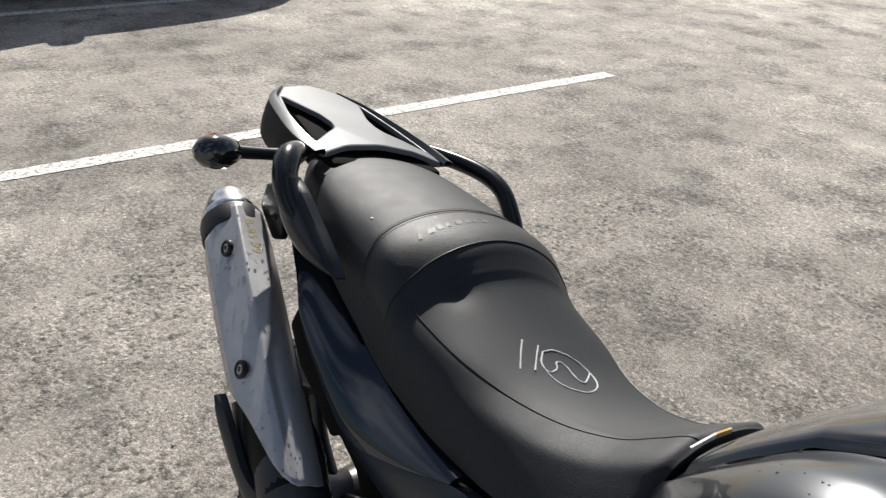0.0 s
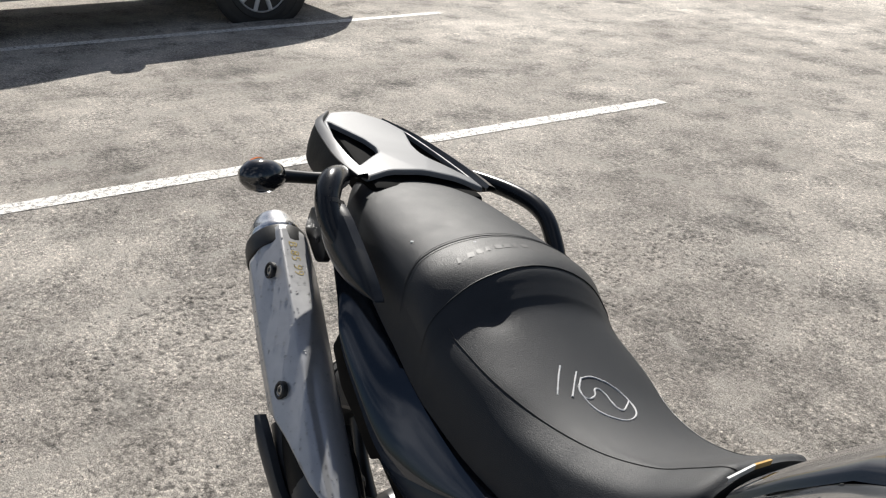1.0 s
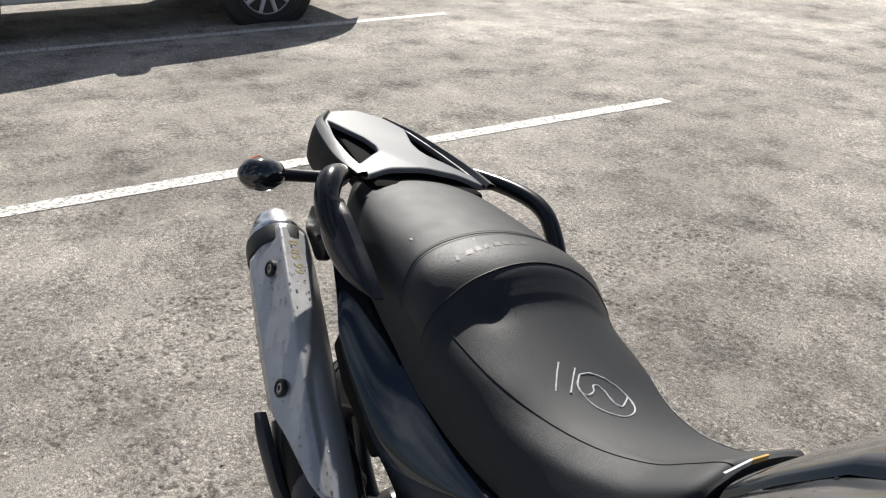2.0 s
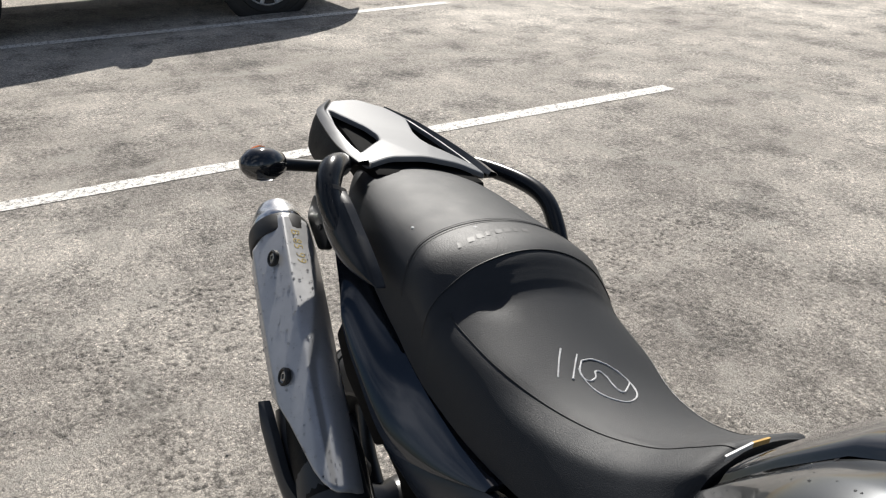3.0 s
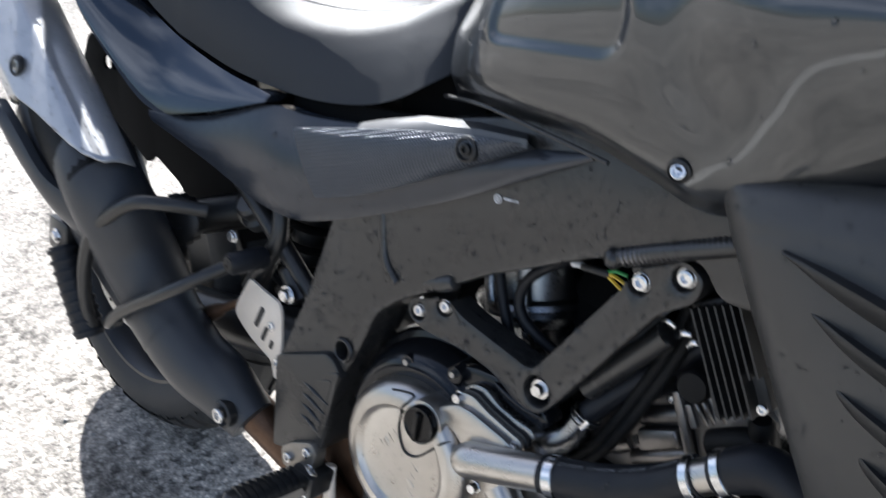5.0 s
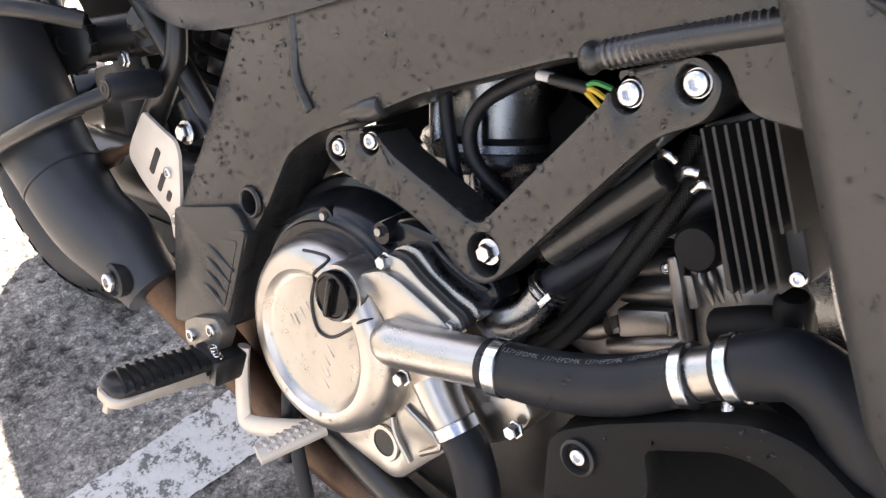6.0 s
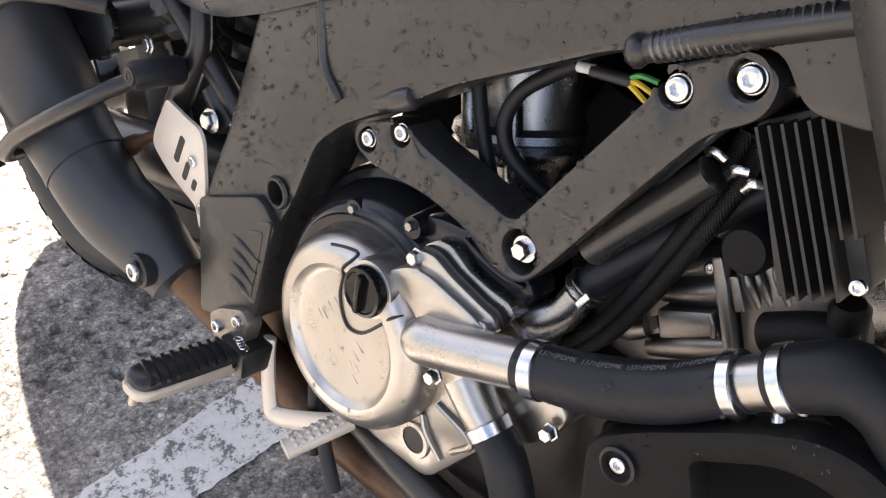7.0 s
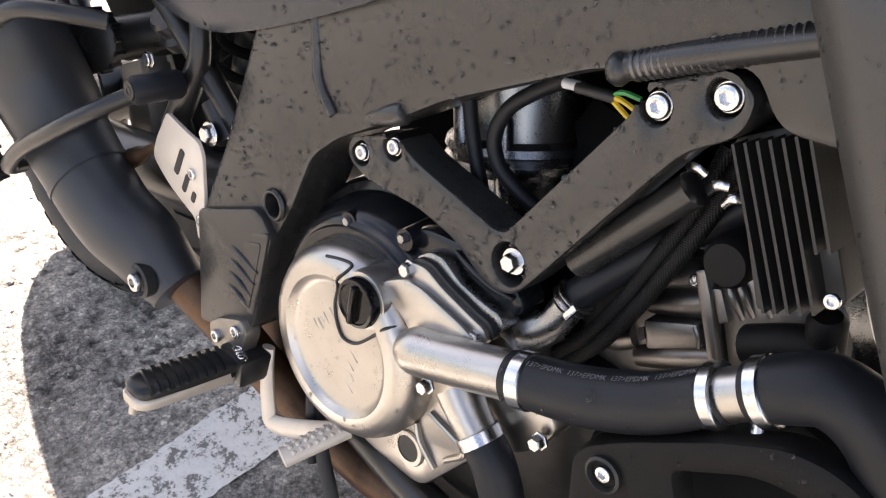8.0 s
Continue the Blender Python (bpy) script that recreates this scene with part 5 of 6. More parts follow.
bracket = part("muffler_bracket", plate([(-1.225, 0.90), (-1.15, 0.875), (-1.135, 0.825), (-1.165, 0.812), (-1.235, 0.85)], -0.178, -0.165, 0.012, 0.003), SATIN, bike, "black muffler hanger bracket")
bolt(bracket, -1.172, -0.178, 0.853, 0.006, 0.003, mat=DARK)
# two added dark plates, outlined to hide lit ground beside the rear wheel
part("wheel_filler", plate([(-1.165, 0.688), (-1.185, 0.632), (-1.120, 0.580), (-1.045, 0.552), (-0.971, 0.52), (-0.949, 0.539), (-0.879, 0.515), (-0.849, 0.486), (-0.661, 0.548), (-0.687, 0.665), (-0.989, 0.717)], -0.092, -0.086, 0.01, 0.002, holes=[(-1.103, 0.653, 0.0125), (-1.078, 0.655, 0.010)]), SHADE_BLACK, bike, "added black filler plate beside the rear wheel")
part("swingarm_filler", plate([(-0.903, 0.419), (-0.772, 0.483), (-0.704, 0.388), (-0.860, 0.307)], -0.064, -0.056, 0.01, 0.002), ENGINE, bike)
# browned block and plate added to cover lit ground behind the brake pedal
part("pedal_gap_filler", box((-0.48, -0.07, 0.20), (-0.36, 0.07, 0.33), 0.03), RUST, bike, "added browned block filling the gap behind the pedal")
part("exhaust_filler", plate([(-0.53, 0.30), (-0.40, 0.325), (-0.36, 0.22), (-0.52, 0.18), (-0.56, 0.22)], -0.10, -0.08, 0.012, 0.004), RUST, bike, "added heat-browned plate filling the gap by the exhaust pipe")
# black boxes and a plate added to darken lit gaps below engine and seat
part("low_filler", box((-0.02, -0.09, 0.24), (0.06, 0.10, 0.46), 0.012), SHADE_BLACK, bike)
part("seat_gap_filler", plate([(-0.56, 0.70), (-0.30, 0.735), (-0.285, 0.770), (-0.40, 0.758), (-0.56, 0.740)], -0.152, -0.14, 0.008, 0.002), SHADE_BLACK, bike, "added black filler in the gap below the seat")
part("front_filler", box((0.05, -0.12, 0.24), (0.16, 0.12, 0.53), 0.012), SHADE_BLACK, bike, "added black filler ahead of the engine")
hinge = part("pillion_hinge", box((-0.903, -0.285, 0.439), (-0.851, -0.255, 0.487), 0.004), SATIN, bike, "black pillion peg bracket")
bolt(hinge, -0.877, -0.285, 0.463, 0.007, 0.006, socket=False, washer=0.011)
# -- frame: spar and pivot plate in one casting
def frame_lean(x, z):
    return -0.02 * max(0.0, x + 0.30) / 0.3 - 0.010 * max(0.0, -0.36 - x) / 0.1


FRAME_LINE = [(-0.43, 0.68), (-0.446, 0.613), (-0.473, 0.509), (-0.502, 0.424), (-0.493, 0.296), (-0.424, 0.318), (-0.410, 0.343), (-0.403, 0.406), (-0.398, 0.440), (-0.381, 0.478), (-0.362, 0.538), (-0.333, 0.566), (-0.275, 0.604), (-0.221, 0.642), (-0.137, 0.689), (-0.109, 0.705), (-0.013, 0.741), (0.01, 0.716), (0.05, 0.72), (0.05, 0.82), (-0.05, 0.835), (-0.14, 0.825), (-0.30, 0.78)]
frame_part = part("frame", plate(FRAME_LINE, -0.172, -0.115, 0.012, 0.006, holes=[(-0.402, 0.474, 0.0115)], lean=frame_lean), FRAME, bike, "dark bronze painted alloy frame with drops")
part("hole_boss", lathe([(0.0112, -0.02), (0.0112, 0.002), (0.0122, 0.003), (0.0140, 0.0028), (0.0155, 0.0)], (-0.402, -0.1765, 0.474), (0, -1, 0), sides=32, cap=False), FRAME, frame_part)
part("pivot_plate", plate([(-0.499, 0.428), (-0.420, 0.464), (-0.409, 0.460), (-0.394, 0.444), (-0.402, 0.400), (-0.408, 0.340), (-0.422, 0.318), (-0.490, 0.300)], -0.1800, -0.165, 0.006, 0.003, lean=frame_lean), FRAME, frame_part)
part("pivot_inset", plate([(-0.480, 0.417), (-0.395, 0.450), (-0.409, 0.347), (-0.471, 0.350)], -0.1860, -0.170, 0.008, 0.003), FRAME, frame_part)
part("inset_panel", plate([(-0.472, 0.409), (-0.404, 0.435), (-0.416, 0.353), (-0.464, 0.355)], -0.1870, -0.178, 0.006, 0.0012), FRAME, frame_part)
for k in range(4):
    z = 0.362 + 0.0150 * k
    part("rib", tube([(-0.462 + 0.0005 * k, -0.1866, z + 0.001), (-0.446, -0.1876, z + 0.004), (-0.430, -0.1876, z), (-0.418 + 0.004 * k, -0.1868, z - 0.006)], [0.0010, 0.0020, 0.0020, 0.0010], sides=8), FRAME, frame_part)
part("weld_bead", tube([(-0.395, -0.176, 0.72), (-0.372, -0.1735, 0.66), (-0.360, -0.1735, 0.61), (-0.338, -0.173, 0.586)], 0.005, sides=10), FRAME, frame_part)
part("cross_tube", tube([(-0.330, -0.160, 0.582), (-0.30, -0.165, 0.598), (-0.266, -0.1695, 0.616)], [0.006, 0.0085, 0.0092], sides=16), FRAME, frame_part)
part("tube_end", lathe([(0.0090, -0.02), (0.0095, 0.0), (0.008, 0.004), (0.005, 0.0055), (0, 0.006)], (-0.265, -0.1705, 0.616), (0.87, -0.1, 0.48), sides=20), FRAME, frame_part)
part("weld_tube", tube([(-0.088, -0.184, 0.714), (-0.05, -0.187, 0.734), (0.0, -0.190, 0.758), (0.03, -0.192, 0.772)], [0.0075, 0.0085, 0.0085, 0.0085], sides=16), FRAME, frame_part)
part("weld_end", lathe([(0.0075, -0.004), (0.010, 0.0), (0.0095, 0.004), (0.006, 0.008), (0, 0.0095)], (-0.088, -0.185, 0.714), (-0.85, -0.35, -0.35), sides=20), FRAME, frame_part)
for k in range(22):
    part("weld_ripple", lathe([(0.0086, 0), (0.0093, 0.0016), (0.0086, 0.0032)], Vector((-0.080, -0.1843, 0.7185)) + Vector((0.0042, -0.00025, 0.0021)) * k, (0.87, -0.04, 0.46), sides=18, cap=False), WELD, frame_part)
label_bars = bmesh.new()
lathe([(0.0032, 0.0), (0.0033, 0.0006), (0.0044, 0.0006), (0.0045, 0.0)], (-0.2235, -0.1782, 0.7215), (0, -1, 0), label_bars, 20, cap=False)
box((-0.2248, -0.1790, 0.7195), (-0.2222, -0.178, 0.7235), 0, label_bars)
for k in range(5):
    box((-0.2165 + 0.0036 * k, -0.1790, 0.7232 + 0.0004 * k), (-0.2140 + 0.0036 * k, -0.178, 0.7256 + 0.0004 * k), 0, label_bars)
part("approval_mark", label_bars, CHALK, frame_part, "tiny white printed mark")

# V-shaped engine hanger plate
V_LINE = [(-0.320, 0.560), (-0.311, 0.578), (-0.268, 0.597), (-0.246, 0.586), (-0.160, 0.5695), (-0.150, 0.572), (-0.0735, 0.696), (-0.070, 0.712), (-0.030, 0.735), (-0.005, 0.730), (-0.007, 0.706), (-0.036, 0.6845), (-0.060, 0.646), (-0.118, 0.549), (-0.131, 0.530), (-0.155, 0.5225), (-0.193, 0.5435), (-0.232, 0.5505), (-0.300, 0.549)]
def v_lean(x, z):
    return -0.016 * max(0.0, x + 0.15) / 0.13


hanger = part("engine_hanger", plate(V_LINE, -0.172, -0.138, [0.012, 0.012, 0.012, 0.01, 0.008, 0.008, 0.01, 0.01, 0.014, 0.014, 0.014, 0.012, 0.014, 0.014, 0.014, 0.014, 0.012, 0.012, 0.012], 0.0025, holes=[(-0.141, 0.551, 0.0160), (-0.0625, 0.7005, 0.0112), (-0.0235, 0.721, 0.0112), (-0.304, 0.567, 0.0105), (-0.270, 0.586, 0.0105)], lean=v_lean), FRAME, bike, "V-shaped dark hanger plate holding the engine")
for x, z, y, r in ((-0.063, 0.700, -0.174, 0.0076), (-0.024, 0.7205, -0.178, 0.0076), (-0.304, 0.567, -0.166, 0.0064), (-0.270, 0.586, -0.166, 0.0064)):
    bolt(hanger, x, y, z, r, 0.006, washer=r * 1.18)
bolt(hanger, -0.1420, -0.163, 0.5508, 0.0070, 0.010, socket=False, washer=0.0105)
# black disc behind the bolt, with the hole's shade put into its colour
part("bolt_recess", lathe([(0.0158, 0.0), (0.0158, 0.002), (0, 0.002)], (-0.141, -0.153, 0.551), (0, -1, 0), sides=28), SHADE_BLACK, hanger)
hanger.data.flip_normals()
# -- engine
engine = bike  # the engine is bolted into the frame: its castings are parts of the bike
part("crankcase", box((-0.40, -0.13, 0.27), (0.02, 0.13, 0.48), 0.02), ENGINE, engine, "dark engine casing")
part("case_flange", plate([(-0.36, 0.33), (-0.335, 0.44), (-0.28, 0.485), (-0.19, 0.490), (-0.125, 0.495), (-0.09, 0.47), (-0.065, 0.45), (-0.085, 0.415), (-0.125, 0.382), (-0.178, 0.302), (-0.25, 0.30)], -0.172, -0.12, 0.015, 0.005, holes=[(-0.196, 0.336, 0.0125)]), ALU, engine, "satin silver clutch case flange")
pump_back = part("pump_housing", plate([(-0.254, 0.514), (-0.240, 0.530), (-0.2207, 0.5365), (-0.190, 0.540), (-0.136, 0.534), (-0.122, 0.520), (-0.144, 0.483), (-0.21, 0.49)], -0.166, -0.14, 0.010, 0.006), ENAMEL, engine, "glossy dark water pump housing")
part("pump_flange", plate([(-0.222, 0.516), (-0.2092, 0.5275), (-0.195, 0.5295), (-0.175, 0.5190), (-0.152, 0.5150), (-0.133, 0.5140), (-0.1265, 0.5050), (-0.150, 0.482), (-0.200, 0.485)], -0.179, -0.160, 0.005, 0.0025), ALU_DARK, pump_back, "grey scratched joint flange")
part("pump_gasket", plate([(-0.226, 0.507), (-0.214, 0.5215), (-0.2000, 0.5238), (-0.180, 0.5160), (-0.152, 0.5095), (-0.136, 0.5075), (-0.1290, 0.497), (-0.150, 0.482), (-0.200, 0.482)], -0.184, -0.177, 0.005, 0.001), DARK, pump_back)
part("pump_lip", plate([(-0.229, 0.504), (-0.2155, 0.5180), (-0.2008, 0.5203), (-0.1816, 0.5130), (-0.152, 0.5062), (-0.1374, 0.5036), (-0.1315, 0.494), (-0.150, 0.479), (-0.200, 0.479)], -0.189, -0.183, 0.005, 0.0018), ALU, pump_back, "bright lip of the pump cover")
part("housing_ridge", tube([(-0.192, -0.168, 0.5335), (-0.174, -0.170, 0.5295), (-0.151, -0.170, 0.5255), (-0.133, -0.168, 0.5245)], [0.0018, 0.003, 0.003, 0.0018], sides=10), ENAMEL, pump_back)
CASE_SECTION = ((0.084, -0.176), (0.091, -0.1795), (0.097, -0.1790), (0.0985, -0.1765), (0.1005, -0.1760), (0.107, -0.1715), (0.113, -0.1610), (0.117, -0.1480), (0.120, -0.1380), (0.127, -0.1360), (0.131, -0.1300), (0.133, -0.1150))
part("rear_case", grid([[(-0.272 + r * math.cos(a), y, 0.409 + r * math.sin(a)) for r, y in CASE_SECTION] for a in (radians(172 - 3 * k) for k in range(50))]), ENAMEL, engine, "dark polished casing round the clutch cover")
for x, z in ((-0.304, 0.504), (-0.239, 0.521), (-0.345, 0.468)):
    part("bolt_boss", lathe([(0.012, 0.0), (0.0095, 0.030), (0.009, 0.033), (0, 0.033)], (x, -0.142, z), (0, -1, 0), sides=20), ENAMEL, engine)
# clutch cover: a shallow dome with an inner dished field
CL = Vector((-0.272, -0.165, 0.408))
clutch = part("clutch_cover", lathe([(0.088, 0.0), (0.088, 0.020), (0.0855, 0.030), (0.080, 0.037), (0.072, 0.040), (0.064, 0.0405), (0.060, 0.037), (0.055, 0.0345), (0.0, 0.0375)], CL, (0, -1, 0), sides=64), ALU, engine, "round satin aluminium clutch cover with drops")
part("cap_boss", lathe([(0.027, 0.0), (0.0255, 0.026), (0.0240, 0.0305), (0.0225, 0.0310), (0, 0.0310)], (-0.247, -0.172, 0.469), (0, -1, 0), sides=40), ALU, clutch)
cap = part("oil_filler_cap", lathe([(0.0210, 0), (0.0210, 0.009), (0.0200, 0.0110), (0.0175, 0.0115), (0.0165, 0.0105), (0, 0.0105)], (-0.247, -0.2010, 0.469), (0, -1, 0), sides=40), CAP, clutch, "glossy black oil filler cap")
part("cap_grip", box((-0.2500, -0.2175, 0.4515), (-0.2440, -0.209, 0.4865), 0.0028), CAP, clutch)
CLUTCH_RISE = ((0.0, 0.0375), (0.055, 0.0345), (0.060, 0.037), (0.064, 0.0405), (0.072, 0.040), (0.080, 0.037), (0.0855, 0.030), (0.088, 0.020))
joint_line = [(-0.296, 0.4845), (-0.283, 0.4885), (-0.271, 0.4905), (-0.267, 0.489), (-0.270, 0.483), (-0.276, 0.474), (-0.2805, 0.461), (-0.2805, 0.445), (-0.273, 0.429), (-0.263, 0.4215), (-0.248, 0.426), (-0.230, 0.446), (-0.217, 0.461), (-0.206, 0.4665)]
part("cover_joint", tube([(x, CL.y - between(math.hypot(x - CL.x, z - CL.z), CLUTCH_RISE) - 0.0004, z) for x, z in joint_line], 0.0014, sides=8), DARK, clutch)
emblem = bmesh.new()
E_D, E_N = Vector((0.805, 0.0, -0.593)), Vector((0.593, 0.0, 0.805))


def emblem_bar(at, along, up, wide):
    """A low raised bar on the cover's dished field."""
    c = Vector((CL.x, 0, CL.z)) + at
    rows = []
    for k in (-1, 1):
        row = []
        for v, lift in ((-1, -0.0006), (-0.6, 0.0006), (0.6, 0.0006), (1, -0.0006)):
            p = c + along * k + up * (v * wide)
            row.append((p.x, CL.y - between(math.hypot(p.x - CL.x, p.z - CL.z), CLUTCH_RISE) - lift, p.z))
        rows.append(row)
    grid(rows, emblem)


emblem_bar(E_N * 0.0150 + E_D * -0.004, E_D * 0.026, E_N, 0.0014)
emblem_bar(E_N * 0.0050 + E_D * -0.002, E_D * 0.028, E_N, 0.0012)
emblem_bar(E_N * -0.0040 + E_D * 0.002, E_D * 0.031, E_N, 0.0040)
emblem_bar(E_N * -0.0125 + E_D * 0.005, E_D * 0.036, E_N, 0.0010)
part("emblem", emblem, ALU, clutch, "worn raised maker's mark")
part("pump_cover", plate([(-0.240, 0.484), (-0.235, 0.493), (-0.2155, 0.5065), (-0.197, 0.5085), (-0.150, 0.5005), (-0.138, 0.4960), (-0.163, 0.473), (-0.1916, 0.4545), (-0.200, 0.465), (-0.2114, 0.474), (-0.225, 0.479)], -0.197, -0.165, [0.004, 0.005, 0.008, 0.008, 0.006, 0.004, 0.01, 0.006, 0.008, 0.02, 0.01], 0.004), ALU, engine, "angular silver water pump cover")
for x, z, y in ((-0.1415, 0.4945, -0.186), (-0.2175, 0.5105, -0.186), (-0.176, 0.427, -0.190), (-0.075, 0.440, -0.178)):
    bolt(engine, x, y, z, 0.0058, 0.009, socket=False)
for x, z, y in ((-0.305, 0.505, -0.170), (-0.239, 0.523, -0.172)):
    bolt(engine, x, y, z, 0.0042, 0.008, socket=False, mat=ALU_DARK)
for p0, p1, p2 in (((-0.181, 0.386), (-0.140, 0.376), (-0.157, 0.352)), ((-0.194, 0.366), (-0.185, 0.352), (-0.166, 0.336))):
    part("case_rib", tube([(p0[0], -0.173, p0[1]), (p1[0], -0.174, p1[1]), (p2[0], -0.173, p2[1])], 0.0028, sides=8), ALU, engine)
# dark disc over the hole, the shade inside it put into the colour
part("case_hole", lathe([(0.0122, 0.0), (0.0122, 0.0006), (0, 0.0006)], (-0.198, -0.172, 0.334), (0, -1, 0), sides=28), DARK, engine)
part("hole_rim", lathe([(0.0125, -0.02), (0.0125, 0.0015), (0.0165, 0.0018), (0.0175, 0.0)], (-0.198, -0.172, 0.334), (0, -1, 0), sides=28, cap=False), ALU, engine)
# coolant: alloy spout, rubber hoses, clamps
part("coolant_spout", tube([(-0.190, -0.197, 0.458), (-0.183, -0.203, 0.4615), (-0.157, -0.204, 0.4720), (-0.126, -0.204, 0.4840), (-0.088, -0.203, 0.4990)], [0.012, 0.0185, 0.0182, 0.0180, 0.0175], sides=24), ALU, engine, "satin aluminium coolant spout")
hose = part("coolant_hose", tube([(-0.096, -0.203, 0.496), (-0.064, -0.2015, 0.5065), (-0.040, -0.201, 0.5165), (-0.018, -0.200, 0.5275), (0.002, -0.200, 0.5405), (0.019, -0.199, 0.5545), (0.039, -0.199, 0.5735)], [0.0182, 0.0192, 0.0196, 0.0196, 0.0190, 0.0180, 0.0172], sides=24), RUBBER, engine, "black rubber coolant hose with faint print")
def hose_place(u, v):
    """Along the hose from its clamp, round its upper face."""
    line = [Vector((-0.084, -0.203, 0.500)), Vector((-0.064, -0.2015, 0.5065)), Vector((-0.040, -0.201, 0.5165)), Vector((-0.018, -0.200, 0.5275)), Vector((0.002, -0.200, 0.5405)), Vector((0.019, -0.199, 0.5545)), Vector((0.034, -0.199, 0.5685))]
    pts = curve_points(line, 10)
    run = 0.0
    for p, q in zip(pts, pts[1:]):
        step = (q - p).length
        if run + step >= u:
            break
        run += step
    c = p + (q - p).normalized() * (u - run)
    d = (q - p).normalized()
    up = Vector((0, -1, 0)).cross(d)
    up = up if up.z > 0 else -up
    a = 0.85 + v / 0.0197
    return c + (Vector((0, -1, 0)) * math.cos(a) + up * math.sin(a)) * 0.0200


written("137>EPDMK  137>EPDMK  137>EPDMK  137>EPDMK", 0.0058, lambda u, v: hose_place(0.006 + u, 0.004 + v), SILVER_INK, hose, "print", "small grey printed letters")
part("hose_elbow", tube([(0.051, -0.199, 0.583), (0.070, -0.199, 0.598), (0.086, -0.197, 0.606), (0.108, -0.195, 0.600), (0.13, -0.19, 0.575), (0.15, -0.18, 0.53)], [0.0175, 0.0190, 0.0198, 0.0198, 0.0190, 0.0180], sides=24), RUBBER, engine, "black rubber hose elbow")
part("hose_joiner", tube([(0.035, -0.199, 0.569), (0.058, -0.199, 0.588)], 0.0155, sides=24), ALU, engine)
def clamp(p, d, r, name="hose_clamp", w=0.011):
    d = Vector(d).normalized()
    bm = lathe([(r, -w / 2), (r + 0.0012, -w / 2 + 0.001), (r + 0.0012, w / 2 - 0.001), (r, w / 2)], p, d, sides=28)
    return part(name, bm, ZINC, engine, "bright steel hose clamp")


clamp((-0.084, -0.203, 0.4998), (0.034, 0.002, 0.0125), 0.0190)
clamp((0.035, -0.199, 0.569), (0.021, 0, 0.015), 0.0184, w=0.009)
clamp((0.058, -0.199, 0.588), (0.018, 0, 0.015), 0.019, w=0.009)
part("down_spout", tube([(-0.148, -0.190, 0.445), (-0.130, -0.192, 0.430), (-0.112, -0.193, 0.418)], [0.018, 0.0165, 0.015], sides=20), ALU, engine)
part("down_hose", tube([(-0.116, -0.193, 0.420), (-0.098, -0.193, 0.405), (-0.082, -0.19, 0.37), (-0.078, -0.185, 0.32)], [0.0165, 0.017, 0.017, 0.017], sides=20), RUBBER, engine)
clamp((-0.116, -0.193, 0.420), (0.6, 0, -0.5), 0.0168)
part("elbow_pipe", tube([(-0.134, -0.150, 0.487), (-0.118, -0.155, 0.500), (-0.104, -0.155, 0.516), (-0.097, -0.153, 0.535)], [0.014, 0.0135, 0.0125, 0.012], sides=18), ALU_DARK, engine, "cast aluminium pipe elbow")
part("elbow_hose", tube([(-0.099, -0.153, 0.53), (-0.088, -0.146, 0.555), (-0.055, -0.130, 0.60), (-0.01, -0.12, 0.65)], 0.012, sides=16), RUBBER, engine)
for d in (0.0, 0.006):
    clamp((-0.096 + d * 0.5, -0.152, 0.539 + d), (0.35, 0.1, 0.9), 0.0142, w=0.0022)
part("clamp_ear", plate([(-0.090, 0.538), (-0.084, 0.550), (-0.080, 0.547), (-0.086, 0.535)], -0.171, -0.166, 0.001, 0.0006), ZINC, engine, "bright spring clamp ear")
for shift in (0.004, 0.0145):
    part("braided_hose", tube([(-0.118 + shift, -0.132, 0.47), (-0.090 + shift, -0.14, 0.508), (-0.070 + shift, -0.142, 0.550), (-0.056 + shift, -0.142, 0.590), (-0.042 + shift, -0.14, 0.638), (-0.036 + shift, -0.135, 0.68)], 0.0060, sides=14), BRAID, engine, "black braided hose")
for p, q in (((-0.030, -0.152, 0.656), (-0.018, -0.153, 0.664)), ((-0.018, -0.152, 0.652), (-0.008, -0.152, 0.660)), ((-0.072, -0.152, 0.640), (-0.062, -0.153, 0.648)), ((-0.046, -0.152, 0.664), (-0.034, -0.152, 0.664))):
    part("hose_clip", tube([p, ((p[0] + q[0]) / 2, p[1] - 0.003, (p[2] + q[2]) / 2 + 0.003), q], 0.0032, sides=8, flat=0.5), ZINC, engine, "bright spring clip")
# front cylinder, lying forward
F_AX = Vector((0.87, 0, 0.47)).normalized()
F_C = Vector((-0.055, 0.0, 0.548))
front = part("front_cylinder", lathe([(0.02, -0.11), (0.085, -0.10), (0.092, 0.02), (0.100, 0.034), (0.096, 0.10), (0.085, 0.13), (0.02, 0.14)], F_C, F_AX, sides=48), ALU_DARK, engine, "grey cast front cylinder")
part("cylinder_jacket", plate([(-0.125, 0.555), (-0.022, 0.600), (0.009, 0.528), (-0.095, 0.455)], -0.108, -0.06, 0.008, 0.004), HEAD, front, "cast water jacket with round bulges")
for line, r in (([(-0.085, 0.553), (-0.055, 0.569), (-0.026, 0.586)], [0.009, 0.0105, 0.0105]), ([(-0.060, 0.546), (-0.040, 0.557), (-0.016, 0.571)], [0.010, 0.0125, 0.0125]), ([(-0.056, 0.499), (-0.030, 0.516), (0.000, 0.535)], [0.008, 0.0105, 0.0105]), ([(-0.086, 0.497), (-0.074, 0.505), (-0.062, 0.513)], [0.009, 0.011, 0.009])):
    part("jacket_bulge", tube([(x, -0.107, z) for x, z in line], r, sides=20), HEAD, front)
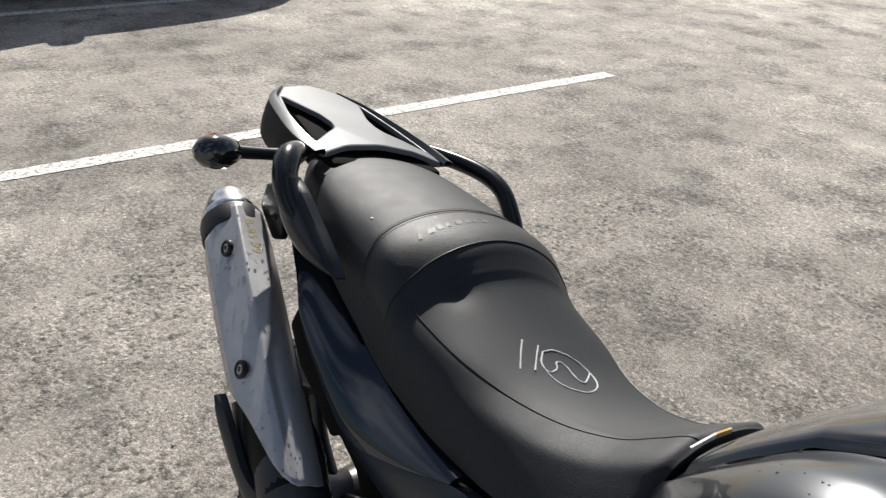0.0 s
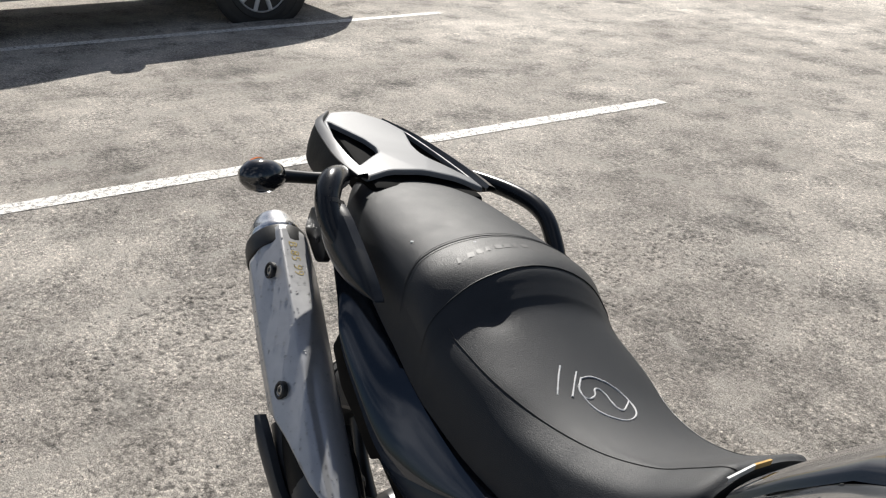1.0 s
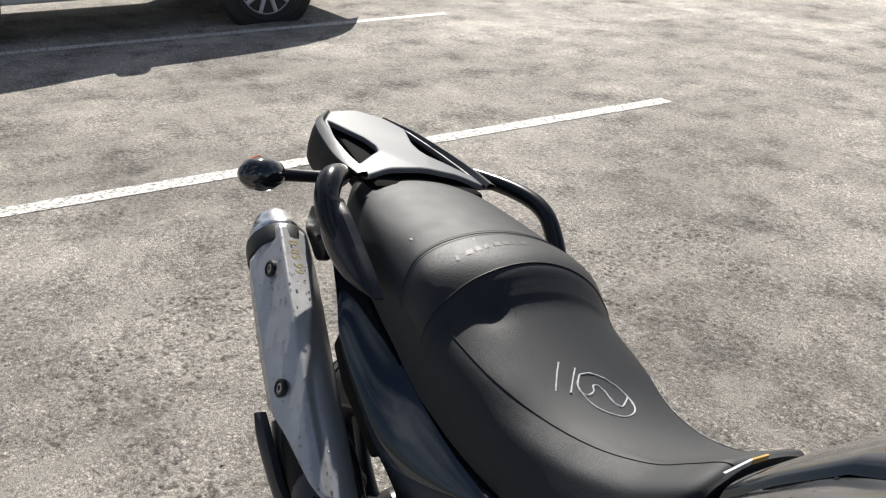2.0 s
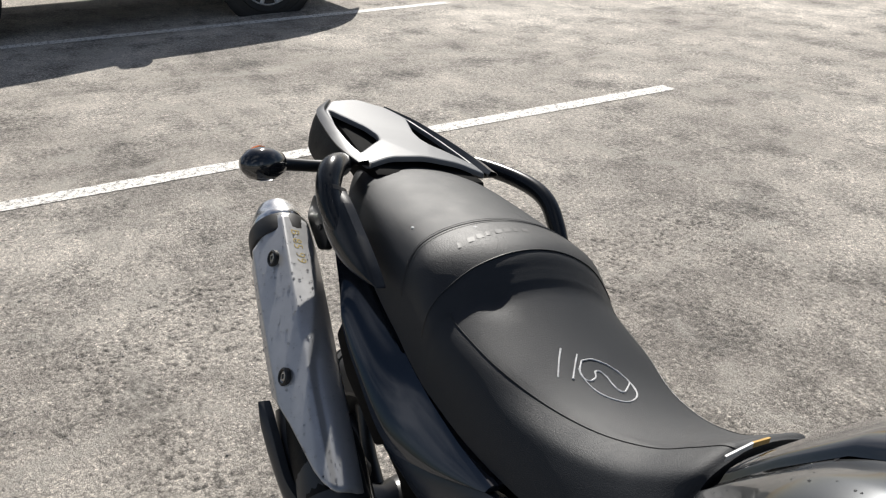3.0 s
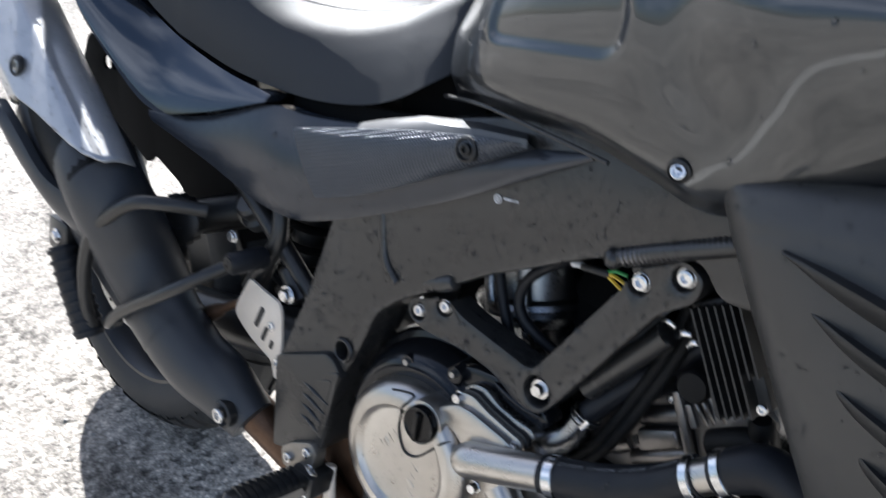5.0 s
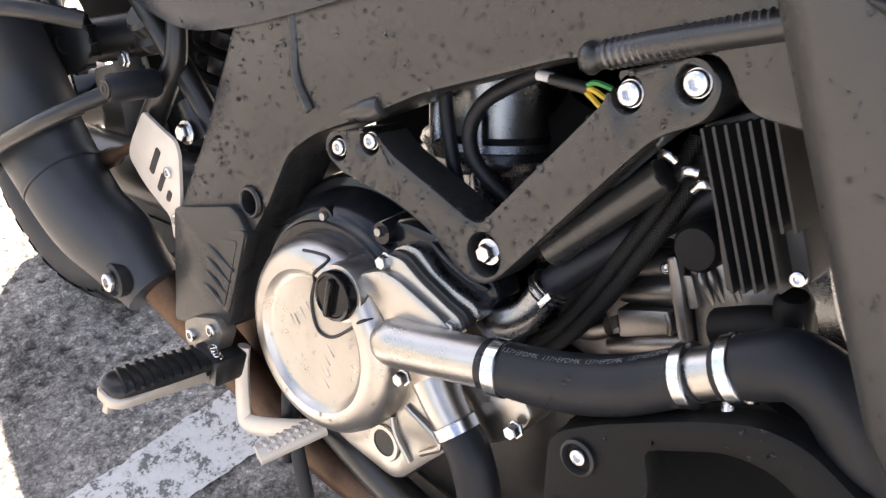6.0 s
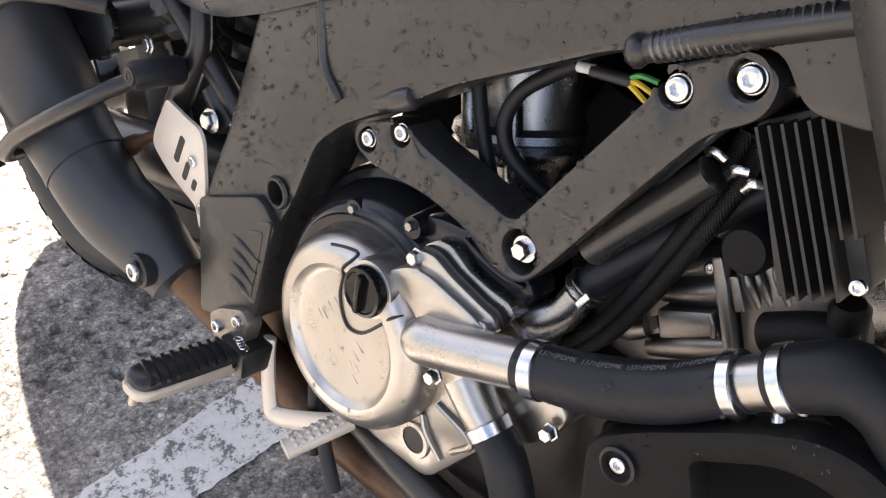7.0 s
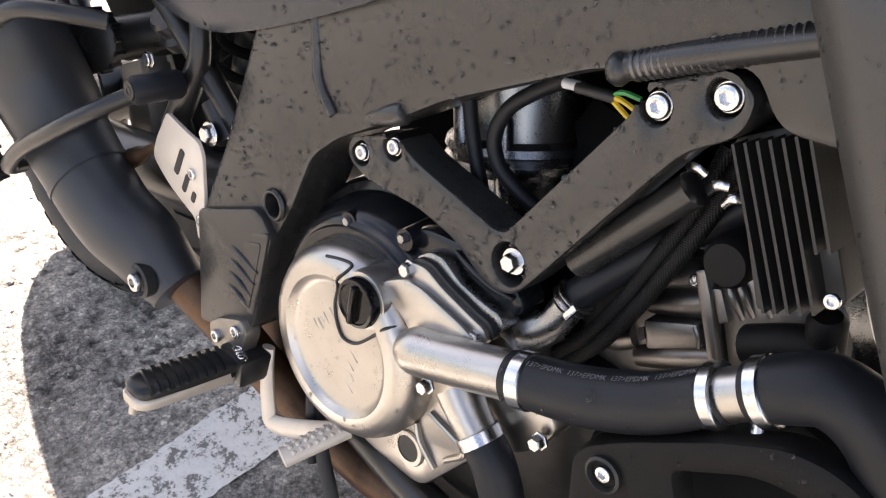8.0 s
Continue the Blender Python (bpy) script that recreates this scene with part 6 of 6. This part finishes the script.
boss = part("jacket_boss", plate([(-0.055, 0.537), (-0.017, 0.556), (-0.008, 0.542), (-0.046, 0.517)], -0.123, -0.09, 0.0035, 0.0022), HEAD, front, "flat machined boss")
# slot drawn as a dark patch that carries its inner shade
part("boss_slot", plate([(-0.0565, 0.529), (-0.0525, 0.533), (-0.0485, 0.525), (-0.0515, 0.521)], -0.1236, -0.1222, 0.001, 0.0), DARK, boss)
part("boss_rib", tube([(-0.019, -0.122, 0.553), (-0.014, -0.123, 0.5475), (-0.012, -0.122, 0.540)], 0.0022, sides=8), HEAD, boss)
part("gasket_flange", plate([(-0.030, 0.594), (-0.0235, 0.598), (-0.0135, 0.582), (-0.0035, 0.561), (0.013, 0.530), (0.006, 0.526), (-0.010, 0.557), (-0.021, 0.577)], -0.130, -0.085, 0.002, 0.0018), HEAD, front, "bright joint flange")
head = part("cylinder_head", plate([(-0.021, 0.600), (0.014, 0.640), (0.060, 0.590), (0.050, 0.540), (0.014, 0.531), (-0.002, 0.563)], -0.122, -0.06, 0.006, 0.003), HEAD, engine, "grey cast cylinder head")
part("head_pad", plate([(-0.0165, 0.586), (-0.0105, 0.589), (0.002, 0.570), (-0.004, 0.566)], -0.1265, -0.115, 0.002, 0.001), HEAD, head)
for x, z in ((-0.004, 0.601), (0.006, 0.607), (-0.0095, 0.596)):
    part("head_rib", tube([(x, -0.121, z), (x + 0.007, -0.125, z - 0.008), (x + 0.017, -0.121, z - 0.021)], [0.0026, 0.003, 0.0022], sides=10), HEAD, head)
bolt(front, -0.031, -0.118, 0.582, 0.0042, 0.003)
part("stub_hose", tube([(0.026, -0.15, 0.578), (0.05, -0.155, 0.595), (0.075, -0.155, 0.606)], 0.013, sides=16), MATTE, engine, "short black rubber stub")
part("stub_cap", lathe([(0.011, -0.01), (0.011, 0.012), (0.008, 0.016), (0, 0.017)], (0.064, -0.157, 0.610), (-0.2, -0.3, 1), sides=18), MATTE, engine)
part("plug", lathe([(0.0155, -0.03), (0.0155, 0.006), (0.013, 0.010), (0, 0.011)], (-0.002, -0.150, 0.622), (0, -1, 0), sides=24), MATTE, engine)
# rear cylinder, standing
R_C = Vector((-0.226, -0.036, 0.515))
R_AX = Vector((-0.25, 0, 0.97)).normalized()
rear = part("rear_cylinder", lathe([(0.062, 0.0), (0.062, 0.045), (0.070, 0.047), (0.072, 0.052), (0.072, 0.058), (0.068, 0.060), (0.072, 0.066), (0.070, 0.072), (0.061, 0.076), (0.061, 0.14)], R_C, R_AX, sides=40), ALU_DARK, engine, "grey cast rear cylinder seen through the frame")
for a in (-1.9, -1.2):
    part("stud", lathe([(0.008, 0), (0.008, 0.10), (0.006, 0.105), (0, 0.105)], R_C + Vector((0.064 * math.cos(a), 0.064 * math.sin(a), 0.0)), R_AX, sides=12), ALU_DARK, rear)
part("intake_boot", lathe([(0.045, 0), (0.050, 0.01), (0.044, 0.03), (0.044, 0.06), (0.050, 0.07), (0.040, 0.10)], (-0.150, -0.03, 0.545), (0.05, 0, 1), sides=32), SHADE_BLACK, engine, "black intake boot")
# box added unseen behind the cylinders to block the lit view between the spars
part("spar_backing", box((-0.50, 0.06, 0.42), (0.06, 0.16, 0.80), 0.02), SHADE_BLACK, engine, "added black backing between the frame spars")
part("inner_case", box((-0.36, 0.0, 0.44), (-0.10, 0.12, 0.56), 0.02), SHADE_BLACK, engine)
for pts in ([(-0.256, -0.12, 0.665), (-0.244, -0.122, 0.626), (-0.229, -0.123, 0.591), (-0.213, -0.12, 0.555)], [(-0.165, -0.12, 0.672), (-0.185, -0.122, 0.656), (-0.204, -0.125, 0.636), (-0.211, -0.126, 0.612), (-0.203, -0.125, 0.592), (-0.186, -0.120, 0.578), (-0.165, -0.112, 0.566), (-0.140, -0.105, 0.556)]):
    part("cable", tube(pts, 0.006, sides=10), RUBBER, engine)
part("cross_pipe", tube([(-0.098, -0.155, 0.571), (-0.067, -0.155, 0.614), (-0.037, -0.155, 0.655)], 0.0115, sides=16), FRAME, engine, "dark frame tube behind the hanger")
wire = part("wire_sleeve", tube([(-0.135, -0.150, 0.681), (-0.115, -0.152, 0.684), (-0.104, -0.152, 0.685)], 0.0042, sides=10), DARK, engine, "black wiring sleeve with coloured wires")
part("wire_tip", tube([(-0.146, -0.150, 0.680), (-0.133, -0.150, 0.682)], 0.0036, sides=10), WHITE, wire)
for k, mat in enumerate((YELLOW, YELLOW, GREEN)):
    part("wire", tube([(-0.106, -0.153, 0.683 + 0.002 * k), (-0.098, -0.157, 0.682 + 0.005 * k), (-0.086, -0.156, 0.676 + 0.008 * k)], 0.0019, sides=6), mat, wire)
# regulator with fins, beside the fairing edge
reg = part("regulator", plate([(-0.018, 0.698), (0.020, 0.724), (0.070, 0.640), (0.028, 0.612)], -0.172, -0.145, 0.004, 0.002), DARK, bike, "black finned rectifier")
for k in range(7):
    o = Vector((0.0060 * k, -0.0004 * k, 0.0034 * k))
    tip = 0.0 if k < 5 else 0.35
    low, high = Vector((0.0360, -0.188, 0.621)), Vector((-0.0115, -0.188, 0.700))
    low = low.lerp(high, tip)
    pts = [high + o, high + Vector((0.0014, 0, 0.0010)) + o, low + Vector((0.0014, 0, 0.0010)) + o, low + o]
    bm = bmesh.new()
    vs = [bm.verts.new(p) for p in pts]
    f = bm.faces.new(vs)
    ex = bmesh.ops.extrude_face_region(bm, geom=[f])
    bmesh.ops.translate(bm, vec=(0, 0.045, 0), verts=[g for g in ex["geom"] if isinstance(g, bmesh.types.BMVert)])
    part("fin", bm, DARK, reg, smooth=False)
bolt(bike, 0.066, -0.188, 0.647, 0.0043, 0.003)

# lower guard bar and bash-plate bracket
for x, z, x2, z2, w in ((0.058, 0.568, 0.063, 0.559, 0.004), (0.071, 0.573, 0.079, 0.583, 0.0022), (0.037, 0.548, 0.044, 0.549, 0.002)):
    part("clamp_tab", tube([(x, -0.196, z), ((x + x2) / 2, -0.199, (z + z2) / 2), (x2, -0.202, z2)], w, sides=8, flat=0.5), ZINC, engine, "bright clamp tab")
part("header_pipe", tube([(0.135, -0.10, 0.56), (0.120, -0.115, 0.50), (0.08, -0.11, 0.42), (-0.01, -0.09, 0.32)], 0.021, sides=20), RUST, engine, "heat-browned exhaust header")
# black plate added to darken the opening behind the guard
part("guard_backing", plate([(-0.06, 0.44), (0.06, 0.545), (0.115, 0.535), (0.12, 0.40), (0.0, 0.33)], -0.142, -0.09, 0.01, 0.004), SHADE_BLACK, engine, "added black backing behind the engine guard")
guard = part("engine_guard", plate([(-0.032, 0.480), (-0.026, 0.494), (-0.002, 0.516), (0.051, 0.556), (0.083, 0.575), (0.110, 0.578), (0.16, 0.56), (0.20, 0.52), (0.19, 0.50), (0.14, 0.535), (0.100, 0.551), (0.074, 0.546), (0.032, 0.5165), (0.045, 0.492), (0.03, 0.43), (-0.022, 0.43)], -0.216, -0.195, [0.012] * 12 + [0.006] + [0.012] * 3, 0.006), MATTE, bike, "matte black lower engine guard")
part("screw_cup", lathe([(0.0125, -0.004), (0.0125, 0.002), (0.0105, 0.003), (0.009, -0.002), (0, -0.002)], (-0.006, -0.217, 0.486), (0, -1, 0), sides=24), DARK, guard)
bolt(guard, -0.006, -0.216, 0.486, 0.0055, 0.003)
part("skid_plate", tube([(-0.33, -0.12, 0.25), (-0.20, -0.14, 0.255), (-0.08, -0.16, 0.28), (0.02, -0.17, 0.34)], [0.016, 0.018, 0.018, 0.016], sides=12), SATIN, bike, "black lower frame tube")

# -- foot controls
heel = part("heel_guard", plate([(-0.572, 0.500), (-0.540, 0.494), (-0.514, 0.491), (-0.506, 0.480), (-0.500, 0.437), (-0.498, 0.390), (-0.509, 0.386), (-0.516, 0.407), (-0.537, 0.413), (-0.566, 0.422), (-0.598, 0.441), (-0.592, 0.462)], -0.186, -0.182, [0.006, 0.02, 0.008, 0.008, 0.01, 0.004, 0.004, 0.006, 0.02, 0.02, 0.010, 0.02], 0.001), BRUSHED, bike, "brushed aluminium heel guard with slots")
# slots are thin dark plates on the face, their shade put in as colour
for p, q, w in (((-0.540, 0.4715), (-0.552, 0.4415), 0.0042), ((-0.529, 0.449), (-0.537, 0.428), 0.0036), ((-0.5165, 0.4355), (-0.5205, 0.4235), 0.0034)):
    d = (Vector(q) - Vector(p)).normalized()
    n = Vector((-d.y, d.x)) * w
    corners = [Vector(p) + n, Vector(p) - n, Vector(q) - n, Vector(q) + n]
    part("slot", plate([(c.x, c.y) for c in corners], -0.1868, -0.186, 0.003, 0.0), DARK, heel)
for x, z in ((-0.521, 0.454), (-0.504, 0.410)):
    bolt(heel, x, -0.186, z, 0.0060, 0.003)
bolt(bike, -0.5105, -0.174, 0.4995, 0.0085, 0.009, socket=False, washer=0.0125)
part("heel_lug", tube([(-0.535, -0.155, 0.520), (-0.505, -0.155, 0.490)], 0.014, sides=14), SATIN, bike)

peg = new("rider_footpeg")
peg.parent = bike
part("peg_hinge", box((-0.44, -0.205, 0.272), (-0.398, -0.165, 0.305), 0.006), SATIN, peg)
part("peg_clevis", plate([(-0.473, 0.308), (-0.455, 0.324), (-0.420, 0.342), (-0.408, 0.330), (-0.414, 0.304), (-0.443, 0.282), (-0.468, 0.284)], -0.194, -0.176, 0.006, 0.003), CLEVIS, peg, "worn bronze-grey clevis")
part("pivot_pin", lathe([(0.0095, 0.0), (0.0095, 0.004), (0.0080, 0.0055), (0.0, 0.0058)], (-0.416, -0.204, 0.289), (0.1, -1, 0), sides=24), MATTE, peg)
part("return_spring", tube([(-0.402 - 0.012 * k / 24 + 0.004 * math.cos(k * 1.05), -0.200 + 0.004 * math.sin(k * 1.05), 0.309 + 0.006 * k / 24) for k in range(25)], 0.0009, sides=6, steps=2), ZINC, peg, "small steel return spring")
for x, z in ((-0.455, 0.302), (-0.422, 0.327)):
    bolt(peg, x, -0.194, z, 0.0068, 0.005)
A, B = Vector((-0.420, -0.202, 0.294)), Vector((-0.432, -0.302, 0.292))


def peg_ring(t, wide, low, high, slant=0.0):
    """A rounded section across the peg, at t from its hinge to its tip."""
    sec = [(-1, low), (-1, (low + high) / 2), (-0.92, high - 0.003), (-0.75, high - 0.0008), (-0.4, high), (0.4, high), (0.75, high - 0.0008), (0.92, high - 0.003), (1, (low + high) / 2), (1, low)]
    return [A.lerp(B, t + slant * x) + Vector((x * wide, 0, z)) for x, z in sec]


part("peg_rubber", grid([peg_ring(t, w, 0.0, h) for t, w, h in ((-0.02, 0.013, 0.006), (0.02, 0.0165, 0.0100), (0.5, 0.0185, 0.0112), (0.86, 0.0182, 0.0108), (0.94, 0.0165, 0.0098), (0.985, 0.0125, 0.0085), (1.005, 0.006, 0.0065))], closed=True, cap=True), PEG, peg, "ribbed black rubber foot pad")
for k in range(9):
    t = 0.075 + 0.092 * k
    w = 0.0190 if k < 8 else 0.0178
    part("rib", grid([peg_ring(t + d, w * f, 0.005, h, 0.035) for d, f, h in ((0.0, 0.985, 0.0105), (0.010, 1.0, 0.0138), (0.050, 1.0, 0.0138), (0.060, 0.985, 0.0105))], closed=True, cap=True), PEG, peg)
part("peg_bar", grid([peg_ring(t, w, lo, 0.0) for t, w, lo in ((-0.02, 0.012, -0.016), (0.3, 0.016, -0.014), (0.85, 0.0185, -0.012), (0.95, 0.0170, -0.012), (1.01, 0.0125, -0.0115), (1.035, 0.006, -0.010))], closed=True, cap=True), BAR, peg, "bare alloy peg bar")
part("peg_feeler", tube([B + Vector((0, 0.004, -0.010)), B + Vector((0, 0.002, -0.024))], 0.0045, sides=10), BAR, peg)
pedal = part("brake_pedal", tube([(-0.408, -0.165, 0.305), (-0.404, -0.168, 0.28), (-0.396, -0.168, 0.235), (-0.384, -0.168, 0.222), (-0.340, -0.166, 0.245), (-0.293, -0.162, 0.276)], [0.008, 0.009, 0.010, 0.011, 0.011, 0.010], sides=12, flat=0.7), BRUSHED, bike, "bare alloy brake pedal with a knurled pad")
P0, P1 = Vector((-0.292, -0.155, 0.278)), Vector((-0.309, -0.217, 0.260))
part("pedal_pad", tube([P0, P1], [0.012, 0.011], sides=12, steps=4, flat=0.8), BRUSHED, pedal, "knurled silver pad")
for k in range(8):
    for side in (-1, 0, 1):
        q = P0.lerp(P1, 0.06 + 0.118 * k) + Vector((side * 0.0062, 0, 0.0082 - 0.002 * abs(side)))
        part("stud", box(q - Vector((0.0024, 0.0026, 0.003)), q + Vector((0.0024, 0.0026, 0.003)), 0.0012, seg=1), BRUSHED, pedal)
part("side_stand", tube([(-0.36, 0.14, 0.26), (-0.33, 0.20, 0.13), (-0.31, 0.255, -0.062)], [0.014, 0.012, 0.014], sides=12), SATIN, bike, "black side stand")
part("drain_hose", tube([(-0.352, -0.15, 0.295), (-0.343, -0.150, 0.262), (-0.325, -0.150, 0.212), (-0.303, -0.150, 0.170)], [0.007, 0.0075, 0.0075, 0.0075], sides=12), TYRE, bike, "dull dark drain hose end")
part("brake_lever_rod", tube([(-0.37, -0.14, 0.33), (-0.345, -0.15, 0.26), (-0.335, -0.155, 0.20)], [0.006, 0.010, 0.006], sides=10), RUBBER, bike)


# -- the far side of the bike: the same castings and panels, mirrored
def mirror_part(ob):
    m = ob.data.copy()
    m.transform(Matrix.Diagonal((1, -1, 1, 1)))
    m.flip_normals()
    o = new(ob.name.split(".")[0], m)
    o.parent = ob.parent
    if "label" in ob:
        o["label"] = ob["label"]
    return o


for one in (frame_part, panel, fairing, hanger):
    mirror_part(one)
part("stator_cover", lathe([(0.085, 0.0), (0.085, 0.02), (0.075, 0.035), (0.0, 0.04)], (-0.25, 0.13, 0.40), (0, 1, 0), sides=40), ALU_DARK, engine)
part("sump", box((-0.36, -0.10, 0.20), (-0.04, 0.10, 0.30), 0.03), ENGINE, engine)
# -- rain drops
water_drops(frame_part, 1300, (-0.50, -0.25, 0.30), (0.05, -0.10, 0.84), seed=3, size=(0.0005, 0.0021), flat=0.75)
water_drops(hanger, 260, (-0.33, -0.25, 0.50), (0.01, -0.10, 0.76), seed=4, size=(0.0006, 0.0028), flat=0.7)
water_drops(fairing, 220, (0.0, -0.40, 0.60), (0.20, -0.10, 0.86), seed=5, size=(0.0006, 0.0019))
water_drops(hose, 26, (-0.2, -0.40, 0.40), (0.05, -0.10, 0.62), seed=12, size=(0.0008, 0.0024), facing=(0, -0.9, 0.2))
water_drops(guard, 60, (-0.1, -0.40, 0.40), (0.2, -0.10, 0.62), seed=13, size=(0.0005, 0.0018))
water_drops(clutch, 70, (-0.40, -0.30, 0.30), (-0.15, -0.10, 0.52), seed=6, size=(0.0007, 0.0018))
water_drops(panel, 60, (-0.55, -0.40, 0.58), (-0.10, -0.10, 0.82), seed=7)
water_drops(tank, 130, (-0.34, -0.40, 0.80), (0.2, 0.2, 1.2), facing=(-0.3, -0.7, 0.7), seed=8)
water_drops(shield, 330, (-1.4, -0.40, 0.50), (-0.7, -0.10, 1.0), facing=(0, -0.6, 0.8), seed=9, size=(0.0008, 0.0027), flat=0.6)
water_drops(rail, 60, (-1.3, -0.40, 0.80), (-0.8, -0.10, 1.1), facing=(0, -0.6, 0.8), seed=10, size=(0.0007, 0.0016))

# -- the front of the bike, ahead of the tank
F_HUB = Vector((0.585, 0, 0.322))
front_wheel = new("front_wheel")
front_wheel.parent = bike
part("tyre", lathe([(0.236, -0.045), (0.252, -0.056), (0.276, -0.056), (0.296, -0.046), (0.309, -0.026), (0.314, 0.0), (0.309, 0.026), (0.296, 0.046), (0.276, 0.056), (0.252, 0.056), (0.236, 0.045)], F_HUB, (0, 1, 0), sides=80, cap=False), TYRE, front_wheel, "black front tyre")
front_rim = lathe([(0.240, -0.042), (0.244, -0.048), (0.234, -0.048), (0.222, -0.02), (0.222, 0.02), (0.234, 0.048), (0.244, 0.048), (0.240, 0.042)], F_HUB, (0, 1, 0), sides=64, cap=False)
lathe([(0.04, -0.05), (0.045, -0.04), (0.03, 0), (0.045, 0.04), (0.04, 0.05), (0, 0.05)], F_HUB, (0, 1, 0), front_rim, 24)
for k in range(3):
    for d in (-0.16, 0.16):
        a = 2 * math.pi * k / 3 + 0.9
        p, q = Vector((math.cos(a), 0, math.sin(a))), Vector((math.cos(a + d), 0, math.sin(a + d)))
        tube([F_HUB + p * 0.035, F_HUB + (p + q) * 0.07, F_HUB + q * 0.225], [0.016, 0.012, 0.015], front_rim, 10, 3)
part("rim", front_rim, SATIN, front_wheel, "dark cast rim")
for side in (-1, 1):
    part("brake_disc", lathe([(0.07, -0.002), (0.15, -0.002), (0.15, 0.002), (0.07, 0.002), (0.07, -0.002)], F_HUB + Vector((0, side * 0.062, 0)), (0, 1, 0), sides=48, cap=False), ALU_DARK, front_wheel, "steel brake disc")
    part("fork_leg", tube([F_HUB + Vector((0.0, side * 0.095, -0.01)), (0.475, side * 0.095, 0.56), (0.325, side * 0.095, 0.90)], [0.026, 0.028, 0.022], sides=16), SATIN, bike, "dark telescopic fork leg")
    part("handlebar", tube([(0.285, side * 0.03, 1.06), (0.285, side * 0.12, 1.09), (0.26, side * 0.24, 1.135), (0.215, side * 0.37, 1.14)], 0.011, sides=12), SATIN, bike, "black handlebar")
    part("grip", tube([(0.236, side * 0.31, 1.14), (0.205, side * 0.40, 1.14)], 0.0165, sides=14), RUBBER, bike)
    part("mirror", tube([(0.26, side * 0.25, 1.135), (0.30, side * 0.29, 1.24), (0.31, side * 0.31, 1.30)], [0.006, 0.006, 0.028], sides=12), SATIN, bike)
part("front_fender", grid([[F_HUB + Vector((0.336 * math.cos(a), y, 0.336 * math.sin(a) - 0.25 * y * y / 0.07)) for y in (-0.07, -0.04, 0, 0.04, 0.07)] for a in (radians(d) for d in range(50, 146, 6))]), GLOSS, bike, "charcoal front fender")
nose = [(0.24, 0.27, 0.70, 1.03), (0.34, 0.24, 0.66, 1.05), (0.46, 0.19, 0.68, 1.03), (0.57, 0.13, 0.74, 0.98), (0.63, 0.06, 0.80, 0.92)]
part("nose_fairing", grid([[tuple(p) for p in curve_points([(x, -w * 0.35, zt), (x, -w * 0.85, zt - 0.05), (x, -w, (z0 + zt) / 2), (x, -w * 0.7, z0), (x, w * 0.7, z0), (x, w, (z0 + zt) / 2), (x, w * 0.85, zt - 0.05), (x, w * 0.35, zt)], 4)] for x, w, z0, zt in nose], closed=True, cap=True), GLOSS, bike, "charcoal nose fairing")
part("headlight", lathe([(0.085, 0), (0.08, 0.02), (0.05, 0.035), (0, 0.04)], (0.575, 0, 0.855), (1, 0, 0.15), sides=28), CHROME, bike, "clear headlight")
part("windscreen", grid([[(0.55 - 0.26 * t + 0.9 * y * y * -1.0, y * (1 - 0.25 * t), 0.99 + 0.27 * t) for y in (-0.17, -0.10, 0, 0.10, 0.17)] for t in (0, 0.25, 0.5, 0.75, 1.0)]), CAR_GLASS, bike, "tinted windscreen")
part("steering_head", tube([(0.30, 0, 0.80), (0.255, 0, 1.06)], 0.03, sides=16), SATIN, bike)
